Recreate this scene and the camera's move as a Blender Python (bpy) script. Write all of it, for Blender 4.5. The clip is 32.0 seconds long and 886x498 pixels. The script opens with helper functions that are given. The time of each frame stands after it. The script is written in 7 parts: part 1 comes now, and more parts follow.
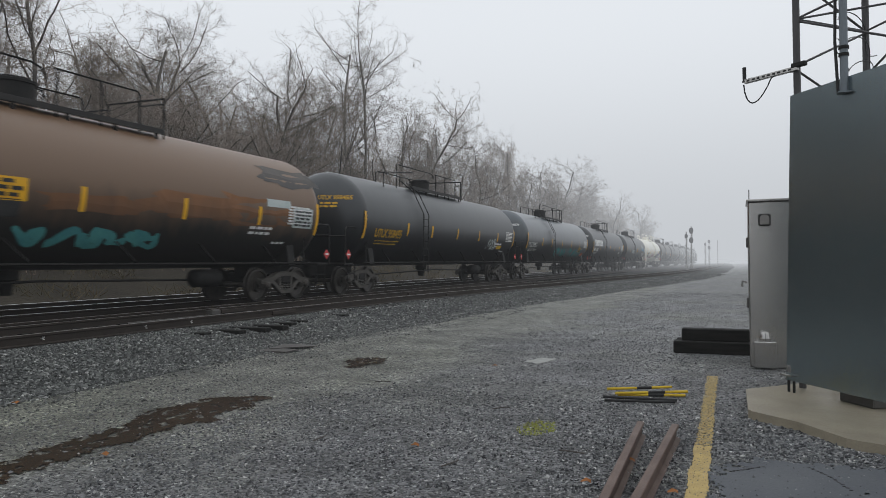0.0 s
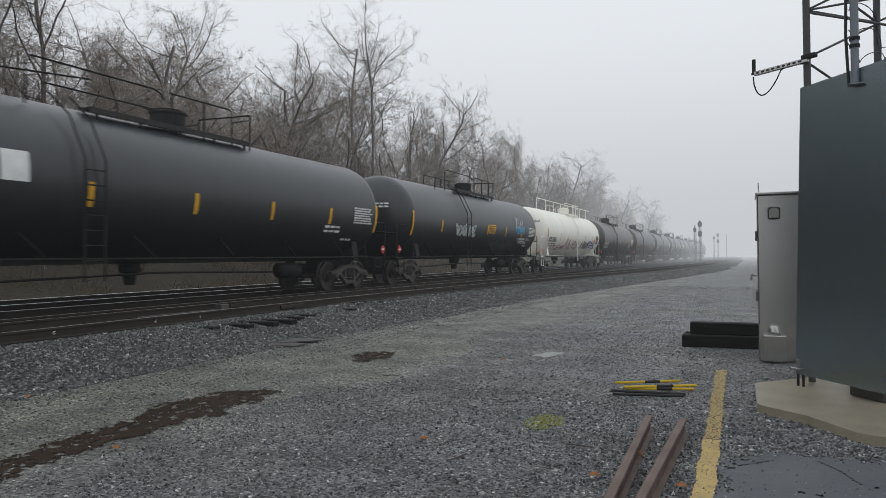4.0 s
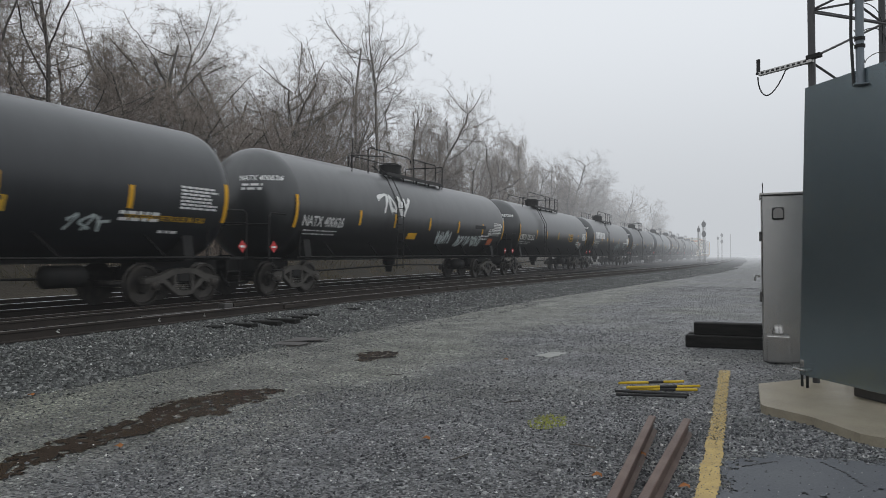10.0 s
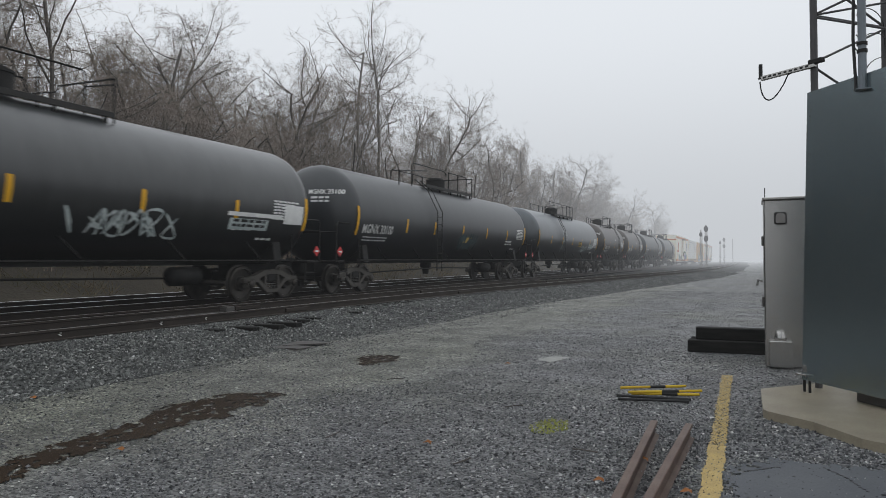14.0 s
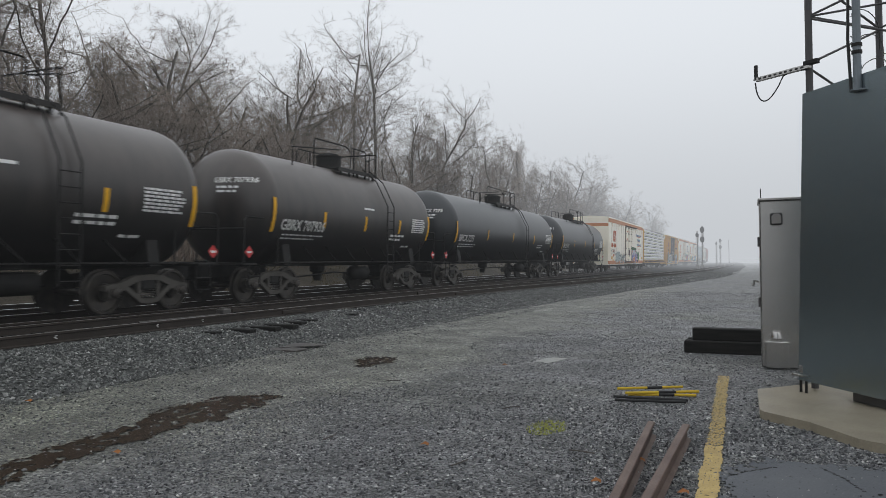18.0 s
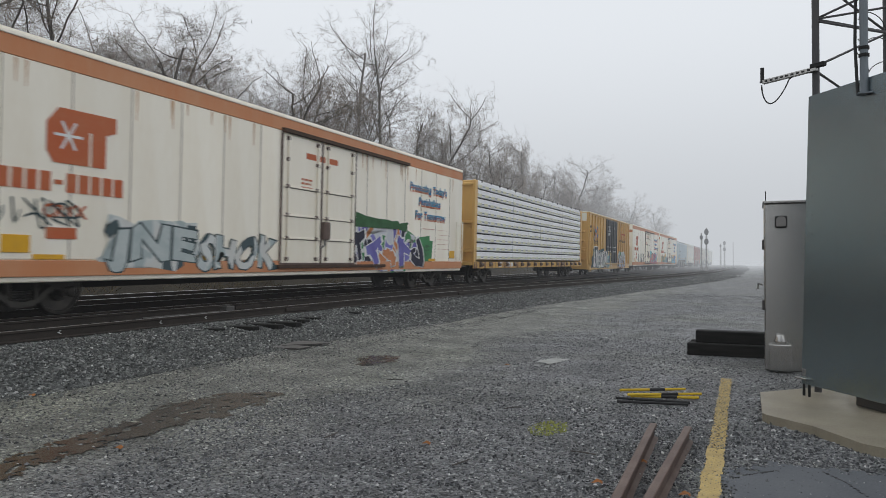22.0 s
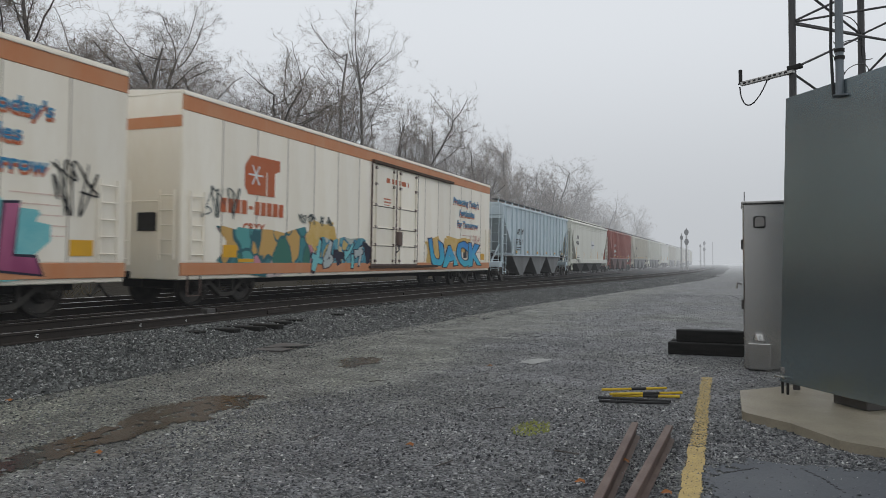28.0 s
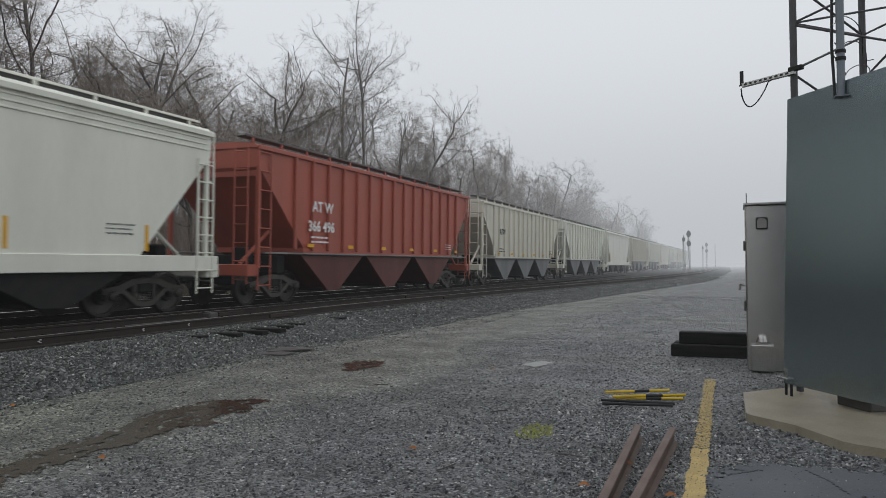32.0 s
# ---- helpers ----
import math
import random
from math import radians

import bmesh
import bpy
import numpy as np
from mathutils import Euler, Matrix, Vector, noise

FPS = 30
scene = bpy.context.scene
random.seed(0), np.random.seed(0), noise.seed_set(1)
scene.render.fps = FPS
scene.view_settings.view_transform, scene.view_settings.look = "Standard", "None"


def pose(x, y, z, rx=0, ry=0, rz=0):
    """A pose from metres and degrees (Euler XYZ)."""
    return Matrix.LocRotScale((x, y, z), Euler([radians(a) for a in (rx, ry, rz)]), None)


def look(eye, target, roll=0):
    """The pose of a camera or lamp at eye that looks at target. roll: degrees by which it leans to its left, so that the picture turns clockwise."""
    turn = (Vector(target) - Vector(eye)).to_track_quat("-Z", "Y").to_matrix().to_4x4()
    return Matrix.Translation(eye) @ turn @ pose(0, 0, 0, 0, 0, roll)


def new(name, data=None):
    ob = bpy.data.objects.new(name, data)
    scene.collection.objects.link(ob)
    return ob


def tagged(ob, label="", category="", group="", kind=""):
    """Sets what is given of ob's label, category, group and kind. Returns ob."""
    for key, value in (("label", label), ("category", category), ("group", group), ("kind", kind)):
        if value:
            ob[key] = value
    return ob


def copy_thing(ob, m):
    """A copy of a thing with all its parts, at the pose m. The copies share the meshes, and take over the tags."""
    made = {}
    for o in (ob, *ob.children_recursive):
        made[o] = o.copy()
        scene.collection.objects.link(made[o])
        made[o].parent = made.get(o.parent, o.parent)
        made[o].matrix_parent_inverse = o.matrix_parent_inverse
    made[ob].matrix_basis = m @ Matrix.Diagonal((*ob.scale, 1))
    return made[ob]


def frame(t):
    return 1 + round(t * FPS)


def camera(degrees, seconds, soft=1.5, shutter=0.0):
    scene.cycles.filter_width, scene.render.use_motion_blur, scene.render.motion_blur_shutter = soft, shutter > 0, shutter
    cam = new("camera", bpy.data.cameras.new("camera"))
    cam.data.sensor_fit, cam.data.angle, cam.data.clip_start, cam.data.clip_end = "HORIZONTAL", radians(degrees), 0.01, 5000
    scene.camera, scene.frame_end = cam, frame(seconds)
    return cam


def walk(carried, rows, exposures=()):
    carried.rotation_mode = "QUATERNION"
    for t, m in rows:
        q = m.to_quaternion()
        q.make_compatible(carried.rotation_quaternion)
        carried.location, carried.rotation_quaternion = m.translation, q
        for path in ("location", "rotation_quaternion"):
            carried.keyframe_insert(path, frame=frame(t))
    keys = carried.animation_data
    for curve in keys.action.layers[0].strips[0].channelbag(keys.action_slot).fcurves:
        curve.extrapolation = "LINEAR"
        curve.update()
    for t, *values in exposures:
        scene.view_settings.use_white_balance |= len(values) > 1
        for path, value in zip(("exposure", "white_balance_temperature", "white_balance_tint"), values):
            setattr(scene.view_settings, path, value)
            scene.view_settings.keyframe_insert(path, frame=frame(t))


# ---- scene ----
# ---- the camera ----
EYE = 1.5                     # height of the lens over the gravel lane
RAIL = 0.50                   # height of the rail heads over the lane
BODY = 0.40                   # datum of the car bodies
CANT = 1.2                    # degrees by which the main line leans towards the lane
TRACK = -12.75                # centre line of the train's track
BEND_Y, BEND_R = 205.0, 350.0  # where the main line begins to bear left, and how sharply
SPEED = 13.6                  # of the train, metres a second
cam = camera(65.45, 32.0, soft=0.62, shutter=0.22)
# seconds, degrees turned left of the track, tilt up, roll
PATH = [
    (0, 23.192, 1.150, -0.482), (0.5, 23.207, 1.021, -0.564), (1, 23.226, 0.924, -0.518),
    (1.5, 23.435, 0.861, -0.564), (2, 23.564, 0.743, -0.573), (2.5, 23.539, 0.661, -0.515),
    (3, 23.559, 0.661, -0.498), (3.5, 23.698, 0.651, -0.556), (5.5, 24.151, 0.735, -0.672),
    (6, 24.292, 0.732, -0.731), (6.5, 24.283, 0.742, -0.686), (7, 24.242, 0.699, -0.774),
    (7.5, 24.208, 0.652, -0.728), (8, 24.208, 0.596, -0.720), (8.5, 24.207, 0.601, -0.692),
    (9, 24.232, 0.614, -0.553), (9.5, 24.218, 0.614, -0.555), (10, 24.112, 0.645, -0.458),
    (10.5, 24.061, 0.711, -0.456), (11, 24.048, 0.739, -0.399), (11.5, 24.152, 0.774, -0.290),
    (12, 24.228, 0.890, -0.383), (12.5, 24.248, 0.932, -0.311), (13, 24.249, 0.953, -0.311),
    (13.5, 24.278, 1.011, -0.358), (14, 24.266, 0.972, -0.320), (14.5, 24.352, 0.928, -0.243),
    (16.5, 24.643, 0.943, -0.315), (17, 24.503, 0.982, -0.367), (17.5, 24.232, 1.020, -0.314),
    (18, 23.993, 1.099, -0.487), (18.5, 24.008, 1.130, -0.561), (19, 24.102, 1.220, -0.382),
    (19.5, 24.133, 1.270, -0.381), (20, 24.172, 1.293, -0.377), (20.5, 24.233, 1.346, -0.352),
    (21, 24.340, 1.293, -0.119), (21.5, 24.333, 1.175, -0.160), (22, 24.293, 1.055, 0.126),
    (22.5, 24.343, 1.197, 0.084), (23, 24.423, 1.221, 0.000), (23.5, 24.403, 1.126, 0.014),
    (24, 24.316, 0.983, 0.022), (24.5, 24.307, 0.933, -0.015), (25, 24.266, 0.952, -0.052),
    (25.5, 24.329, 1.034, -0.154), (27.5, 23.144, 1.086, -0.243), (28, 22.839, 1.144, -0.120),
    (28.5, 22.788, 1.171, -0.176), (29, 22.809, 1.126, -0.078), (29.5, 22.831, 1.168, -0.117),
    (30, 22.810, 1.322, -0.104), (30.5, 22.776, 1.387, -0.204), (31, 22.756, 1.425, -0.371),
    (31.5, 22.957, 1.448, -0.389), (32, 23.006, 1.400, -0.423),
]


def aim(turn, tilt, roll):
    a, b = radians(turn), radians(tilt)
    eye = Vector((0, 0, EYE))
    return look(eye, eye + Vector((-math.sin(a) * math.cos(b), math.cos(a) * math.cos(b), math.sin(b))), roll)


walk(cam, [(t, aim(a, b, c)) for t, a, b, c in PATH], exposures=[(0, 0.0), (20.5, 0.0), (21.5, 0.0), (23, -0.02), (25, -0.03), (27.5, -0.09), (30, -0.13), (32, -0.13)])

# ---- daylight in fog ----
world = bpy.data.worlds.new("foggy_day")
scene.world = world
world.use_nodes = True
wn, wl = world.node_tree.nodes, world.node_tree.links
wn.clear()
w_out = wn.new("ShaderNodeOutputWorld")
w_bg = wn.new("ShaderNodeBackground")
w_sky = wn.new("ShaderNodeTexSky")
w_sky.sky_type = "NISHITA"
w_sky.sun_disc = False
w_sky.sun_elevation, w_sky.sun_rotation = radians(35), radians(200)
w_bg.inputs["Strength"].default_value = 0.1
wl.new(w_sky.outputs[0], w_bg.inputs["Color"])
wl.new(w_bg.outputs[0], w_out.inputs["Surface"])
# the mist: thin on the lane, thicker down the line and in the wood, closed overhead; it takes light away, and an added
# glow stands in for the scattered grey daylight
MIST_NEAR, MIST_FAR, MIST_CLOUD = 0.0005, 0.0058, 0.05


def mist_node(kind, operation, a, b, c=None):
    node = wn.new(kind)
    node.operation = operation
    for i, v in enumerate((a, b, c)):
        if v is None:
            continue
        if isinstance(v, (int, float)):
            node.inputs[i].default_value = v
        else:
            wl.new(v, node.inputs[i])
    return node.outputs[0]


def mist_step(value, low, high, top):
    node = wn.new("ShaderNodeMapRange")
    node.interpolation_type = "SMOOTHSTEP"
    for key, v in (("From Min", low), ("From Max", high), ("To Max", top)):
        node.inputs[key].default_value = v
    wl.new(value, node.inputs["Value"])
    return node.outputs[0]


w_geo = wn.new("ShaderNodeNewGeometry")
w_xyz = wn.new("ShaderNodeSeparateXYZ")
wl.new(w_geo.outputs["Position"], w_xyz.inputs[0])
w_way = mist_node("ShaderNodeMath", "MULTIPLY_ADD", w_xyz.outputs["X"], -0.55, w_xyz.outputs["Y"])
w_len = wn.new("ShaderNodeVectorMath")
w_len.operation = "LENGTH"
wl.new(w_geo.outputs["Position"], w_len.inputs[0])
w_thick = mist_node("ShaderNodeMath", "ADD", mist_step(w_way, 28, 120, MIST_FAR), mist_step(w_xyz.outputs["Z"], 35, 90, MIST_CLOUD))
w_thick = mist_node("ShaderNodeMath", "ADD", w_thick, mist_step(w_len.outputs["Value"], 260, 420, MIST_CLOUD))
w_thick = mist_node("ShaderNodeMath", "ADD", w_thick, MIST_NEAR)
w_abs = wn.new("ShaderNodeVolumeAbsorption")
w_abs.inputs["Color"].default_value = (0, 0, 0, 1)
# added emission: the mist itself lights the scene in place of the sky
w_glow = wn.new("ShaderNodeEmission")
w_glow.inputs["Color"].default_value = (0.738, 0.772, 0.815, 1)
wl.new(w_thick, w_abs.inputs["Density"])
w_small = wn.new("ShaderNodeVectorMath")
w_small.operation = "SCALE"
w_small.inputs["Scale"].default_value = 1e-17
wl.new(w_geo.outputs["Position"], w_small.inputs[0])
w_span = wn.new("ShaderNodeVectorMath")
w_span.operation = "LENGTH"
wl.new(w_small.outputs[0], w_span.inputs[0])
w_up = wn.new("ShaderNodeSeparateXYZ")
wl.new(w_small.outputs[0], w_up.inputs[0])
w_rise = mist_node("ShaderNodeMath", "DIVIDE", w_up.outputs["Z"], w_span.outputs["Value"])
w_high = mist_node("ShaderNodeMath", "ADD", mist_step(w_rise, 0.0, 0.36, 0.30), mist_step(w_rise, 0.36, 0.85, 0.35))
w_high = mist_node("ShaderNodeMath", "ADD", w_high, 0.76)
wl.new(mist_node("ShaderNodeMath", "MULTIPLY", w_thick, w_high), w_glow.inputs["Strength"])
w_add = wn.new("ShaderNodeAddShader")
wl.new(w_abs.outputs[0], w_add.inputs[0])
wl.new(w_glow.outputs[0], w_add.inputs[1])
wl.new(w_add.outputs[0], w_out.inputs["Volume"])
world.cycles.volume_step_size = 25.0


# ---- materials ----
def surface(name, base, second=None, rough=0.6, metal=0.0, coarse=1.5, fine=30.0, amount=0.5, bump=0.2, depth=0.01,
            stretch=(1, 1, 1), spots=None, spot_at=0.62, vary=0.0, wet=0.0, shine=0.2):
    """A material of two tones at two scales, with grain relief, stains and a little change from object to object."""
    m = bpy.data.materials.new(name)
    m.use_nodes = True
    n, l = m.node_tree.nodes, m.node_tree.links
    b = n["Principled BSDF"]
    b.inputs["Roughness"].default_value, b.inputs["Metallic"].default_value = rough, metal
    b.inputs["Specular IOR Level"].default_value = shine
    second = second or [c * 0.6 for c in base]
    co = n.new("ShaderNodeTexCoord")
    mp = n.new("ShaderNodeMapping")
    mp.inputs["Scale"].default_value = stretch
    l.new(co.outputs["Object"], mp.inputs["Vector"])
    big, small = n.new("ShaderNodeTexNoise"), n.new("ShaderNodeTexNoise")
    big.inputs["Scale"].default_value, big.inputs["Detail"].default_value = coarse, 6
    small.inputs["Scale"].default_value, small.inputs["Detail"].default_value = fine, 4
    l.new(mp.outputs[0], big.inputs["Vector"])
    l.new(mp.outputs[0], small.inputs["Vector"])
    add = n.new("ShaderNodeMath")
    add.operation = "MULTIPLY_ADD"
    l.new(small.outputs["Fac"], add.inputs[0])
    add.inputs[1].default_value = 0.45
    l.new(big.outputs["Fac"], add.inputs[2])
    ramp = n.new("ShaderNodeMapRange")
    ramp.inputs["From Min"].default_value, ramp.inputs["From Max"].default_value = 0.5, 0.95
    ramp.inputs["To Max"].default_value = amount
    l.new(add.outputs[0], ramp.inputs["Value"])
    mix = n.new("ShaderNodeMix")
    mix.data_type = "RGBA"
    mix.inputs["A"].default_value, mix.inputs["B"].default_value = (*base, 1), (*second, 1)
    l.new(ramp.outputs[0], mix.inputs["Factor"])
    colour = mix.outputs["Result"]
    if spots:
        st = n.new("ShaderNodeTexNoise")
        st.inputs["Scale"].default_value, st.inputs["Detail"].default_value = coarse * 2.3, 8
        l.new(mp.outputs[0], st.inputs["Vector"])
        sr = n.new("ShaderNodeMapRange")
        sr.inputs["From Min"].default_value, sr.inputs["From Max"].default_value = spot_at, spot_at + 0.07
        l.new(st.outputs["Fac"], sr.inputs["Value"])
        m2 = n.new("ShaderNodeMix")
        m2.data_type = "RGBA"
        m2.inputs["B"].default_value = (*spots, 1)
        l.new(sr.outputs[0], m2.inputs["Factor"])
        l.new(colour, m2.inputs["A"])
        colour = m2.outputs["Result"]
    if vary:
        info = n.new("ShaderNodeObjectInfo")
        hs = n.new("ShaderNodeHueSaturation")
        vr = n.new("ShaderNodeMapRange")
        vr.inputs["To Min"].default_value, vr.inputs["To Max"].default_value = 1 - vary, 1 + vary
        l.new(info.outputs["Random"], vr.inputs["Value"])
        l.new(vr.outputs[0], hs.inputs["Value"])
        l.new(colour, hs.inputs["Color"])
        colour = hs.outputs["Color"]
    l.new(colour, b.inputs["Base Color"])
    if wet:
        rr = n.new("ShaderNodeMapRange")
        rr.inputs["To Min"].default_value, rr.inputs["To Max"].default_value = rough - wet, rough + wet
        l.new(big.outputs["Fac"], rr.inputs["Value"])
        l.new(rr.outputs[0], b.inputs["Roughness"])
    bp = n.new("ShaderNodeBump")
    bp.inputs["Strength"].default_value, bp.inputs["Distance"].default_value = bump, depth
    l.new(small.outputs["Fac"], bp.inputs["Height"])
    l.new(bp.outputs[0], b.inputs["Normal"])
    return m


STEEL_DARK = surface("dirty_steel", (0.013, 0.013, 0.013), (0.032, 0.029, 0.026), 0.65, 0.0, 3, 40)
TRUCK_STEEL = surface("dusty_cast_steel", (0.092, 0.085, 0.076), (0.040, 0.037, 0.034), 0.7, 0.0, 4, 40)
STEEL_GREY = surface("grey_steel", (0.12, 0.115, 0.11), (0.06, 0.05, 0.045), 0.5, 0.4, 3, 40)
STEEL_PALE = surface("dull_grey_steel", (0.26, 0.25, 0.24), (0.16, 0.15, 0.14), 0.5, 0.2, 3, 40)
POLE = surface("grey_pole", (0.18, 0.205, 0.225), (0.13, 0.145, 0.155), 0.45, 0.4, 3, 40)
WHEEL = surface("wheel_steel", (0.040, 0.038, 0.036), (0.10, 0.085, 0.070), 0.38, 0.4, 6, 50)
RAIL_SIDE = surface("rusty_rail", (0.030, 0.025, 0.021), (0.058, 0.045, 0.037), 0.6, 0.0, 2, 60)
# the sky's gleam on the polished steel is put into a pale base colour
RAIL_TOP = surface("polished_rail", (0.72, 0.72, 0.72), (0.58, 0.57, 0.56), 0.3, 0.1, 2, 60, shine=0.6)
WORN_HEAD = surface("worn_rail_head", (0.30, 0.285, 0.27), (0.19, 0.17, 0.155), 0.4, 0.2, 2, 50)
RUST = surface("brown_rust", (0.10, 0.068, 0.057), (0.17, 0.125, 0.105), 0.6, 0.0, 4, 70, 0.8)
TIE = surface("creosoted_wood", (0.008, 0.008, 0.007), (0.022, 0.020, 0.018), 0.75, 0, 3, 40, 0.7, 0.5, 0.01, (1, 6, 6))
BALLAST_BED = surface("ballast_bed", (0.010, 0.010, 0.010), (0.026, 0.025, 0.024), 0.85, 0, 0.8, 22, 0.9, 1.0, 0.04)
CONCRETE = surface("concrete", (0.30, 0.262, 0.195), (0.165, 0.142, 0.105), 0.40, 0, 2.5, 60, 0.7, 0.3)
GALV = surface("galvanised_sheet", (0.27, 0.325, 0.345), (0.20, 0.245, 0.265), 0.24, 0.85, 0.7, 8, 0.6, 0.03, 0.01, (1, 1, 0.4))
ALU = surface("brushed_aluminium", (0.44, 0.43, 0.41), (0.34, 0.33, 0.32), 0.26, 0.9, 1.2, 20, 0.6, 0.05, 0.01, (1, 1, 0.3))
TOWER = surface("tower_steel", (0.07, 0.07, 0.073), (0.11, 0.10, 0.095), 0.5, 0.2, 3, 40)
YELLOW = surface("worn_yellow_paint", (0.50, 0.37, 0.15), (0.36, 0.27, 0.13), 0.8, 0, 9, 80, 0.9, 0.8, 0.01)
YELLOW_ROD = surface("yellow_rod", (0.62, 0.42, 0.03), (0.45, 0.3, 0.03), 0.5, 0, 4, 50)
BLACK = surface("black_plastic", (0.02, 0.02, 0.02), (0.035, 0.035, 0.035), 0.5)
BARK = surface("bark", (0.075, 0.068, 0.062), (0.135, 0.122, 0.110), 0.9, 0, 1.5, 12, 0.8, 0.5, 0.02, (1, 1, 0.3), vary=0.25)
TWIG = surface("twig", (0.160, 0.138, 0.118), (0.260, 0.215, 0.180), 0.9, 0, 0.3, 3, 0.9, 0.0, vary=0.3)
BRUSH = surface("dry_brush", (0.290, 0.220, 0.172), (0.190, 0.150, 0.118), 0.95, 0, 0.25, 2, 0.9, 0.0)
WEED = surface("dry_weeds", (0.15, 0.115, 0.065), (0.065, 0.06, 0.035), 0.95, 0, 0.4, 5, 0.9, 0.0)
BANK = surface("earth_bank", (0.030, 0.026, 0.020), (0.060, 0.050, 0.035), 0.95, 0, 0.5, 9, 0.8, 0.8, 0.05)
PUDDLE = surface("puddle_water", (0.032, 0.022, 0.015), (0.052, 0.037, 0.025), 0.22, 0, 1.0, 4, 0.5, 0.01, shine=0.1)
CEMENT = surface("dried_cement", (0.36, 0.36, 0.34), (0.24, 0.24, 0.225), 0.85, 0, 4, 50, 0.9)
LEAF = surface("orange_leaf", (0.34, 0.14, 0.05), (0.2, 0.09, 0.04), 0.8)
MOSS = surface("yellow_moss", (0.34, 0.35, 0.09), (0.22, 0.25, 0.09), 0.95, 0, 6, 60)
ASPHALT = surface("wet_asphalt", (0.085, 0.090, 0.100), (0.13, 0.135, 0.142), 0.72, 0, 1.5, 60, 0.8, 0.6, 0.006, wet=0.1, shine=0.15)


def gravel_ground():
    """Crushed stone: small cells of many greys over two kinds of fines, a pale dirt strip along the ballast and blue-grey chips elsewhere."""
    m = bpy.data.materials.new("gravel_ground")
    m.use_nodes = True
    n, l = m.node_tree.nodes, m.node_tree.links
    b = n["Principled BSDF"]
    co = n.new("ShaderNodeTexCoord")
    sep = n.new("ShaderNodeSeparateXYZ")
    l.new(co.outputs["Object"], sep.inputs[0])
    big = n.new("ShaderNodeTexNoise")
    big.inputs["Scale"].default_value, big.inputs["Detail"].default_value = 0.55, 7
    l.new(co.outputs["Object"], big.inputs["Vector"])
    cells = n.new("ShaderNodeTexVoronoi")
    cells.inputs["Scale"].default_value = 46
    l.new(co.outputs["Object"], cells.inputs["Vector"])
    cells2 = n.new("ShaderNodeTexVoronoi")
    cells2.inputs["Scale"].default_value = 17
    l.new(co.outputs["Object"], cells2.inputs["Vector"])
    bw = n.new("ShaderNodeSeparateColor")
    l.new(cells.outputs["Color"], bw.inputs[0])
    grain = n.new("ShaderNodeValToRGB")
    e = grain.color_ramp.elements
    e[0].color, e[1].color = (0.05, 0.05, 0.05, 1), (1.25, 1.25, 1.25, 1)
    mid = grain.color_ramp.elements.new(0.82)
    mid.color = (1.0, 1.0, 1.0, 1)
    top = grain.color_ramp.elements.new(0.965)
    top.color = (1.3, 1.3, 1.28, 1)
    e[len(e) - 1].color = (2.7, 2.7, 2.65, 1)
    l.new(bw.outputs[0], grain.inputs[0])
    # the dirt strip wanders along x = -5
    wob = n.new("ShaderNodeMath")
    wob.operation = "MULTIPLY_ADD"
    l.new(big.outputs["Fac"], wob.inputs[0])
    wob.inputs[1].default_value = 4.5
    l.new(sep.outputs["X"], wob.inputs[2])
    strip = n.new("ShaderNodeMapRange")
    strip.interpolation_type = "SMOOTHSTEP"
    strip.inputs["From Min"].default_value, strip.inputs["From Max"].default_value = -0.9, -2.6
    l.new(wob.outputs[0], strip.inputs["Value"])
    tone = n.new("ShaderNodeMix")
    tone.data_type = "RGBA"
    tone.inputs["A"].default_value, tone.inputs["B"].default_value = (0.208, 0.208, 0.210, 1), (0.250, 0.249, 0.212, 1)
    l.new(strip.outputs[0], tone.inputs["Factor"])
    weeds = n.new("ShaderNodeTexNoise")
    weeds.inputs["Scale"].default_value, weeds.inputs["Detail"].default_value = 0.35, 9
    l.new(co.outputs["Object"], weeds.inputs["Vector"])
    wr = n.new("ShaderNodeMapRange")
    wr.inputs["From Min"].default_value, wr.inputs["From Max"].default_value = 0.47, 0.72
    wr.inputs["To Max"].default_value = 0.8
    l.new(weeds.outputs["Fac"], wr.inputs["Value"])
    green = n.new("ShaderNodeMix")
    green.data_type = "RGBA"
    green.inputs["B"].default_value = (0.215, 0.220, 0.168, 1)
    l.new(wr.outputs[0], green.inputs["Factor"])
    l.new(tone.outputs["Result"], green.inputs["A"])
    patch = n.new("ShaderNodeTexNoise")
    patch.inputs["Scale"].default_value, patch.inputs["Detail"].default_value = 1.3, 8
    l.new(co.outputs["Object"], patch.inputs["Vector"])
    pr = n.new("ShaderNodeMapRange")
    pr.inputs["From Min"].default_value, pr.inputs["From Max"].default_value = 0.35, 0.7
    pr.inputs["To Min"].default_value, pr.inputs["To Max"].default_value = 0.52, 1.36
    l.new(patch.outputs["Fac"], pr.inputs["Value"])
    m1 = n.new("ShaderNodeVectorMath")
    m1.operation = "MULTIPLY"
    l.new(green.outputs["Result"], m1.inputs[0])
    l.new(grain.outputs[0], m1.inputs[1])
    m2 = n.new("ShaderNodeVectorMath")
    m2.operation = "MULTIPLY"
    l.new(m1.outputs[0], m2.inputs[0])
    l.new(pr.outputs[0], m2.inputs[1])
    l.new(m2.outputs[0], b.inputs["Base Color"])
    b.inputs["Roughness"].default_value = 0.5
    b.inputs["Specular IOR Level"].default_value = 0.5
    add = n.new("ShaderNodeMath")
    l.new(cells.outputs["Distance"], add.inputs[0])
    l.new(cells2.outputs["Distance"], add.inputs[1])
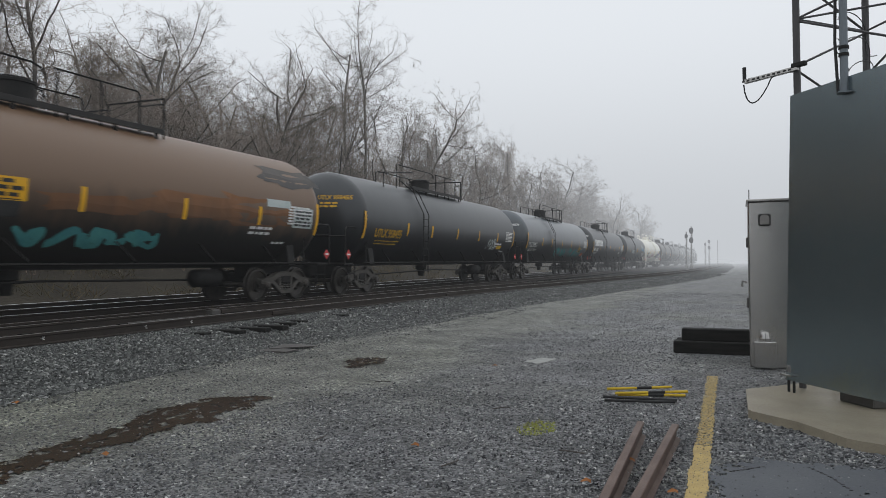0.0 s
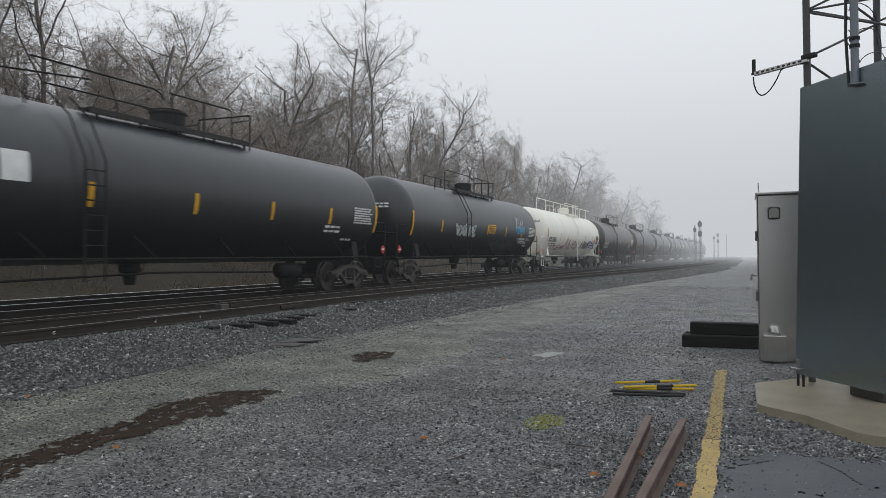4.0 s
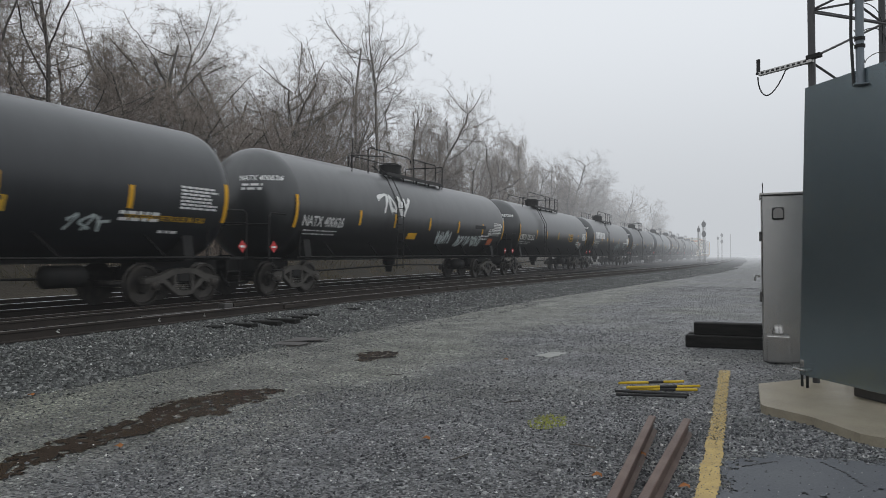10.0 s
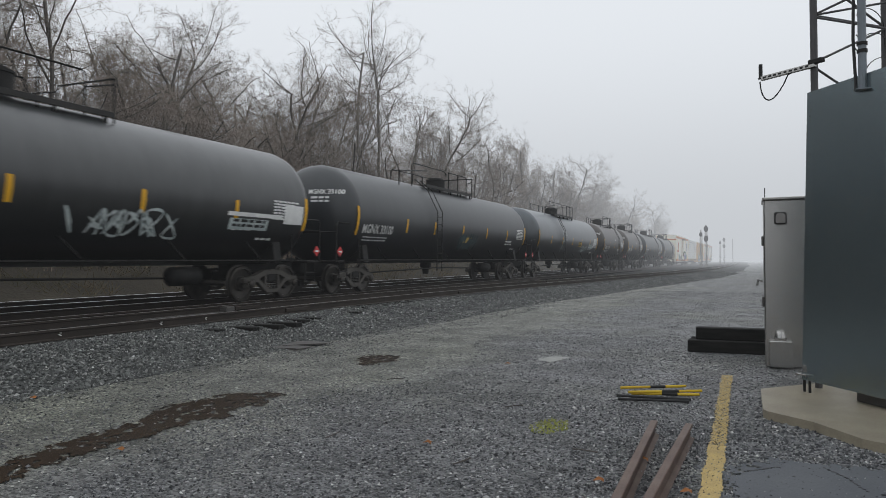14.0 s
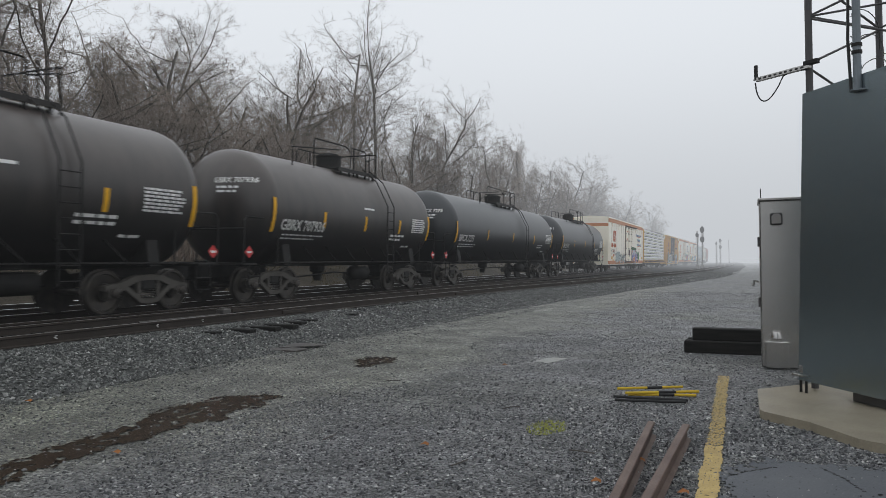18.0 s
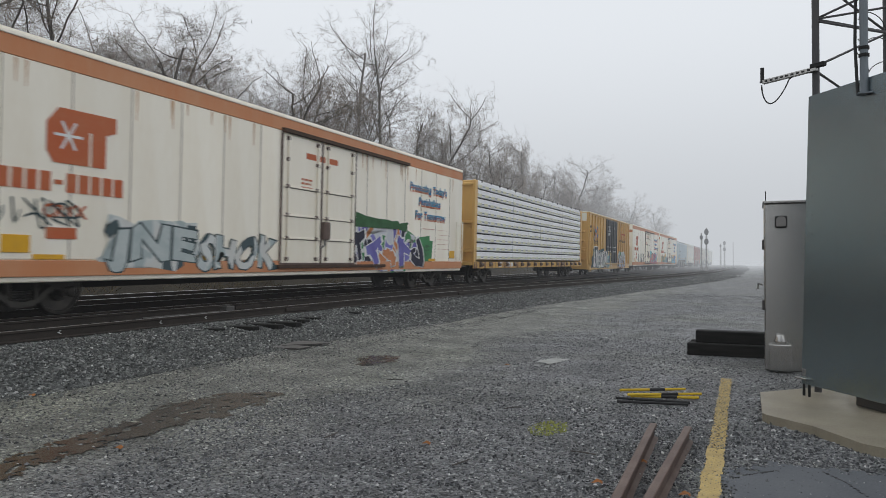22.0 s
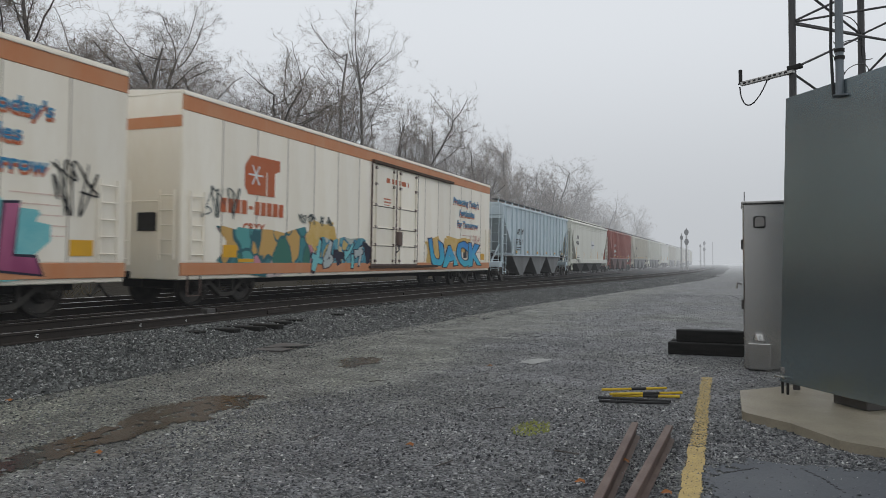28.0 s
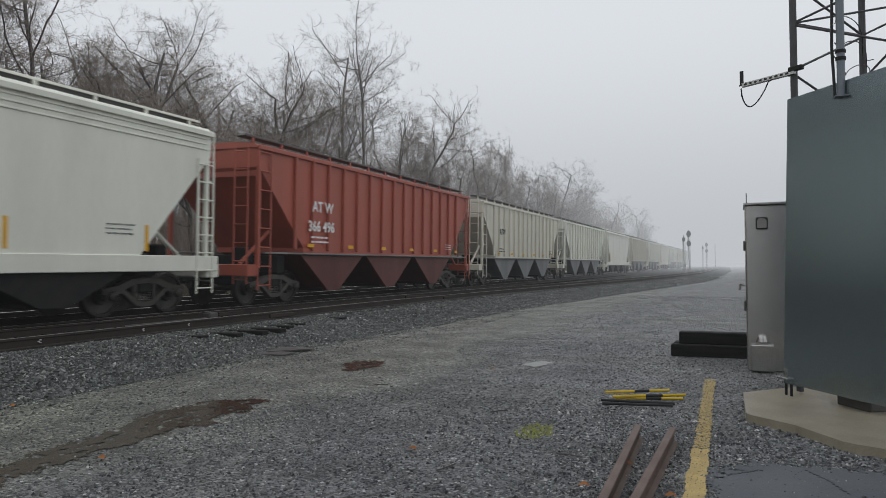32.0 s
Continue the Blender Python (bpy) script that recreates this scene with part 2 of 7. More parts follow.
    bp = n.new("ShaderNodeBump")
    bp.invert = True
    bp.inputs["Strength"].default_value, bp.inputs["Distance"].default_value = 1.0, 0.03
    l.new(add.outputs[0], bp.inputs["Height"])
    l.new(bp.outputs[0], b.inputs["Normal"])
    return m


def stone_material(name, stops, rough):
    m = bpy.data.materials.new(name)
    m.use_nodes = True
    n, l = m.node_tree.nodes, m.node_tree.links
    b = n["Principled BSDF"]
    b.inputs["Roughness"].default_value = rough
    b.inputs["Specular IOR Level"].default_value = 0.3
    geo = n.new("ShaderNodeNewGeometry")
    ramp = n.new("ShaderNodeValToRGB")
    el = ramp.color_ramp.elements
    for i, (at, c) in enumerate(stops):
        k = el[i] if i < 2 else el.new(at)
        k.position, k.color = at, (*c, 1)
    l.new(geo.outputs["Random Per Island"], ramp.inputs[0])
    co = n.new("ShaderNodeTexCoord")
    nz = n.new("ShaderNodeTexNoise")
    nz.inputs["Scale"].default_value = 60
    l.new(co.outputs["Object"], nz.inputs["Vector"])
    r = n.new("ShaderNodeMapRange")
    r.inputs["To Min"].default_value, r.inputs["To Max"].default_value = 0.65, 1.35
    l.new(nz.outputs["Fac"], r.inputs["Value"])
    mul = n.new("ShaderNodeVectorMath")
    mul.operation = "MULTIPLY"
    l.new(ramp.outputs[0], mul.inputs[0])
    l.new(r.outputs[0], mul.inputs[1])
    l.new(mul.outputs[0], b.inputs["Base Color"])
    return m


GROUND = gravel_ground()
STONE = stone_material("ballast_stone", [(0.0, (0.026, 0.027, 0.026)), (0.5, (0.086, 0.089, 0.085)), (0.85, (0.152, 0.156, 0.148)), (0.97, (0.24, 0.24, 0.225)), (1.0, (0.46, 0.46, 0.44))], 0.6)
SHOULDER = surface("ballast_shoulder", (0.030, 0.031, 0.030), (0.070, 0.072, 0.069), 0.8, 0, 0.8, 22, 0.9, 1.0, 0.04)
CHIP = stone_material("gravel_chip", [(0.0, (0.018, 0.018, 0.020)), (0.35, (0.075, 0.077, 0.082)), (0.72, (0.185, 0.188, 0.19)), (0.95, (0.30, 0.30, 0.29)), (1.0, (0.60, 0.59, 0.57))], 0.5)

# ---- mesh helpers ----
def finish(name, bm, material, parent=None, label="", smooth=False):
    me = bpy.data.meshes.new(name)
    bm.normal_update()
    bm.to_mesh(me)
    bm.free()
    if material:
        me.materials.append(material)
    if smooth:
        for p in me.polygons:
            p.use_smooth = True
    ob = new(name, me)
    if parent:
        ob.parent = parent
    if label:
        tagged(ob, label)
    return ob


def part(name, bm, material, parent, label="", smooth=False):
    return finish(name, bm, material, parent, label, smooth)


def box(bm, cx, cy, cz, sx, sy, sz, bevel=0.0, m=None):
    r = bmesh.ops.create_cube(bm, size=1.0, matrix=Matrix.LocRotScale((cx, cy, cz), None, (sx, sy, sz)))
    vs = r["verts"]
    if bevel:
        es = list({e for v in vs for e in v.link_edges})
        out = bmesh.ops.bevel(bm, geom=es, offset=bevel, segments=1, affect="EDGES")
        vs = list({v for f in out["faces"] for v in f.verts} | {v for v in vs if v.is_valid})
    if m:
        bmesh.ops.transform(bm, matrix=m, verts=[v for v in vs if v.is_valid])
    return bm


def boxed(*a, **k):
    return box(bmesh.new(), *a, **k)


def tube(bm, p, q, r, sides=8, r2=None):
    p, q = Vector(p), Vector(q)
    d = q - p
    m = Matrix.Translation((p + q) / 2) @ d.to_track_quat("Z", "Y").to_matrix().to_4x4()
    bmesh.ops.create_cone(bm, cap_ends=True, segments=sides, radius1=r, radius2=r if r2 is None else r2, depth=d.length, matrix=m)
    return bm


def pipe(bm, pts, r, sides=6):
    """A bent pipe in one piece, its rings square to the mean direction at each bend."""
    pts = [Vector(p) for p in pts]
    rings, u = [], None
    for i, p in enumerate(pts):
        t = (pts[min(i + 1, len(pts) - 1)] - pts[max(i - 1, 0)]).normalized()
        u = t.orthogonal() if u is None else u - t * u.dot(t)
        if u.length < 1e-3:
            u = t.orthogonal()
        u = u.normalized()
        v = t.cross(u)
        rings.append([bm.verts.new(p + (u * math.cos(2 * math.pi * k / sides) + v * math.sin(2 * math.pi * k / sides)) * r) for k in range(sides)])
    for p, q in zip(rings, rings[1:]):
        for k in range(sides):
            bm.faces.new((p[k], p[(k + 1) % sides], q[(k + 1) % sides], q[k]))
    bm.faces.new(rings[0][::-1])
    bm.faces.new(rings[-1])
    return bm


def prism(bm, outline, axis, a, b):
    """An outline of pairs pushed from a to b along an axis: 'x' takes pairs (y, z), 'y' pairs (x, z), 'z' pairs (x, y)."""
    put = {"x": lambda u, v, w: (w, u, v), "y": lambda u, v, w: (u, w, v), "z": lambda u, v, w: (u, v, w)}[axis]
    lo = [bm.verts.new(put(u, v, a)) for u, v in outline]
    hi = [bm.verts.new(put(u, v, b)) for u, v in outline]
    k = len(outline)
    fs = [bm.faces.new(lo), bm.faces.new(hi[::-1])]
    for i in range(k):
        fs.append(bm.faces.new((lo[i], hi[i], hi[(i + 1) % k], lo[(i + 1) % k])))
    bmesh.ops.recalc_face_normals(bm, faces=fs)
    return bm


def lathe(bm, profile, axis="y", sides=32, centre=(0, 0, 0)):
    """A profile of pairs (place along the axis, radius) turned round an axis."""
    rings = []
    for a, r in profile:
        ring = []
        for i in range(sides):
            t = 2 * math.pi * i / sides
            c, s = math.cos(t) * r, math.sin(t) * r
            v = {"x": (a, c, s), "y": (c, a, s), "z": (c, s, a)}[axis]
            ring.append(bm.verts.new(Vector(v) + Vector(centre)))
        rings.append(ring)
    fs = []
    for p, q in zip(rings, rings[1:]):
        for i in range(sides):
            fs.append(bm.faces.new((p[i], p[(i + 1) % sides], q[(i + 1) % sides], q[i])))
    fs.append(bm.faces.new(rings[0][::-1]))
    fs.append(bm.faces.new(rings[-1]))
    bmesh.ops.recalc_face_normals(bm, faces=fs)
    return bm


def empty(name, m=None, label="", category="", group="", kind=""):
    ob = new(name)
    ob.empty_display_size = 0.2
    if m:
        ob.matrix_basis = m
    return tagged(ob, label, category, group, kind)


def mesh_from(name, verts, faces, material, parent=None, smooth=False):
    me = bpy.data.meshes.new(name)
    me.from_pydata(verts, [], faces)
    if material:
        me.materials.append(material)
    if smooth:
        me.polygons.foreach_set("use_smooth", [True] * len(me.polygons))
    ob = new(name, me)
    ob.parent = parent
    return ob


# ---- the ground ----
def step(a, b, v):
    k = min(1.0, max(0.0, (v - a) / (b - a)))
    return k * k * (3 - 2 * k)


SIDING = [(-40, -10.1), (12, -10.1), (20, -9.92), (26, -9.42), (36, -8.32), (45, -7.2), (61, -5.5), (85, -4.1), (147, -3.3), (300, -5.0), (420, -8.0)]


def siding_x(y):
    """The lane-side rail of the siding, which parts from the main line to the right."""
    for (a, p), (b, q) in zip(SIDING, SIDING[1:]):
        if y <= b:
            return p + (q - p) * (y - a) / (b - a)
    return SIDING[-1][1]


def eased_siding(y, reach=4.0):
    return sum(siding_x(y + reach * k / 4) for k in range(-4, 5)) / 9


def swing(y):
    return eased_siding(y) + 10.1


def main_line(d):
    """Place and heading of the main line, d metres along it."""
    if d <= BEND_Y:
        return 0.0, d, 0.0
    a = (d - BEND_Y) / BEND_R
    return -BEND_R * (1 - math.cos(a)), BEND_Y + BEND_R * math.sin(a), a


def ground_z(x, y):
    """Lane level with low swells, the ballast shoulder, the bed of the tracks, the bank behind."""
    z = 0.04 * noise.noise((x * 0.25, y * 0.25, 0.0)) + 0.012 * noise.noise((x * 1.1, y * 1.1, 3.0))
    z *= step(0.8, 2.5, abs(x - 0.9) + max(0, 4 - y) * 0.3)
    z *= step(0.75, 1.8, abs(x + 5.15) + max(0, y - 10) * 0.5)
    bed = RAIL - 0.24
    u = x - swing(y)
    z = z * step(-8.5, -6.5, u) + bed * (1 - step(-9.9, -6.9, u))
    if x < -18.4:
        z += 1.15 * (1 - step(-22.8, -18.6, x))
        z += (0.25 * noise.noise((x * 0.3, y * 0.2, 7.0)) + max(0, -27 - x) * 0.05) * (1 - step(-23.5, -18.8, x))
    return z


def build_ground():
    xs = sorted({*np.arange(-30, 6.01, 0.3).round(3), *np.arange(-80, -30, 4.0), *np.arange(8, 40, 4.0), -900, -500, -250, -150, 60, 120, 300, 900})
    ys = sorted({*np.arange(0, 40.01, 0.35).round(3), *np.arange(40, 120, 1.6).round(3), *np.arange(-20, 0, 2.0), *np.arange(120, 300, 12.0),
                 -600, -250, -100, -50, 340, 420, 600, 1000, 2000})
    verts = [(x, y, ground_z(x, y)) for y in ys for x in xs]
    w = len(xs)
    faces = [(j * w + i, j * w + i + 1, (j + 1) * w + i + 1, (j + 1) * w + i) for j in range(len(ys) - 1) for i in range(w - 1)]
    ob = mesh_from("ground", verts, faces, GROUND, smooth=True)
    ob.data.materials.append(BANK)
    ob.data.materials.append(BALLAST_BED)
    ob.data.materials.append(SHOULDER)
    mats = []
    for f in faces:
        x, y, _ = verts[f[0]]
        u = x - swing(y)
        mats.append(1 if x < -18.5 else 2 if u < -10.3 else 3 if u < -7.7 + 0.5 * noise.noise((x, y * 0.6, 5.0)) else 0)
    ob.data.polygons.foreach_set("material_index", mats)
    return tagged(ob, "grey gravel lane, ballast shoulder and earth bank", "ground", kind="structure")


ground = build_ground()

# ---- rails and ties ----
RAIL_PROFILE = [(-0.07, 0), (0.07, 0), (0.07, 0.012), (0.012, 0.03), (0.012, 0.125), (0.036, 0.138), (0.036, 0.165), (0.028, 0.171),
                (-0.028, 0.171), (-0.036, 0.165), (-0.036, 0.138), (-0.012, 0.125), (-0.012, 0.03), (-0.07, 0.012)]


def swept(profile, stations):
    """A profile of pairs (across, up) carried along stations (x, y, z, heading)."""
    bm = bmesh.new()
    rings = []
    for x, y, z, a in stations:
        c, k = math.cos(a), math.sin(a)
        rings.append([bm.verts.new((x + u * c, y + u * k, z + v)) for u, v in profile])
    n = len(profile)
    for p, q in zip(rings, rings[1:]):
        for i in range(n):
            bm.faces.new((p[i], q[i], q[(i + 1) % n], p[(i + 1) % n]))
    bm.faces.new(rings[0])
    bm.faces.new(rings[-1][::-1])
    bmesh.ops.recalc_face_normals(bm, faces=bm.faces[:])
    return bm


BAND = [(-0.03, 0.172), (0.03, 0.172), (0.026, 0.178), (-0.026, 0.178)]
HEAD = [(-0.03, 0.1715), (0.03, 0.1715), (0.03, 0.174), (-0.03, 0.174)]


def rail(name, stations, parent, polished=True):
    r = part(name, swept(RAIL_PROFILE, stations), RAIL_SIDE, parent)
    if polished:
        part("running_band", swept(BAND, stations), RAIL_TOP, r, "bright polished running surface")
    else:
        part("worn_head", swept(HEAD, stations), WORN_HEAD, r, "dull brown-grey worn rail head")
    return r


def ties(parent, spots, base):
    me = None
    for i, (x, y, a, long) in enumerate(spots):
        if me is None:
            ob = part("tie", boxed(0, 0, 0, 2.6, 0.22, 0.16, 0.01), TIE, parent)
            me = ob.data
        else:
            ob = new("tie", me)
            ob.parent = parent
        ob.location = (x + 0.03 * math.sin(i * 7.3), y, base - 0.082)
        ob.rotation_euler = (0, 0, a + 0.012 * math.sin(i * 3.7))
        ob.scale = (long, 1, 1)


def track(x, label, top, cant, polished):
    t = empty("railway_track", None, label, "railway track", "parallel tracks", "structure")
    for s, bright in zip((-0.755, 0.755), polished):
        stations = []
        for d in (-60, 60, 205, *range(215, 420, 12)):
            mx, my, a = main_line(d)
            stations.append((mx + (x + s) * math.cos(a), my + (x + s) * math.sin(a), top - 0.178 - s * cant, a))
        rail("rail", stations, t, bright)
    ties(t, [(x, 2.0 + i * 0.52, 0, 1) for i in range(150)], top - 0.178)
    return t


track(TRACK, "main line track with worn steel rails on dark ties", RAIL, 0.02, (True, False))
track(-16.65, "second track with bright rails in dark ballast", RAIL - 0.005, 0.02, (True, True))
siding = empty("railway_siding", None, "jointed siding track with dull rails that bears away to the right", "railway track", "parallel tracks", "structure")
for off, lift in ((0.0, -0.05), (-1.51, -0.04)):
    stations = []
    for y in (*range(-30, 12, 6), *range(12, 100, 2), *range(100, 330, 12)):
        a = math.atan((eased_siding(y + 1) - eased_siding(y - 1)) / 2)
        stations.append((eased_siding(y) + off * math.cos(a), y + off * math.sin(-a), RAIL - 0.174 + lift, -a))
    line_rail = rail("rail", stations, siding, False)
    for y in (13.7, 23.2, 35.5, 47.8, 60.0):
        jb = part("joint_bar", boxed(0.03, 0, 0.08, 0.05, 0.9, 0.09, 0.01), RAIL_SIDE, line_rail)
        a = math.atan((eased_siding(y + 1) - eased_siding(y - 1)) / 2)
        jb.location, jb.rotation_euler = (eased_siding(y) + off, y, RAIL - 0.174 + lift), (0, 0, -a)
ties(siding, [(eased_siding(y) - 0.755, y, -math.atan((eased_siding(y + 1) - eased_siding(y - 1)) / 2), 1.0) for y in (16.0 + i * 0.55 for i in range(110))], RAIL - 0.22)
ties(siding, [(-9.95 - 0.5 * 1.3 * 1.3 + reach, y, 0.04, 1.3) for y, reach in ((9.9, 0.12), (10.5, 0.4), (11.05, 0.55), (11.6, 0.62), (12.2, 0.4), (12.8, 0.3), (14.6, 0.25))], RAIL - 0.245)
box_on = part("switch_box", boxed(-11.2, 12.6, RAIL - 0.12, 0.22, 0.28, 0.16, 0.02), STEEL_GREY, siding, "small pale steel switch rod cover")
part("switch_rod", tube(bmesh.new(), (-11.2, 12.6, RAIL - 0.16), (-11.25, 10.2, RAIL - 0.16), 0.02, 8), STEEL_GREY, siding)


# ---- the wood behind the tracks ----
def branch_mesh(name, segs, material, parent, spikes=()):
    """Tapered sticks; each seg is (p, q, radius at p, radius at q). Spikes end in a point."""
    p = np.array([s[0] for s in segs], float)
    q = np.array([s[1] for s in segs], float)
    r = np.array([[s[2], s[3]] for s in segs], float)
    d = q - p
    d /= np.linalg.norm(d, axis=1, keepdims=True) + 1e-9
    ref = np.where(np.abs(d[:, 2:3]) < 0.9, np.array([[0, 0, 1.0]]), np.array([[1.0, 0, 0]]))
    u = np.cross(d, ref)
    u /= np.linalg.norm(u, axis=1, keepdims=True)
    v = np.cross(d, u)
    k = 5 if material is BARK else 3
    rings = []
    for end, c in ((0, p), (1, q)):
        for i in range(k):
            a = 2 * math.pi * i / k
            rings.append(c + (u * math.cos(a) + v * math.sin(a)) * r[:, end:end + 1])
    verts = np.stack(rings, 1).reshape(-1, 3)
    n = len(segs)
    base = (np.arange(n) * 2 * k)[:, None]
    quads = np.array([(i, (i + 1) % k, k + (i + 1) % k, k + i) for i in range(k)])
    faces = (base[:, None, :] + quads[None]).reshape(-1, 4)
    verts, faces = verts.tolist(), faces.tolist()
    for p, q, r in spikes:
        b = len(verts)
        dx, dy, dz = q[0] - p[0], q[1] - p[1], q[2] - p[2]
        flat = math.hypot(dx, dy) + 1e-6
        verts += [(p[0] - dy / flat * r, p[1] + dx / flat * r, p[2] - r * 0.5), (p[0] + dy / flat * r, p[1] - dx / flat * r, p[2] - r * 0.5), (p[0], p[1], p[2] + r), q]
        faces += [(b, b + 1, b + 3), (b + 1, b + 2, b + 3), (b + 2, b, b + 3)]
    me = bpy.data.meshes.new(name)
    me.from_pydata(verts, [], faces)
    me.materials.append(material)
    ob = new(name, me)
    ob.parent = parent
    return ob


def spurs(rng, segs, count, length, r):
    """The finest twigs, set at random along the branches."""
    pool = [s for s in segs if s[2] < 0.045 and s[0][2] > 2.0]
    out = []
    for _ in range(count):
        a, b, _r, _q = rng.choice(pool)
        k = rng.random()
        p = [a[i] + (b[i] - a[i]) * k for i in range(3)]
        d = Vector((b[0] - a[0], b[1] - a[1], b[2] - a[2])).normalized() * rng.uniform(0.1, 0.8) + Vector((rng.gauss(0, 0.6), rng.gauss(0, 0.6), rng.gauss(0.1, 0.5)))
        d = d.normalized() * length * rng.uniform(0.5, 1.4)
        q = (p[0] + d.x, p[1] + d.y, p[2] + d.z)
        out.append((tuple(p), q, r))
        for _k in range(2 if r < 0.009 else 1):
            m = rng.uniform(0.3, 0.9)
            p2 = (p[0] + d.x * m, p[1] + d.y * m, p[2] + d.z * m)
            out.append((p2, (p2[0] + rng.gauss(0, 0.35) * length, p2[1] + rng.gauss(0, 0.35) * length, p2[2] + rng.gauss(0.1, 0.3) * length), r * 0.8))
    return out


def grow(rng, height, fork_at=0.25, spread=0.85, wiggle=0.14, twiggy=1.0, vines=0, stout=0.0088, fine=0.0045, tilt=1.0):
    """Limbs and twigs of a bare deciduous tree: a crooked stem that breaks into limbs, with shoots all along them."""
    thick, thin = [], []
    most = 5 if fine < 0.006 else 4

    def limb(p, d, length, r, level):
        n = max(2, int(length / (0.65, 0.42, 0.30, 0.24, 0.2)[level]))
        lean = Vector((rng.gauss(0, 1), rng.gauss(0, 1), 0)) * (0.03 if level else 0.02 * tilt)
        for i in range(n):
            k = i / n
            d = (d + lean + Vector((rng.gauss(0, 1), rng.gauss(0, 1), rng.gauss(0, 0.7))) * wiggle * (0.75, 0.9, 1.0, 1.15, 1.2)[level] + Vector((0, 0, (0.05, 0.035, 0.025, 0.01, 0.0, 0.0)[level]))).normalized()
            q = p + d * (length / n)
            r2 = max(fine * 0.7, r * (1 - (0.62, 0.6, 0.5, 0.4, 0.3, 0.3)[level] / n))
            (thick if r > 0.017 else thin).append((tuple(p), tuple(q), r, r2))
            shoots = 0
            if level + 1 < most and (k >= fork_at if level == 0 else k > 0.18):
                shoots = (1.3, 1.3, 1.25, 1.0, 0.0)[level] * twiggy
            while shoots > 0:
                if rng.random() < shoots:
                    side = Vector((rng.gauss(0, 1), rng.gauss(0, 1), rng.gauss(0, 0.3)))
                    side = (side - d * side.dot(d)).normalized()
                    out = (d * rng.uniform(0.25, 0.85) + side * spread * rng.uniform(0.7, 1.2)).normalized()
                    limb(q, out, max(0.45, min(length * (1 - 0.5 * k) * rng.uniform(0.3, 0.58), 5.5)), max(fine, r2 * rng.uniform(0.30, 0.56)), level + 1)
                shoots -= 1
            p, r = q, r2

    a = rng.uniform(0, 6.28)
    limb(Vector((0, 0, -0.3)), (Vector((0, 0, 1)) + Vector((math.cos(a), math.sin(a), 0)) * rng.uniform(0.03, 0.12) * tilt).normalized(), height * 0.86, height * stout, 0)
    # vines that hang in curtains from the limbs
    for _ in range(vines):
        a, b, r, _r = rng.choice(thick)
        p = Vector(a).lerp(Vector(b), rng.random()) + Vector((rng.gauss(0, 0.2), rng.gauss(0, 0.2), 0))
        if p.z < height * 0.25:
            continue
        for _k in range(rng.choice((3, 4, 6))):
            q = p + Vector((rng.gauss(0, 0.13), rng.gauss(0, 0.13), rng.uniform(-0.5, 0.0)))
            thin.append((tuple(p), tuple(q), 0.008, 0.005))
            p = q
    return thick, thin, max(s[1][2] for s in thin)


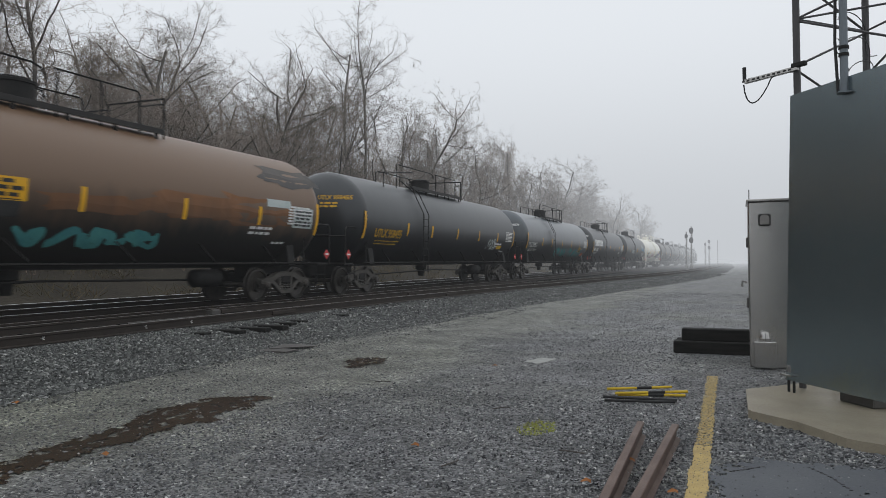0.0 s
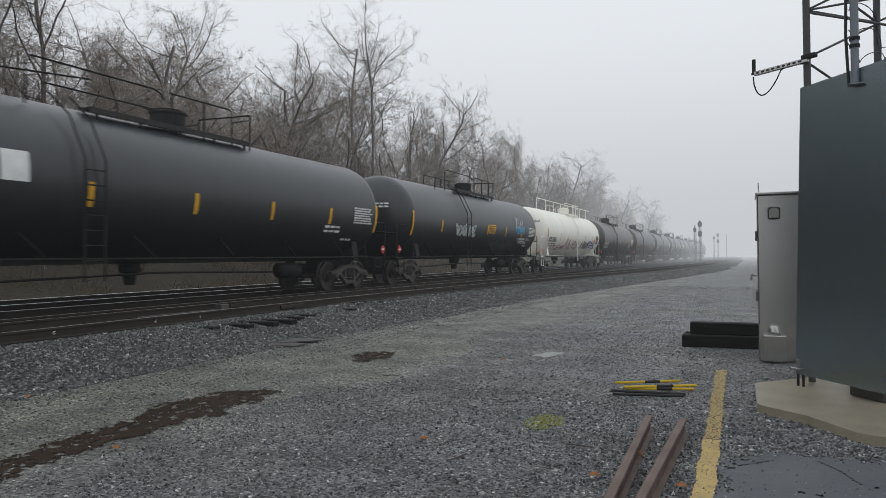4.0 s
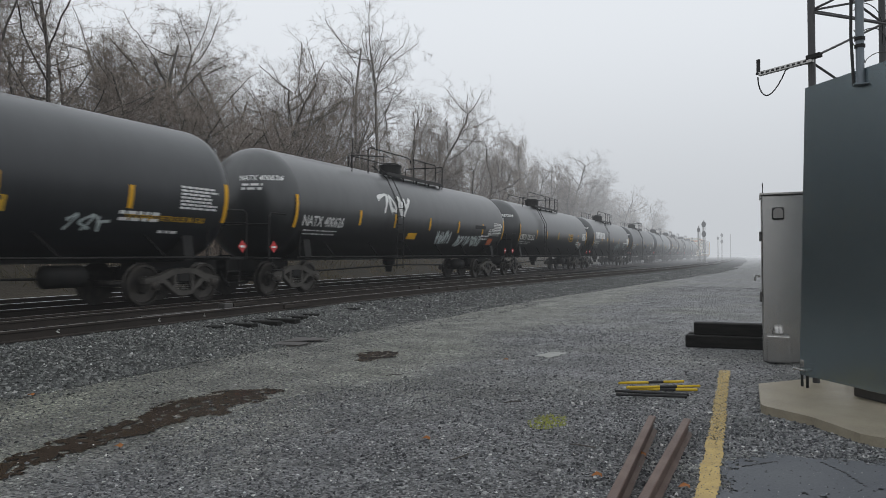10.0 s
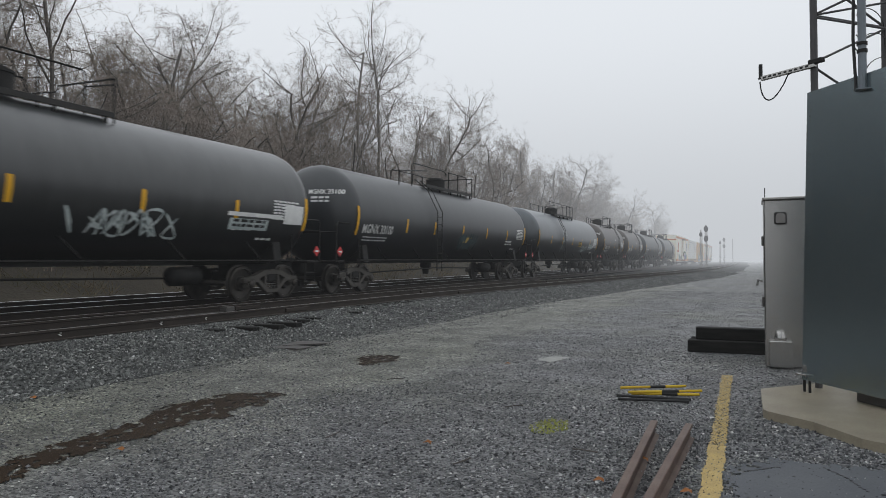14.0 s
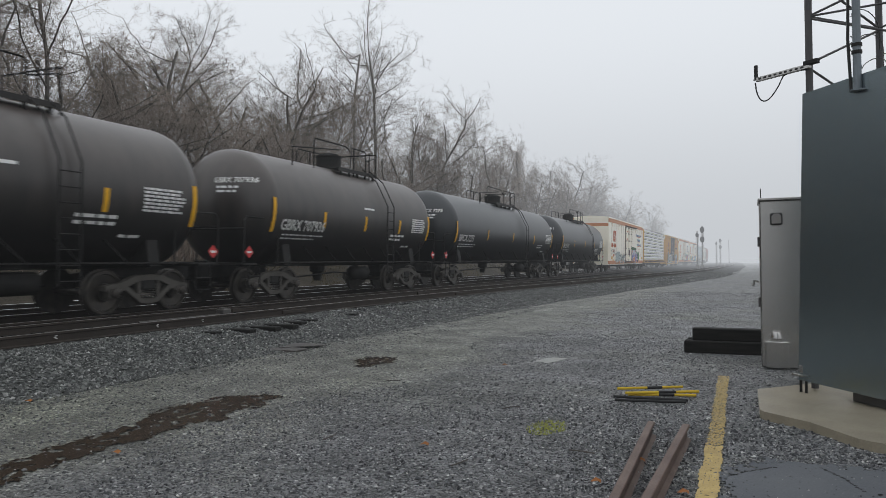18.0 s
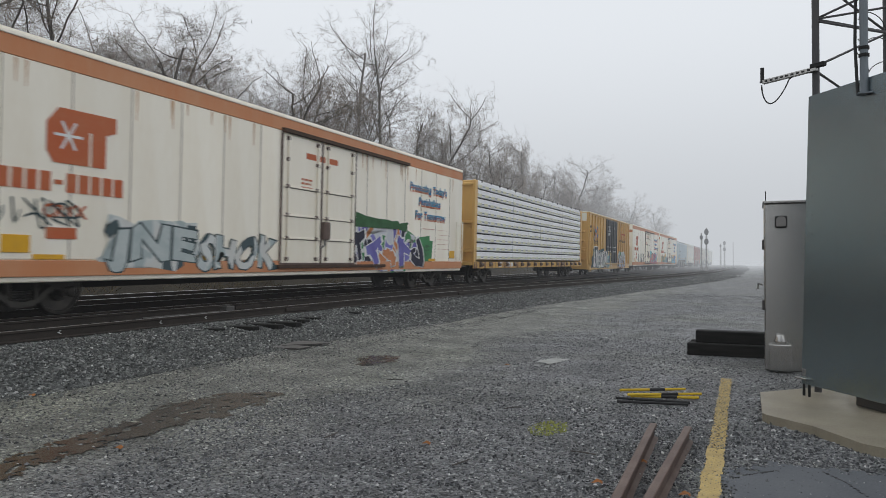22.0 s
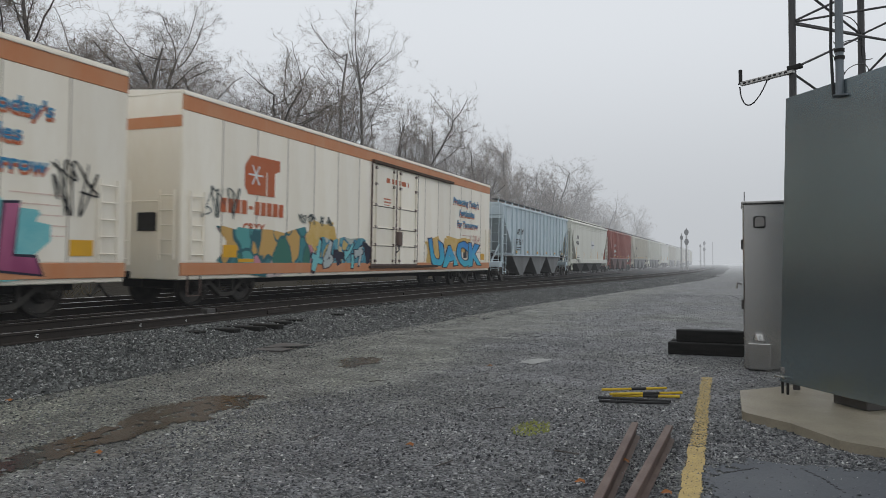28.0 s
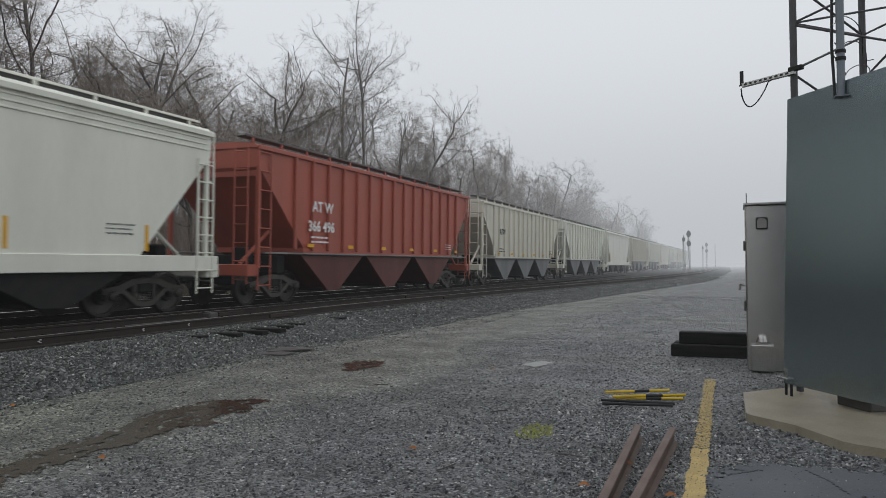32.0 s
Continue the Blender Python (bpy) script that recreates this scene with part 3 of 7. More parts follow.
def build_wood():
    rng = random.Random(11)
    models = []
    kinds = [dict(fork_at=0.22, spread=0.95), dict(fork_at=0.35, spread=0.7, wiggle=0.11), dict(fork_at=0.2, spread=0.95, vines=1100, twiggy=0.9),
             dict(fork_at=0.12, spread=1.1, wiggle=0.17), dict(fork_at=0.35, spread=0.55, wiggle=0.12, vines=1500, twiggy=0.85),
             dict(fork_at=0.1, spread=1.15, wiggle=0.18, vines=300), dict(fork_at=0.28, spread=0.8),
             dict(fork_at=0.15, spread=1.0, fine=0.008, twiggy=0.85), dict(fork_at=0.25, spread=0.8, fine=0.008, twiggy=0.9), dict(fork_at=0.1, spread=1.1, fine=0.008, vines=250, twiggy=0.8)]
    for i, kind in enumerate(kinds):
        t = empty("bare_tree", pose(0, 0, 0), "tall leafless tree hung with vines" if kind.get("vines") else "tall leafless tree with crooked limbs and fine twigs", "tree", "bare trees behind the tracks")
        thick, thin, top = grow(random.Random(140 + i), 14.0, **kind)
        branch_mesh("trunk", thick, BARK, t)
        near_kind = "fine" not in kind
        branch_mesh("crown", thin, TWIG, t, spurs(random.Random(i), thick + thin, 3600 if near_kind else 1500, 0.55 if near_kind else 0.75, 0.006 if near_kind else 0.010))
        models.append((t, top))
    # the tall double-stemmed tree above the others
    tall = empty("bare_tree", pose(-28, 47.6, ground_z(-28, 47.6)), "very tall leafless tree with two upright stems and spreading branches", "tree", "bare trees behind the tracks")
    trng = random.Random(77)
    stems, twigs = [], []
    for dy, h, seed in ((-1.0, 21.6, 15), (1.1, 22.6, 26)):
        a, b, top = grow(random.Random(seed), h, 0.46, 0.8, 0.045, 0.85, 0, 0.0072, 0.0045, 0.15)
        k = h / top
        move = lambda p: (p[0] * k, p[1] * k + dy, p[2] * k)
        stems += [(move(p), move(q), r, r2) for p, q, r, r2 in a]
        twigs += [(move(p), move(q), r, r2) for p, q, r, r2 in b]
    branch_mesh("trunk", stems, BARK, tall)
    branch_mesh("crown", twigs, TWIG, tall, spurs(trng, stems + twigs, 3000, 0.6, 0.007))
    # x, y, model, height: the trees that stand out
    marked = [(-24.5, 14.5, 3, 15.5), (-26, 19.5, 0, 14.5), (-27, 22.3, 4, 11.8), (-32, 28, 1, 15.5), (-26.5, 25.6, 0, 13.3), (-25.5, 27.6, 3, 12.4), (-26, 31.3, 3, 12.6), (-27.5, 34.6, 2, 13.8),
              (-27.5, 37.6, 6, 13.2), (-26, 39.2, 5, 13.2), (-30, 45, 6, 14.6), (-27.5, 46.5, 5, 12.5), (-27, 53.4, 6, 14.8), (-27, 57.6, 5, 15.8), (-28, 64, 4, 15.6), (-32, 79, 1, 18.5),
              (-27, 72, 3, 13.2), (-27, 86.4, 4, 18.2), (-27, 101, 0, 16.2), (-28, 111, 3, 17.6), (-28, 124, 6, 17.3), (-28.5, 138, 5, 17), (-28, 147, 0, 17.5)]
    spots = list(marked)
    for y in range(8, 44, 3):
        spots.append((-30.5 + rng.uniform(-1.5, 1.5), y + rng.uniform(-1, 1), rng.choice((0, 3, 5, 6)), rng.uniform(10.5, 12.8)))
    y = 4.0
    while y < 300:
        for row, x0 in enumerate((-25.0, -30, -36)):
            if row == 2 and y > 160:
                continue
            i = rng.choice((7, 8, 9))
            h = rng.uniform(6.5, 9.5) + row * (2.0 if y < 50 else 0.8) + min(6.0, y * 0.055) - max(0, y - 190) * 0.03
            bx, by, ba = main_line(y)
            spots.append((bx + x0 + rng.uniform(-1.5, 1.5), y + rng.uniform(-2, 2), i, h))
        y += 3.6 + y * 0.045
    used = set()
    for x, y, i, h in spots:
        t, h0 = models[i]
        k = h / h0
        m = Matrix.LocRotScale((x, y, ground_z(x, y)), Euler((0, 0, rng.uniform(0, 6.28))), None)
        if i not in used:
            used.add(i)
            ob = t
            ob.matrix_basis = m
        else:
            ob = copy_thing(t, m)
        ob.scale = (k, k, k)
    # brush and saplings along the foot of the wood
    segs = []
    for i in range(6500):
        y = rng.uniform(0, 1) ** 1.5 * 240 + 3
        x = -21.6 - abs(rng.gauss(0, 4.5))
        z = ground_z(x, y)
        tall = 0.5 + 0.5 * noise.noise((x * 0.12, y * 0.10, 20.0))
        h = rng.uniform(0.8, 3.0) + (4.5 * tall * rng.random() if x < -23.6 else 0)
        p = Vector((x, y, z - 0.05))
        q = p + Vector((rng.gauss(0, 0.22), rng.gauss(0, 0.22), 1)) * h * 0.55
        s = q + Vector((rng.gauss(0, 0.5), rng.gauss(0, 0.5), 0.8)) * h * 0.45
        segs += [(tuple(p), tuple(q), 0.018, 0.012), (tuple(q), tuple(s), 0.012, 0.005)]
        for _ in range(4):
            a = p.lerp(q, rng.uniform(0.35, 1)) if rng.random() < 0.6 else q.lerp(s, rng.random())
            segs.append((tuple(a), tuple(a + Vector((rng.gauss(0, 0.5), rng.gauss(0, 0.5), 0.55)) * h * 0.28), 0.008, 0.004))
    for i in range(3600):
        y = rng.uniform(0, 1) ** 1.4 * 170 + 4
        x = rng.uniform(-35, -25)
        z = ground_z(x, y)
        h = 3.0 + 6.0 * rng.random() * (0.55 + 0.45 * noise.noise((x * 0.15, y * 0.12, 40.0)))
        p = Vector((x, y, z - 0.05))
        q = p + Vector((rng.gauss(0, 0.2), rng.gauss(0, 0.2), 1)) * h * 0.5
        s = q + Vector((rng.gauss(0, 0.35), rng.gauss(0, 0.35), 0.9)) * h * 0.5
        segs += [(tuple(p), tuple(q), 0.03, 0.018), (tuple(q), tuple(s), 0.018, 0.006)]
        for _ in range(9):
            a = p.lerp(q, rng.uniform(0.3, 1)) if rng.random() < 0.4 else q.lerp(s, rng.random())
            b = a + Vector((rng.gauss(0, 0.6), rng.gauss(0, 0.6), 0.35)) * h * 0.2
            segs.append((tuple(a), tuple(b), 0.012, 0.006))
            segs.append((tuple(b), tuple(b + Vector((rng.gauss(0, 0.5), rng.gauss(0, 0.5), rng.gauss(0, 0.3)))), 0.006, 0.003))
    tagged(branch_mesh("brush", segs, BRUSH, None), "tangle of brown leafless brush and saplings", "brush", kind="stuff")
    segs = []
    for i in range(9000):
        y = rng.uniform(0, 1) ** 1.5 * 110 + 4
        x = rng.uniform(-22.6, -18.9)
        if noise.noise((x * 0.7, y * 0.35, 60.0)) < 0.02:
            continue
        p = Vector((x, y, ground_z(x, y) - 0.02))
        segs.append((tuple(p), tuple(p + Vector((rng.gauss(0, 0.32), rng.gauss(0, 0.32), rng.uniform(0.1, 0.55)))), 0.012, 0.003))
    tagged(branch_mesh("dry_weeds", segs, WEED, None), "dry straw-coloured weeds on the bank", "weeds", kind="stuff")


build_wood()


# ---- loose stone ----
def scatter(name, material, label, zones, seed):
    """Broken stones as small uneven solids. Each zone: x0, x1, y0, y1, how many, least and greatest size."""
    rng = np.random.default_rng(seed)
    base = np.array([(1, 0, 0), (-1, 0, 0), (0, 1, 0), (0, -1, 0), (0, 0, 1), (0, 0, -1)], float)
    tri = np.array([(0, 2, 4), (2, 1, 4), (1, 3, 4), (3, 0, 4), (2, 0, 5), (1, 2, 5), (3, 1, 5), (0, 3, 5)])
    verts, faces, k = [], [], 0
    for x0, x1, y0, y1, count, s0, s1 in zones:
        x, y = rng.uniform(x0, x1, count), rng.uniform(y0, y1, count)
        keep = (x > -(y * 1.62 + 0.6)) & ((x < -6.9) | (x > -4.2 + 0.5 * np.sin(y * 0.9)) | (rng.uniform(0, 1, count) < 0.22))
        x, y = x[keep], y[keep]
        x = np.where(x < -6.2, x + np.array([swing(b) for b in y]), x)
        n = len(x)
        z = np.array([ground_z(a, b) for a, b in zip(x, y)])
        size = s0 + (s1 - s0) * rng.uniform(0, 1, n) ** 2.2
        v = base[None] * rng.uniform(0.55, 1.1, (n, 6, 1)) + rng.normal(0, 0.22, (n, 6, 3))
        v *= (size[:, None] * rng.uniform(0.6, 1.2, (n, 3)))[:, None, :] * np.array([1, 1, 0.7])
        a = rng.uniform(0, 6.28, n)
        c, s = np.cos(a)[:, None], np.sin(a)[:, None]
        v = np.stack([v[..., 0] * c - v[..., 1] * s, v[..., 0] * s + v[..., 1] * c, v[..., 2]], -1)
        v += np.stack([x, y, z + size * 0.22], -1)[:, None, :]
        verts.append(v.reshape(-1, 3))
        faces.append((tri[None] + (np.arange(n) * 6)[:, None, None] + k).reshape(-1, 3))
        k += n * 6
    v, f = np.concatenate(verts), np.concatenate(faces)
    me = bpy.data.meshes.new(name)
    me.from_pydata(v.tolist(), [], f.tolist())
    me.materials.append(material)
    return tagged(new(name, me), label, "gravel", kind="stuff")


scatter("ballast_stones", STONE, "coarse grey broken ballast stones", [
    (-9.95, -7.2, 3.5, 15, 33000, 0.017, 0.042), (-9.95, -7.0, 15, 48, 21000, 0.026, 0.052), (-7.4, -5.9, 3, 22, 9000, 0.010, 0.028),
    (-11.4, -10.2, 5, 40, 2200, 0.015, 0.035), (-9.9, -7.0, 48, 80, 5000, 0.04, 0.07)], 3)
scatter("gravel_chips", CHIP, "small crushed gravel chips on the lane", [
    (-6.6, 1.6, 3.0, 7.5, 60000, 0.006, 0.019), (-7.0, 1.5, 7.5, 14, 26000, 0.007, 0.02), (-7.0, 1.8, 2.8, 14, 1400, 0.014, 0.03), (-1.2, 2.2, 3.0, 6.6, 16000, 0.006, 0.02), (0.0, 2.6, 5.6, 8.2, 5000, 0.008, 0.024), (-7.5, 1, 14, 34, 11000, 0.012, 0.028), (-10.0, -7.0, 13, 30, 7000, 0.018, 0.036), (-10.0, -7.0, 30, 70, 9000, 0.025, 0.05)], 4)


def inside(x, y, poly):
    hit = False
    for (a, b), (c, d) in zip(poly, poly[1:] + poly[:1]):
        if (b > y) != (d > y) and x < (c - a) * (y - b) / (d - b) + a:
            hit = not hit
    return hit


def flecked(name, poly, z, material, cell=0.025, wander=1.0, holes=0.42, grain=(7, 5)):
    """A thin sheet with a ragged edge and gaps: cells within a wandering outline."""
    xs, ys = [p[0] for p in poly], [p[1] for p in poly]
    verts, faces, seen = [], [], {}

    def corner(i, j):
        if (i, j) not in seen:
            seen[i, j] = len(verts)
            verts.append((i * cell, j * cell, z))
        return seen[i, j]

    for i in range(int(min(xs) / cell) - 6, int(max(xs) / cell) + 6):
        for j in range(int(min(ys) / cell) - 6, int(max(ys) / cell) + 6):
            x, y = i * cell, j * cell
            wx = x + wander * (0.16 * noise.noise((x * 3, y * 3, 1)) + 0.09 * noise.noise((x * 13, y * 13, 2)) + 0.07 * noise.noise((x * 31, y * 31, 3)))
            wy = y + wander * (0.25 * noise.noise((x * 3, y * 3, 5)) + 0.09 * noise.noise((x * 13, y * 13, 6)) + 0.09 * noise.noise((x * 31, y * 31, 7)))
            if inside(wx, wy, poly) and noise.noise((x * grain[0], y * grain[1], 9)) < holes:
                faces.append((corner(i, j), corner(i + 1, j), corner(i + 1, j + 1), corner(i, j + 1)))
    return mesh_from(name, verts, faces, material, smooth=True)


def puddle(poly, z):
    return tagged(flecked("puddle", poly, z, PUDDLE, 0.02, 1.0, 0.30, (11, 8)), "shallow brown puddle in a rut of the lane", "puddle", "puddles in the rut")


def ragged(points, rng, n=7, amount=0.07):
    out = []
    for (a, b), (c, d) in zip(points, points[1:] + points[:1]):
        for i in range(n):
            k = i / n
            out.append((a + (c - a) * k + rng.gauss(0, amount), b + (d - b) * k + rng.gauss(0, amount)))
    return out


# ---- beside the lane ----
def shelter():
    """The tall sheet-metal screen on bolted feet, on its concrete pad, by the mast."""
    pad = tagged(finish("concrete_pad", prism(bmesh.new(), [(0.053, 8.33), (0.063, 7.2), (0.10, 7.12), (0.46, 6.8), (0.76, 6.32), (0.84, 6.26), (2.4, 5.6), (3.2, 9.6), (0.70, 9.0)], "z", -0.06, 0.08), CONCRETE),
                 "tan weathered concrete slab with chipped edges", "concrete pad")
    wall = empty("equipment_cabinet", None, "tall blue-grey galvanised steel cabinet on bolted feet", "equipment cabinet")
    turn = Matrix.Translation((0.535, 8.2, 0)) @ Matrix.Rotation(radians(-54.5), 4, "Z")
    body = part("sheet_panel", prism(bmesh.new(), [(-0.14, 0.21), (3.0, 0.21), (3.0, 3.25), (0.0, 3.25)], "y", 0.0, 0.06), GALV, wall)
    body.matrix_basis = turn
    for y in (0.03, 0.6):
        for x in (-0.10, 1.5, 2.9):
            f = part("foot", boxed(x, y, 0.27, 0.16, 0.16, 0.02, 0.004), ALU, wall)
            f.matrix_basis = turn
            for dx in (-0.04, 0.04):
                b = part("bolt", tube(bmesh.new(), (dx + x, y, 0.07), (dx + x, y, 0.36), 0.014), STEEL_DARK, f)
            part("clamp", boxed(x, y, 0.33, 0.07, 0.07, 0.09, 0.01), ALU, f)
    bm = bmesh.new()
    for i in range(14):
        for x in (0.03, 2.97):
            tube(bm, (x, -0.002, 0.4 + i * 0.2), (x, -0.01, 0.4 + i * 0.2), 0.008)
    rv = tagged(part("rivets", bm, ALU, wall), kind="stuff")
    rv.matrix_basis = turn
    gear = part("junction_box", boxed(0.62, 0.32, 0.17, 0.42, 0.3, 0.18, 0.01), STEEL_GREY, wall)
    gear.matrix_basis = turn
    bm = bmesh.new()
    for i in range(4):
        box(bm, 0.55 + i * 0.06, 0.166, 0.19, 0.04, 0.006, 0.05)
    tagged(part("sticker_bars", bm, ALU, gear), kind="stuff")


def steel_box():
    c = empty("metal_cabinet", pose(0.13, 10.6, 0, 0, 0, 0), "brushed aluminium outdoor cabinet with a vent hood and a meter", "metal cabinet")
    part("body", boxed(0.45, 0.45, 1.16, 0.9, 0.9, 2.32, 0.015), ALU, c)
    part("lid", boxed(0.45, 0.43, 2.335, 0.94, 0.98, 0.035, 0.008), ALU, c)
    v = part("vent_hood", boxed(0.21, -0.03, 2.06, 0.155, 0.06, 0.17, 0.02), BLACK, c, "dark rim of the vent hood")
    part("vent_cover", prism(bmesh.new(), [(0.15, 1.995), (0.27, 1.995), (0.27, 2.10), (0.24, 2.13), (0.18, 2.13), (0.15, 2.10)], "y", -0.085, -0.055), STEEL_PALE, v, "pale vent cover")
    mtr = part("meter_box", boxed(0.19, -0.09, 0.20, 0.28, 0.18, 0.36, 0.01), ALU, c)
    part("meter", lathe(bmesh.new(), [(0.38, 0.075), (0.43, 0.075), (0.46, 0.06), (0.50, 0.06), (0.52, 0.03)], "z", 16, (0.19, -0.09, 0)), ALU, mtr, smooth=True)
    for z in (0.9, 1.75):
        part("hinge", boxed(-0.015, 0.1, z, 0.03, 0.05, 0.14, 0.006), STEEL_GREY, c)
    part("latch", pipe(bmesh.new(), [(-0.02, 0.2, 1.18), (-0.08, 0.2, 1.2), (-0.09, 0.2, 1.12)], 0.015), ALU, c)
    part("antenna", tube(bmesh.new(), (0.02, 0.1, 2.35), (0.02, 0.1, 2.5), 0.006), BLACK, c)


def mast():
    """A three-legged lattice mast behind the cabinet, with a pole, an antenna bracket and its cable loop."""
    t = empty("lattice_mast", pose(0.625, 8.5, 0), "dark steel lattice mast with cross braces and cables", "lattice mast")
    legs = [(0, 0), (1.3, -0.2), (0.78, 0.8)]
    for x, y in legs:
        part("leg", tube(bmesh.new(), (x, y, 0.1), (x, y, 9.5), 0.037, 12), TOWER, t)
    for k in range(3):
        a, b = legs[k], legs[(k + 1) % 3]
        for i in range(8):
            z = 1.1 + i * 1.02
            part("brace", tube(bmesh.new(), (*a, z), (*b, z + 0.45), 0.013), TOWER, t)
            part("brace", tube(bmesh.new(), (*b, z + 0.5), (*a, z + 1.0), 0.013), TOWER, t)
            part("cross_bar", tube(bmesh.new(), (*a, z + 1.02), (*b, z + 1.02), 0.012), TOWER, t)
    part("cable", pipe(bmesh.new(), [(0.285, -0.9, 3.1), (0.265, -0.9, 3.6), (0.285, -0.9, 4.6), (0.275, -0.9, 9.0)], 0.014), BLACK, t)
    pole = part("pole", tube(bmesh.new(), (0.335, -0.93, 3.10), (0.335, -0.93, 9.0), 0.036, 14), POLE, t, "grey round pole clamped above the cabinet")
    for z in (3.45, 3.52):
        part("clamp", lathe(bmesh.new(), [(z, 0.046), (z + 0.03, 0.046)], "z", 14, (0.335, -0.93, 0)), STEEL_DARK, pole)
    part("base_plate", boxed(0.335, -0.93, 3.10, 0.12, 0.12, 0.012), POLE, pole)
    swing = Matrix.Translation((0.0, -0.06, 3.60)) @ Matrix.Rotation(radians(-37), 4, "Z")
    arm = part("antenna_arm", boxed(-0.32, 0, 0, 0.66, 0.045, 0.05, 0.005), ALU, t, "perforated grey strut")
    arm.matrix_basis = swing
    bm = bmesh.new()
    for i in range(10):
        box(bm, -0.66 + i * 0.065, -0.024, 0, 0.032, 0.006, 0.02)
    tagged(part("slots", bm, BLACK, arm), kind="stuff")
    part("antenna", tube(bmesh.new(), (-0.66, 0, 0), (-0.66, 0, 0.17), 0.022, 10), BLACK, arm)
    part("bracket", boxed(0.02, 0, 0.035, 0.16, 0.06, 0.05, 0.006), STEEL_DARK, arm)
    loop = []
    for i in range(17):
        k = i / 16
        loop.append((-0.67 + 0.62 * k ** 1.5, 0, -0.03 - 0.24 * math.sin(math.pi * min(1, k * 1.45)) ** 0.8 if k < 0.69 else -0.03 + 0.02 * math.sin((k - 0.69) * 10)))
    part("cable_loop", pipe(bmesh.new(), loop, 0.008), BLACK, arm)
    for k in range(3):
        pts = [(0.26 + 0.03 * j + 0.04 * math.sin(j * 0.5 + k), -0.88 + 0.08 * j, 3.55 + 0.2 * k - 0.13 * math.sin(j * 0.32 + k)) for j in range(22)]
        part("loose_cable", pipe(bmesh.new(), pts, 0.005), BLACK, t)


shelter()
steel_box()
mast()

line = empty("yellow_line", None, "worn yellow painted line on the gravel", "painted line", kind="structure")
for x0, y0, x1, y1, w, gone in ((-0.265, 3.2, -0.285, 5.93, 0.13, 0.45), (-0.287, 5.95, -0.335, 9.55, 0.12, 0.12)):
    edge = [(x0 - w / 2, y0), (x0 + w / 2, y0), (x1 + w / 2, y1), (x1 - w / 2, y1)]
    p = flecked("stripe", edge, 0.016, YELLOW, 0.008, 0.1, gone, (63, 52))
    p.parent = line

for x0, y0, x1, y1 in ((-0.72, 3.2, -0.79, 6.1), (-0.60, 3.2, -0.51, 6.1)):
    r = tagged(finish("loose_rail", prism(bmesh.new(), [(u * (0.8 if abs(u) < 0.05 else 0.62), v * 0.75) for u, v in RAIL_PROFILE], "y", 0, math.hypot(x1 - x0, y1 - y0)), RUST), "short length of brown rusty rail lying on gravel", "rail", "rails on the gravel")
    r.matrix_basis = Matrix.Translation((x0, y0, 0.005)) @ Matrix.Rotation(-math.atan2(x1 - x0, y1 - y0), 4, "Z")

for i, (x0, y0, x1, y1, z, mat) in enumerate(((-1.40, 8.0, -0.73, 8.38, 0.045, YELLOW_ROD), (-1.27, 7.74, -0.54, 8.12, 0.05, YELLOW_ROD), (-1.25, 7.80, -0.56, 8.02, 0.025, YELLOW_ROD),
                                              (-1.33, 7.42, -0.63, 7.57, 0.03, BLACK), (-1.38, 7.63, -0.62, 7.70, 0.025, BLACK))):
    s = empty("marker_stake", None, "yellow and black marker stake lying on the gravel" if mat is YELLOW_ROD else "black plastic stake lying on the gravel", "stake", "stakes on the gravel")
    part("rod", tube(bmesh.new(), (x0, y0, z), (x1, y1, z), 0.015, 8), mat, s)
    if mat is YELLOW_ROD:
        m0, m1 = Vector((x0, y0, z)), Vector((x1, y1, z))
        part("black_band", tube(bmesh.new(), m0.lerp(m1, 0.45), m0.lerp(m1, 0.68), 0.0165, 8), BLACK, s)

for x0, x1, y, z in ((-1.0, 1.3, 11.98, 0.095), (-0.98, 1.35, 12.3, 0.10), (-0.88, 1.4, 12.1, 0.29)):
    t = tagged(finish("timber", boxed((x0 + x1) / 2, y, z, x1 - x0, 0.24, 0.2, 0.015), TIE), "black creosoted timber stacked on the gravel", "timber", "stacked timbers")


def signal(x, y, heads, h):
    s = empty("signal_mast", pose(x, y, 0.1), "tall railway signal mast with oval black heads", "railway signal", "signals along the track")
    part("mast", tube(bmesh.new(), (0, 0, -0.15), (0, 0, h), 0.09, 10), STEEL_PALE, s)
    part("base", boxed(0, 0, 0.3, 0.5, 0.5, 0.7, 0.02), STEEL_PALE, s)
    part("ladder", pipe(pipe(bmesh.new(), [(-0.2, 0.2, 0), (-0.2, 0.2, h - 0.5)], 0.02), [(0.2, 0.2, 0), (0.2, 0.2, h - 0.5)], 0.02), STEEL_GREY, s)
    for z, k in heads:
        bm = lathe(bmesh.new(), [(-0.12, 0.30), (-0.08, 0.34), (-0.02, 0.34), (0.1, 0.2)], "y", 20, (0, -0.14, 0))
        for v in bm.verts:
            v.co = (v.co.x * k, v.co.y, v.co.z * k * 1.45 + z)
        hd = part("signal_head", bm, BLACK, s)
        for j in range(3):
            part("lens", lathe(bmesh.new(), [(-0.18, 0.09), (-0.12, 0.09)], "y", 12, (0, -0.14, z + (j - 1) * 0.3 * k)), STEEL_DARK, hd)


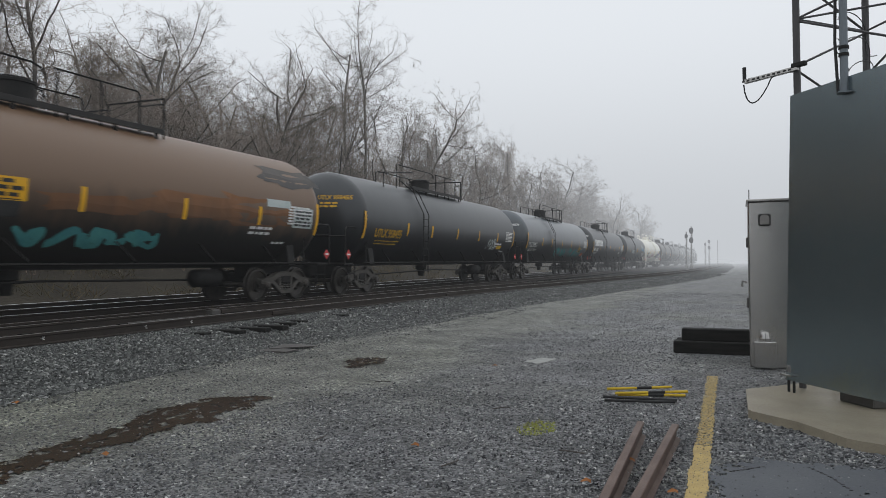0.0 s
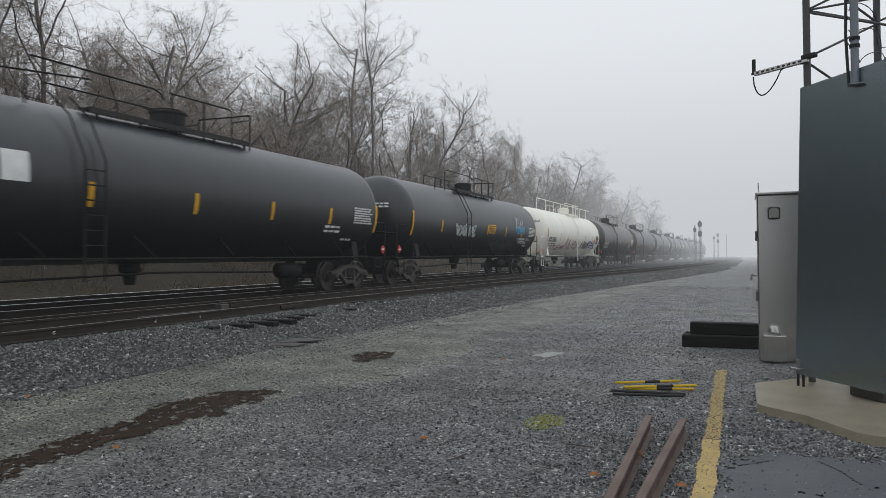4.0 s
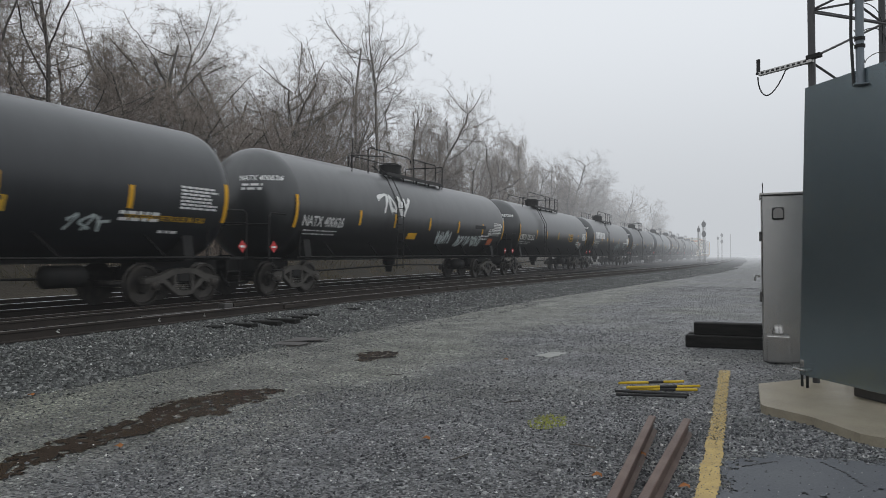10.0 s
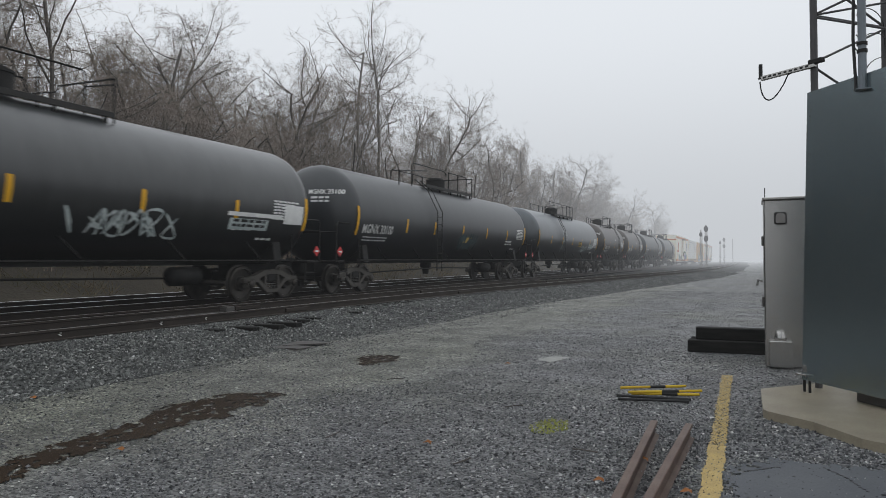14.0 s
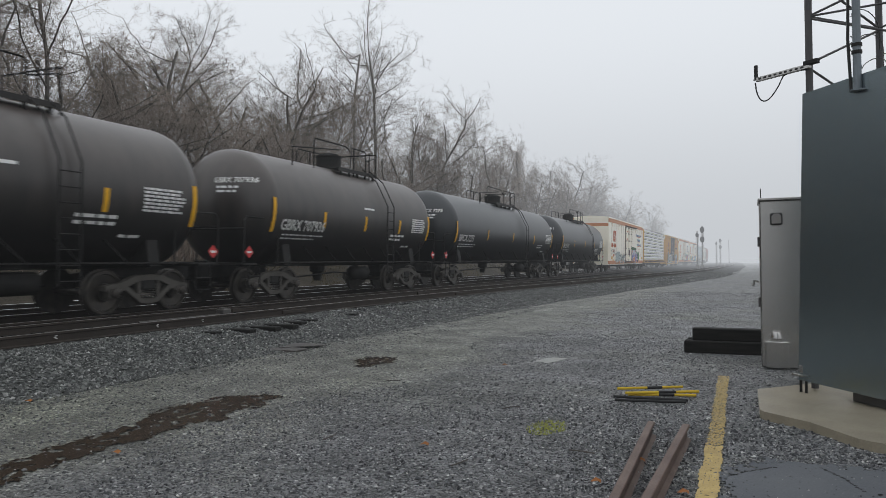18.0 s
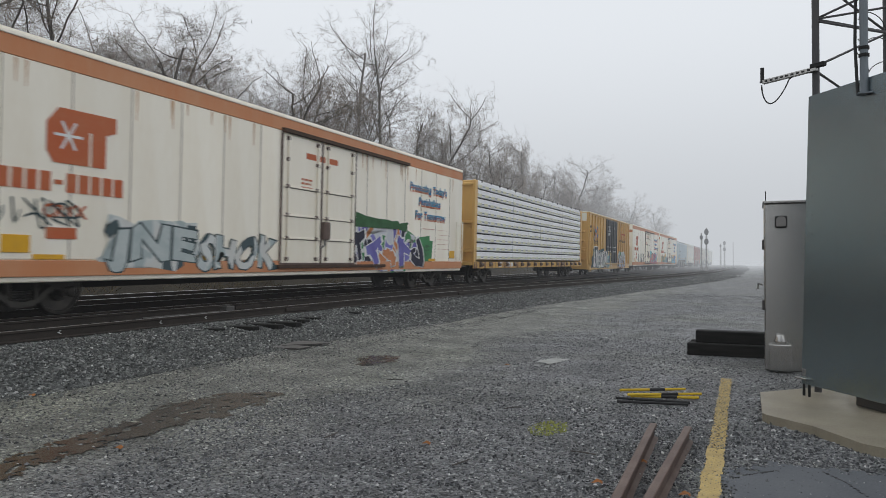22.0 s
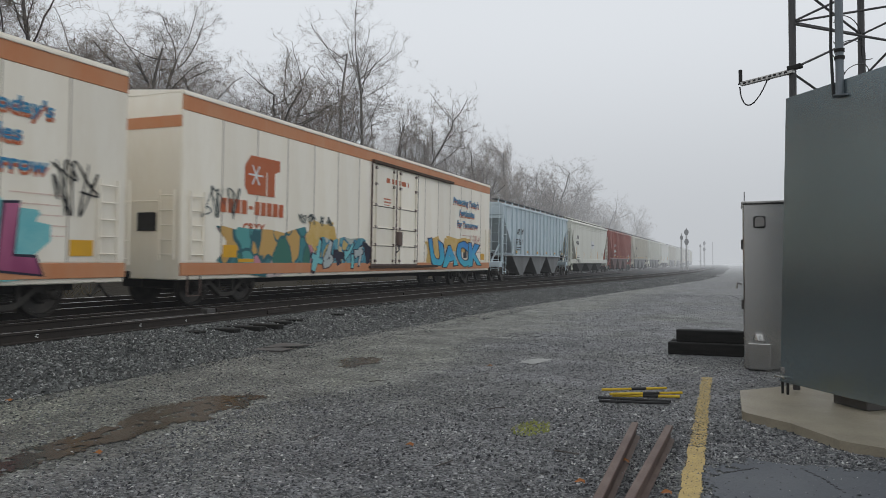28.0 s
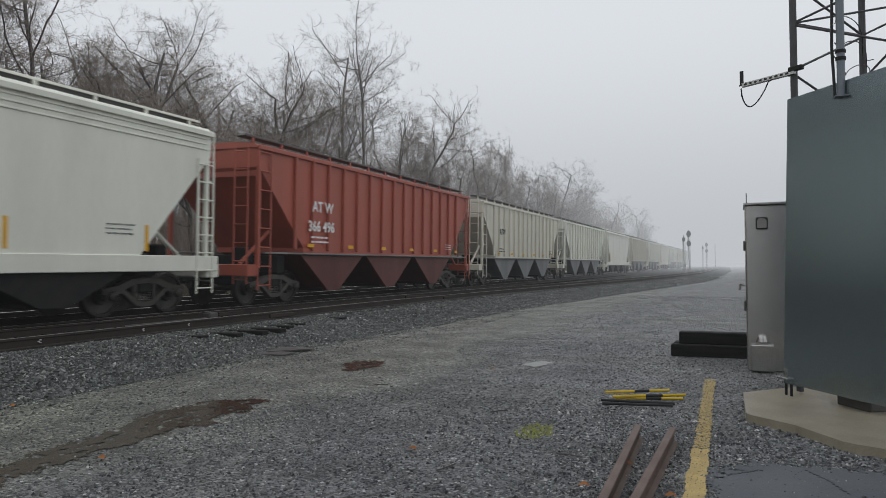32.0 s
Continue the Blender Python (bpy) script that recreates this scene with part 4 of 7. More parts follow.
signal(-6.95, 118, ((6.25, 1.0), (4.7, 1.0)), 6.9)
signal(-7.75, 118.5, ((5.4, 0.75),), 6.1)
signal(-6.9, 190, ((6.3, 1.0), (4.7, 1.0)), 6.9)
signal(-7.85, 190.5, ((5.6, 0.75),), 6.2)
tagged(finish("far_pole", tube(bmesh.new(), (-6.4, 250, -0.1), (-6.4, 250, 8.3), 0.12), STEEL_GREY), "thin grey pole far down the line", "pole")

rng = random.Random(5)
for pts in ([(-5.1, 2.6), (-5.25, 3.86), (-5.25, 4.41), (-5.6, 5.2), (-5.5, 5.95), (-5.15, 6.4), (-4.85, 6.45), (-4.75, 5.9), (-4.72, 5.2), (-4.82, 4.62), (-4.85, 4.0), (-4.72, 3.3), (-4.7, 2.6)],
            [(-5.5, 8.85), (-5.6, 9.3), (-5.3, 9.7), (-4.95, 9.25), (-5.05, 8.65)]):
    puddle(pts, 0.008)
scrap = empty("steel_scrap", None, "bent grey steel plates lying on the ballast foot", "scrap plate")
part("plate", prism(bmesh.new(), [(-7.45, 9.75), (-7.6, 10.4), (-6.95, 10.45), (-6.9, 10.3)], "z", ground_z(-7.2, 10.1) + 0.03, ground_z(-7.2, 10.1) + 0.045), STEEL_GREY, scrap)
part("plate", prism(bmesh.new(), [(-7.55, 9.5), (-7.6, 9.95), (-6.95, 9.9), (-6.95, 9.55)], "z", ground_z(-7.2, 9.7) + 0.01, ground_z(-7.2, 9.7) + 0.03), STEEL_GREY, scrap)
yard = tagged(flecked("asphalt_patch", [(-0.15, 3.0), (-0.16, 5.3), (0.1, 5.75), (0.45, 5.65), (0.95, 5.8), (1.7, 5.2), (1.7, 3.0)], 0.012, ASPHALT, 0.014, 1.0, 0.62, (9, 8)), "smooth wet asphalt patch", "asphalt", kind="structure")
for x, y, c in ((-7.14, 5.0, 1), (-4.55, 3.9, 0), (-0.95, 4.6, 1), (-2.4, 5.0, 0), (-0.62, 4.1, 1), (-0.4, 4.6, 0), (-3.2, 9.3, 1), (-0.75, 5.2, 0)):
    z = ground_z(x, y) + 0.03
    bm = bmesh.new()
    v = [bm.verts.new((x + 0.038 * math.cos(k) * (1.2 if k % 2 else 0.8), y + 0.038 * math.sin(k), z + 0.012 * ((k * 7) % 3))) for k in range(6)]
    bm.faces.new(v)
    tagged(finish("fallen_leaf", bm, LEAF), "curled orange-brown fallen leaf on the gravel", "leaf", "fallen leaves")

moss = []
for i in range(260):
    a, k = rng.uniform(0, 6.28), rng.random() ** 0.6
    x, y = -1.67 + 0.17 * k * math.cos(a), 6.0 + 0.28 * k * math.sin(a)
    p = Vector((x, y, ground_z(x, y)))
    moss.append((tuple(p), tuple(p + Vector((rng.gauss(0, 0.012), rng.gauss(0, 0.012), rng.uniform(0.008, 0.025)))), 0.006, 0.002))
tagged(branch_mesh("moss_tuft", moss, MOSS, None), "low yellow-green tuft of moss on the gravel", "moss", kind="stuff")
pale = [(-3.0, 9.98), (-2.84, 10.5), (-2.58, 10.45), (-2.7, 9.85)]
bm = bmesh.new()
f = bm.faces.new([bm.verts.new((x, y, ground_z(x, y) + 0.012)) for x, y in ragged(pale, rng, 8, 0.035)])
tagged(finish("cement_spill", bm, CEMENT), "pale dried cement spill on the gravel", "cement spill")
for x0, y0, a in ((-2.3, 6.6, 0.4), (-3.3, 4.9, 1.2), (-1.3, 5.3, -0.5), (-4.2, 7.6, 0.2), (-2.0, 4.6, 0.9)):
    z = ground_z(x0, y0) + 0.02
    tagged(finish("twig", pipe(bmesh.new(), [(x0, y0, z), (x0 + 0.1 * math.cos(a), y0 + 0.1 * math.sin(a), z + 0.015), (x0 + 0.2 * math.cos(a + 0.4), y0 + 0.2 * math.sin(a + 0.4), z)], 0.006, 5), BARK), "small dark twig lying on the gravel", "twig", "twigs on the gravel")

LETTER_WHITE_DAB = surface("white_dab", (0.7, 0.7, 0.68), (0.5, 0.5, 0.48), 0.7)
for y in (7.5, 9.55, 10.7, 12.85, 15.4):
    bm = bmesh.new()
    for k in range(3):
        box(bm, -10.075, y + (0.012, -0.01, 0.012)[k], RAIL - 0.135 + 0.02 * (1 - k), 0.03, 0.032, 0.010)
    part("paint_mark", bm, LETTER_WHITE_DAB, siding, "small white paint mark on the web")
for pts in [[(-0.07, 5.29), (0.05, 5.41), (0.15, 5.51)], [(0.44, 5.6), (0.56, 5.39), (0.65, 5.11)]]:
    bm = bmesh.new()
    for a, b in zip(pts, pts[1:]):
        for i in range(8):
            k = i / 8
            box(bm, a[0] + (b[0] - a[0]) * k + 0.006 * math.sin(i * 2.1), a[1] + (b[1] - a[1]) * k + 0.006 * math.sin(i * 3.3), 0.0125, 0.022, 0.012, 0.004)
    tagged(finish("crack", bm, BLACK), "dark crack in the asphalt", "crack", "cracks in the asphalt")


# ---- the train ----
def paint(name, base, dirt, rough=0.42, spots=None, spot_at=0.62, amount=0.55, streak=0.25, shine=0.4, vary=0.0):
    return surface(name, base, dirt, rough, 0.0, 0.9, 14, amount, 0.06, 0.006, (1.6, 1.6, streak), spots, spot_at, wet=0.12, shine=shine, vary=vary)


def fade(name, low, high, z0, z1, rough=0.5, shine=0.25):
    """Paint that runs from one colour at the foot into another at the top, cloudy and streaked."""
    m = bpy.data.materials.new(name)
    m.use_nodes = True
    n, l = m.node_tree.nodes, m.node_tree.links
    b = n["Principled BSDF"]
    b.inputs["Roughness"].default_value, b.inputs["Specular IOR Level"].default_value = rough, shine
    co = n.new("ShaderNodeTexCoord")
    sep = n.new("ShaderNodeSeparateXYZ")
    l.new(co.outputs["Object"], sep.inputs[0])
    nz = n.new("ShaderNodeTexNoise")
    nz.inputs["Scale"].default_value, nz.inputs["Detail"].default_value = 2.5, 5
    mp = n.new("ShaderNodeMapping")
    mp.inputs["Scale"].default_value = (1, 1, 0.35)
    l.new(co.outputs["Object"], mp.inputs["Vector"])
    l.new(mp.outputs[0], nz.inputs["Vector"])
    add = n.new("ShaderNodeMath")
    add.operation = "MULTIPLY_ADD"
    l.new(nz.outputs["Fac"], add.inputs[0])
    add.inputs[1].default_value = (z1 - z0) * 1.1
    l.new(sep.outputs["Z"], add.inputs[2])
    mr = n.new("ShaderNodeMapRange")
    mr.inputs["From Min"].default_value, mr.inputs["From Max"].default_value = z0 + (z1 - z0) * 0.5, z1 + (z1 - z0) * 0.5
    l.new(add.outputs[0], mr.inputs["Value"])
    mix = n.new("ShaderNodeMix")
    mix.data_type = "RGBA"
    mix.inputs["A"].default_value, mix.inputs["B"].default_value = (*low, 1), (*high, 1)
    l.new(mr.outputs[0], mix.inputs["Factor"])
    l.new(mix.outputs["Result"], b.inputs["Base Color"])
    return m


# settled dust, with the sky's sheen on the tops painted in as paler colour
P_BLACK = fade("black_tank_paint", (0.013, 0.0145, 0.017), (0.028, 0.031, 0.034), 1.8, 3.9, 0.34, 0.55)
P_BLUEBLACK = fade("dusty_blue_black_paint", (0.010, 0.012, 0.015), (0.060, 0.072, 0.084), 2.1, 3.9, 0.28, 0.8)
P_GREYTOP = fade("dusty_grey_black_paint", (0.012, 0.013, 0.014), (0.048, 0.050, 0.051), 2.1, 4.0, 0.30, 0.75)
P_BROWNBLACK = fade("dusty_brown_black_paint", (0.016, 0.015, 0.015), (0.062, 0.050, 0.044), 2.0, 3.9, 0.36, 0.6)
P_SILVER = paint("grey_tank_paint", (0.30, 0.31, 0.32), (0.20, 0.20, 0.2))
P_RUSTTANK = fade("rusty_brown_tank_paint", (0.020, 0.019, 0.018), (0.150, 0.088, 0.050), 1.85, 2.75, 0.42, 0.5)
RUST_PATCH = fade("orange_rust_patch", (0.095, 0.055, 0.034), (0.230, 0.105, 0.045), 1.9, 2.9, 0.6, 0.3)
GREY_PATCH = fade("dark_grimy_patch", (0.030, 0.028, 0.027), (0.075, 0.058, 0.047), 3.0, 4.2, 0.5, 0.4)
P_WHITE = paint("cream_white_paint", (0.90, 0.88, 0.80), (0.78, 0.74, 0.63), 0.4, (0.34, 0.22, 0.13), 0.73)
P_REEFER = paint("reefer_white_paint", (0.93, 0.875, 0.755), (0.80, 0.71, 0.55), 0.35, (0.45, 0.29, 0.18), 0.74, shine=0.9, vary=0.08)
P_ORANGE = paint("faded_orange_paint", (0.55, 0.20, 0.075), (0.58, 0.33, 0.19), 0.55)
P_YELLOW = paint("boxcar_yellow_paint", (0.66, 0.40, 0.115), (0.50, 0.31, 0.12), 0.42, (0.20, 0.10, 0.05), 0.70, shine=0.6)
P_DECK = paint("rusty_yellow_deck_paint", (0.60, 0.36, 0.09), (0.42, 0.24, 0.08), 0.5, (0.16, 0.075, 0.04), 0.52)
P_PALEBLUE = paint("pale_blue_paint", (0.60, 0.70, 0.75), (0.46, 0.53, 0.57), 0.5, shine=0.5)
P_HOPPER = paint("pale_grey_paint", (0.76, 0.76, 0.67), (0.58, 0.57, 0.49), 0.5, shine=0.5)
P_BEIGE = paint("beige_paint", (0.68, 0.65, 0.55), (0.5, 0.47, 0.39), 0.5, shine=0.5)
# shade under the hopper bodies, put into darker paint for bays and ribbed sills
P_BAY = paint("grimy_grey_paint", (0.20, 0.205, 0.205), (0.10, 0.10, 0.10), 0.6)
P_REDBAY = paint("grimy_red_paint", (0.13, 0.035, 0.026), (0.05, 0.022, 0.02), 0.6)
P_RED = paint("oxide_red_paint", (0.40, 0.095, 0.06), (0.28, 0.09, 0.065), 0.5)
P_DOOR = paint("black_door_paint", (0.014, 0.016, 0.020), (0.04, 0.04, 0.042), 0.5)
REFLECT = surface("yellow_reflector", (0.75, 0.40, 0.02), (0.6, 0.33, 0.04), 0.4, 0, 4, 50, 0.6)
LETTER_WHITE = surface("white_lettering", (0.80, 0.80, 0.78), (0.58, 0.58, 0.57), 0.6, 0, 5, 60, 0.7)
LETTER_YELLOW = surface("yellow_lettering", (0.70, 0.42, 0.03), (0.5, 0.3, 0.05), 0.6, 0, 5, 60, 0.7)
LETTER_BLACK = surface("black_lettering", (0.03, 0.03, 0.03), (0.07, 0.07, 0.07), 0.6)
LETTER_RED = surface("red_lettering", (0.50, 0.11, 0.04), (0.45, 0.2, 0.1), 0.6)
LETTER_BLUE = surface("blue_lettering", (0.03, 0.20, 0.40), (0.08, 0.34, 0.42), 0.6)
PLACARD = surface("red_placard", (0.55, 0.05, 0.05), (0.4, 0.06, 0.06), 0.5)
LUMBER = surface("white_lumber_wrap", (0.90, 0.90, 0.91), (0.74, 0.74, 0.77), 0.28, 0, 2.2, 9, 0.7, 0.4, 0.05, (1, 0.8, 1.8), shine=0.7)
BASKET = surface("dark_grating", (0.03, 0.03, 0.03), (0.06, 0.055, 0.05), 0.6, 0.3)

SHARED = {}
WHEELSETS = []     # (object, y in its truck): they roll in motions()
CARS = []          # (car, place along the line at the start)


def shared(key, name, make, material, parent, at=(0, 0, 0), label="", smooth=False, turn=0.0):
    """One more object on a mesh that is built once."""
    if key not in SHARED:
        ob = part(name, make(), material, parent, label, smooth)
        SHARED[key] = ob.data
    else:
        ob = new(name, SHARED[key])
        ob.parent = parent
        if label:
            tagged(ob, label)
    ob.location = at
    ob.rotation_euler = (0, 0, turn)
    return ob


def make_wheelset():
    bm = bmesh.new()
    tube(bm, (-1.0, 0, 0), (1.0, 0, 0), 0.075, 12)
    for s in (-1, 1):
        prof = [(0.655, 0.10), (0.66, 0.36), (0.655, 0.482), (0.685, 0.485), (0.70, 0.457), (0.79, 0.452), (0.80, 0.44), (0.80, 0.385), (0.765, 0.37), (0.745, 0.20), (0.82, 0.17), (0.82, 0.08)]
        lathe(bm, [(s * a, r) for a, r in prof], "x", 28)
        for k in range(3):
            a = k * 2.094
            tube(bm, (s * 0.98, 0.045 * math.cos(a), 0.045 * math.sin(a)), (s * 1.02, 0.045 * math.cos(a), 0.045 * math.sin(a)), 0.014, 6)
    return bm


def make_frame():
    """A cast side frame: a bowed top chord, two sloping struts, journal boxes and the spring nest between."""
    bm = bmesh.new()
    for s in (-1, 1):
        prism(bm, [(s * 1.10, 0.50), (s * 1.10, 0.60), (s * 0.72, 0.66), (s * 0.34, 0.80), (0, 0.82), (0, 0.70), (s * 0.30, 0.68), (s * 0.66, 0.52), (s * 0.72, 0.46)], "x", 0.90, 1.06)
        prism(bm, [(s * 0.72, 0.50), (s * 0.60, 0.50), (s * 0.22, 0.22), (0, 0.20), (0, 0.30), (s * 0.20, 0.32), (s * 0.56, 0.60), (s * 0.70, 0.58)], "x", 0.91, 1.05)
        prism(bm, [(s * 0.30, 0.28), (s * 0.30, 0.72), (s * 0.22, 0.72), (s * 0.22, 0.28)], "x", 0.92, 1.04)
        prism(bm, [(s * 1.02, 0.36), (s * 1.02, 0.56), (s * 0.76, 0.56), (s * 0.76, 0.36)], "x", 0.91, 1.08)
    return bm


def make_springs():
    bm = bmesh.new()
    for y in (-0.13, 0, 0.13):
        for i in range(6):
            lathe(bm, [(0.32 + i * 0.05, 0.045), (0.335 + i * 0.05, 0.058), (0.35 + i * 0.05, 0.045)], "z", 8, (0.98, y, 0))
    return bm


def truck(car, y):
    t = shared("bolster", "truck", lambda: box(bmesh.new(), 0, 0, 0.62, 2.1, 0.38, 0.26, 0.03), STEEL_DARK, car, (0, y, 0.10), "dirty steel truck with cast side frames")
    for s in (-1, 1):
        f = shared("side_frame%d" % s, "side_frame", lambda: make_frame() if s > 0 else flipped(make_frame()), TRUCK_STEEL, t)
        if s > 0:
            tagged(shared("springs", "spring_nest", make_springs, STEEL_GREY, t), kind="stuff")
        for d in (-0.89, 0.89):
            shared("bearing", "bearing_cap", lambda: lathe(bmesh.new(), [(-0.12, 0.10), (0.1, 0.11), (0.13, 0.08), (0.14, 0.03)], "x", 14), WHEEL, t, (s * 1.02, d, 0.457), turn=0 if s > 0 else math.pi)
    for d in (-0.89, 0.89):
        w = shared("wheelset", "wheelset", make_wheelset, WHEEL, t, (0, d, 0.457), smooth=False)
        WHEELSETS.append((w, d))
    return t


def flipped(bm):
    bmesh.ops.transform(bm, matrix=Matrix.Diagonal((-1, 1, 1, 1)), verts=bm.verts)
    bmesh.ops.reverse_faces(bm, faces=bm.faces)
    return bm


def couplers(car, half):
    for s in (-1, 1):
        shared("coupler", "coupler", lambda: box(box(bmesh.new(), 0, -0.35, 0, 0.14, 0.7, 0.16, 0.02), 0, 0.05, 0, 0.26, 0.28, 0.28, 0.05), STEEL_DARK, car, (0, s * half, 0.85), turn=0 if s > 0 else math.pi)
        shared("brake_hose", "brake_hose", lambda: pipe(bmesh.new(), [(0.25, -0.2, 0.8), (0.27, 0.0, 0.55), (0.2, 0.2, 0.38), (0.1, 0.35, 0.42)], 0.025), BLACK, car, (0, s * half, 0), turn=0 if s > 0 else math.pi)


def new_car(kind, label, rear, length):
    """A car's empty; its own y runs along the line, +x faces the lane. rear: place of its far end at the start."""
    centre = rear - (length - 1.0) / 2
    car = empty(kind, pose(TRACK, centre, BODY, 0, CANT, 0), label, kind.replace("_", " "), "cars of the freight train")
    CARS.append((car, centre))
    return car


def writing(name, text, size, material, parent, place, label="", wide=1.0, lean=0.0):
    """Letters on the side that faces the lane; place is (x, y, z) of the left end of the line as one reads it."""
    c = bpy.data.curves.new(name, "FONT")
    c.body, c.size, c.extrude, c.shear = text, size, 0.002, lean
    c.offset = size * 0.026
    c.resolution_u = 2
    c.materials.append(material)
    ob = new(name, c)
    ob.parent = parent
    ob.matrix_basis = Matrix.Translation(place) @ Matrix.Rotation(radians(90), 4, "Z") @ Matrix.Rotation(radians(90), 4, "X") @ Matrix.Diagonal((wide, 1, 1, 1))
    if label:
        tagged(ob, label)
    return ob


def bars(bm, x, y, z, rows, width, height, gap, rng, fill=0.9):
    """Rows of small bars in place of lines too small to read."""
    for i in range(rows):
        yy = y
        while yy < y + width * rng.uniform(0.75, 1.0):
            w = min(rng.uniform(1.5, 4.5) * height, y + width - yy)
            if w > 0.01:
                box(bm, x, yy + w / 2, z - i * (height + gap), 0.006, w * fill, height)
            yy += w + height * 0.5
    return bm


def on_shell(r, cz, z):
    """How far out the side of a lying tank is at height z."""
    return math.sqrt(max(0.01, r * r - (z - cz) ** 2))


def shell_strip(bm, r, cz, y0, y1, a0, a1, lift=0.006, n=6):
    """A patch that lies on the lane side of a tank's shell; angles from the level, up positive, in degrees."""
    lo, hi = [], []
    for i in range(n + 1):
        a = radians(a0 + (a1 - a0) * i / n)
        x, z = (r + lift) * math.cos(a), cz + (r + lift) * math.sin(a)
        lo.append(bm.verts.new((x, y0, z)))
        hi.append(bm.verts.new((x, y1, z)))
    for i in range(n):
        bm.faces.new((lo[i], hi[i], hi[i + 1], lo[i + 1]))
    return bm


def bent_to_shell(ob, r, cz, lift=0.008):
    """Turns flat lettering into a mesh and lays it round the shell."""
    me = bpy.data.meshes.new_from_object(ob)
    m = ob.matrix_basis.copy()
    for v in me.vertices:
        p = m @ v.co
        a = (p.z - cz) / r
        v.co = ((r + lift) * math.cos(a), p.y, cz + (r + lift) * math.sin(a))
    done = new(ob.name.split(".")[0], me)
    done.parent = ob.parent
    if ob.get("label"):
        done["label"] = ob["label"]
    c = ob.data
    bpy.data.objects.remove(ob)
    bpy.data.curves.remove(c)
    return done


def tank_shell(half, r, cz, sides=48):
    prof = [(-half, 0.02)]
    head = r * 0.52
    for i in range(1, 9):
        a = i / 8 * math.pi / 2
        prof.append((-half + head * (1 - math.cos(a)), r * math.sin(a)))
    prof += [(-half + head + 0.04, r), (-half + head + 0.12, r)]
    prof += [(-a, b) for a, b in reversed(prof)]
    return lathe(bmesh.new(), prof, "y", sides, (0, 0, cz))


def tank_car(label, rear, length, paint_mat, mark="", mark_mat=None, r=1.58, stripes=7, trim=None, seed=0, white=False, ladder_at=None, platform=(-2.2, 2.6), mark_wide=0.84, mark_at=1.05):
    rng = random.Random(100 + seed)
    car = new_car("tank_car", label, rear + 0.75, length)
    trim = trim or STEEL_DARK
    mark_mat = mark_mat or LETTER_WHITE
    half, cz = (length - 1.45) / 2, 1.02 + r
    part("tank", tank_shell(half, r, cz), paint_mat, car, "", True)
    for s in (-1, 1):
        truck(car, s * (half - 1.45))
        # stub sill, shear plate and end platform
        part("stub_sill", box(bmesh.new(), 0, s * (half - 0.6), 0.92, 0.5, 3.0, 0.36, 0.02), trim, car)
        part("end_platform", box(bmesh.new(), 0, s * (half - 0.05), 1.12, 2.7, 0.55, 0.06, 0.01), trim, car)
        sd = part("saddle", prism(bmesh.new(), [(-1.35, 1.1), (1.35, 1.1), (1.25, 1.7), (0.8, 1.25), (-0.8, 1.25), (-1.25, 1.7)], "y", s * (half - 1.75), s * (half - 1.45)), trim, car)
        for x in (1.38, -1.38):
            y0, y1 = s * (half - 1.1), s * (half + 0.22)
            part("side_handrail", pipe(bmesh.new(), [(x, y0, 1.12), (x, y0, 2.28), (x, y1 - s * 0.1, 2.3), (x, y1, 2.2), (x, y1, 1.12)], 0.024, 8), trim, car)
        part("end_handrail", pipe(bmesh.new(), [(-1.38, s * (half + 0.22), 2.0), (1.38, s * (half + 0.22), 2.0)], 0.024, 8), trim, car)
        for x in (1.36, -1.36):
            st = bmesh.new()
            y = s * (half - 0.2)
            pipe(st, [(x, y - 0.22, 1.1), (x, y - 0.22, 0.55), (x, y + 0.22, 0.55), (x, y + 0.22, 1.1)], 0.02, 6)
            pipe(st, [(x, y - 0.22, 0.82), (x, y + 0.22, 0.82)], 0.02, 6)
            part("sill_step", st, trim, car)
        pl = part("placard", prism(bmesh.new(), [(s * (half + 0.05) + 0.13 * u, 1.42 + 0.13 * v) for u, v in ((0, -1.2), (1.2, 0), (0, 1.2), (-1.2, 0))], "x", 1.40, 1.41), PLACARD, car, "red and white diamond placard")
        part("placard_band", boxed(1.413, s * (half + 0.05), 1.42, 0.006, 0.16, 0.05), LETTER_WHITE, pl)
    couplers(car, length / 2)
    # low running rail with slanted stays
    for x in (1.36, -1.36):
        part("running_rail", tube(bmesh.new(), (x, -half + 1.0, 1.16), (x, half - 1.0, 1.16), 0.022, 6), trim, car)
    n = 6
    for i in range(n):
        y = -half + 2.6 + i * (2 * half - 5.2) / (n - 1)
        part("stay", tube(bmesh.new(), (1.36, y + 0.3, 1.16), (on_shell(r, cz, 1.62), y - 0.15, 1.62), 0.02, 6), trim, car)
    # underframe gear
    part("brake_reservoir", lathe(bmesh.new(), [(half - 4.6, 0.05), (half - 4.5, 0.22), (half - 3.7, 0.22), (half - 3.6, 0.05)], "y", 16, (0.55, 0, 0.78)), STEEL_DARK, car, smooth=True)
    part("bottom_outlet", lathe(bmesh.new(), [(0.55, 0.12), (0.8, 0.16), (0.85, 0.24), (1.1, 0.24)], "z", 14, (0, -0.4, 0)), STEEL_DARK, car)
    part("brake_rod", pipe(bmesh.new(), [(0.35, -half + 3.2, 0.7), (0.4, 0, 0.82), (0.4, half - 3.4, 0.72)], 0.025), STEEL_DARK, car)
    # top platform, hatch housing and railing
    top = cz + r
    p0, p1 = platform
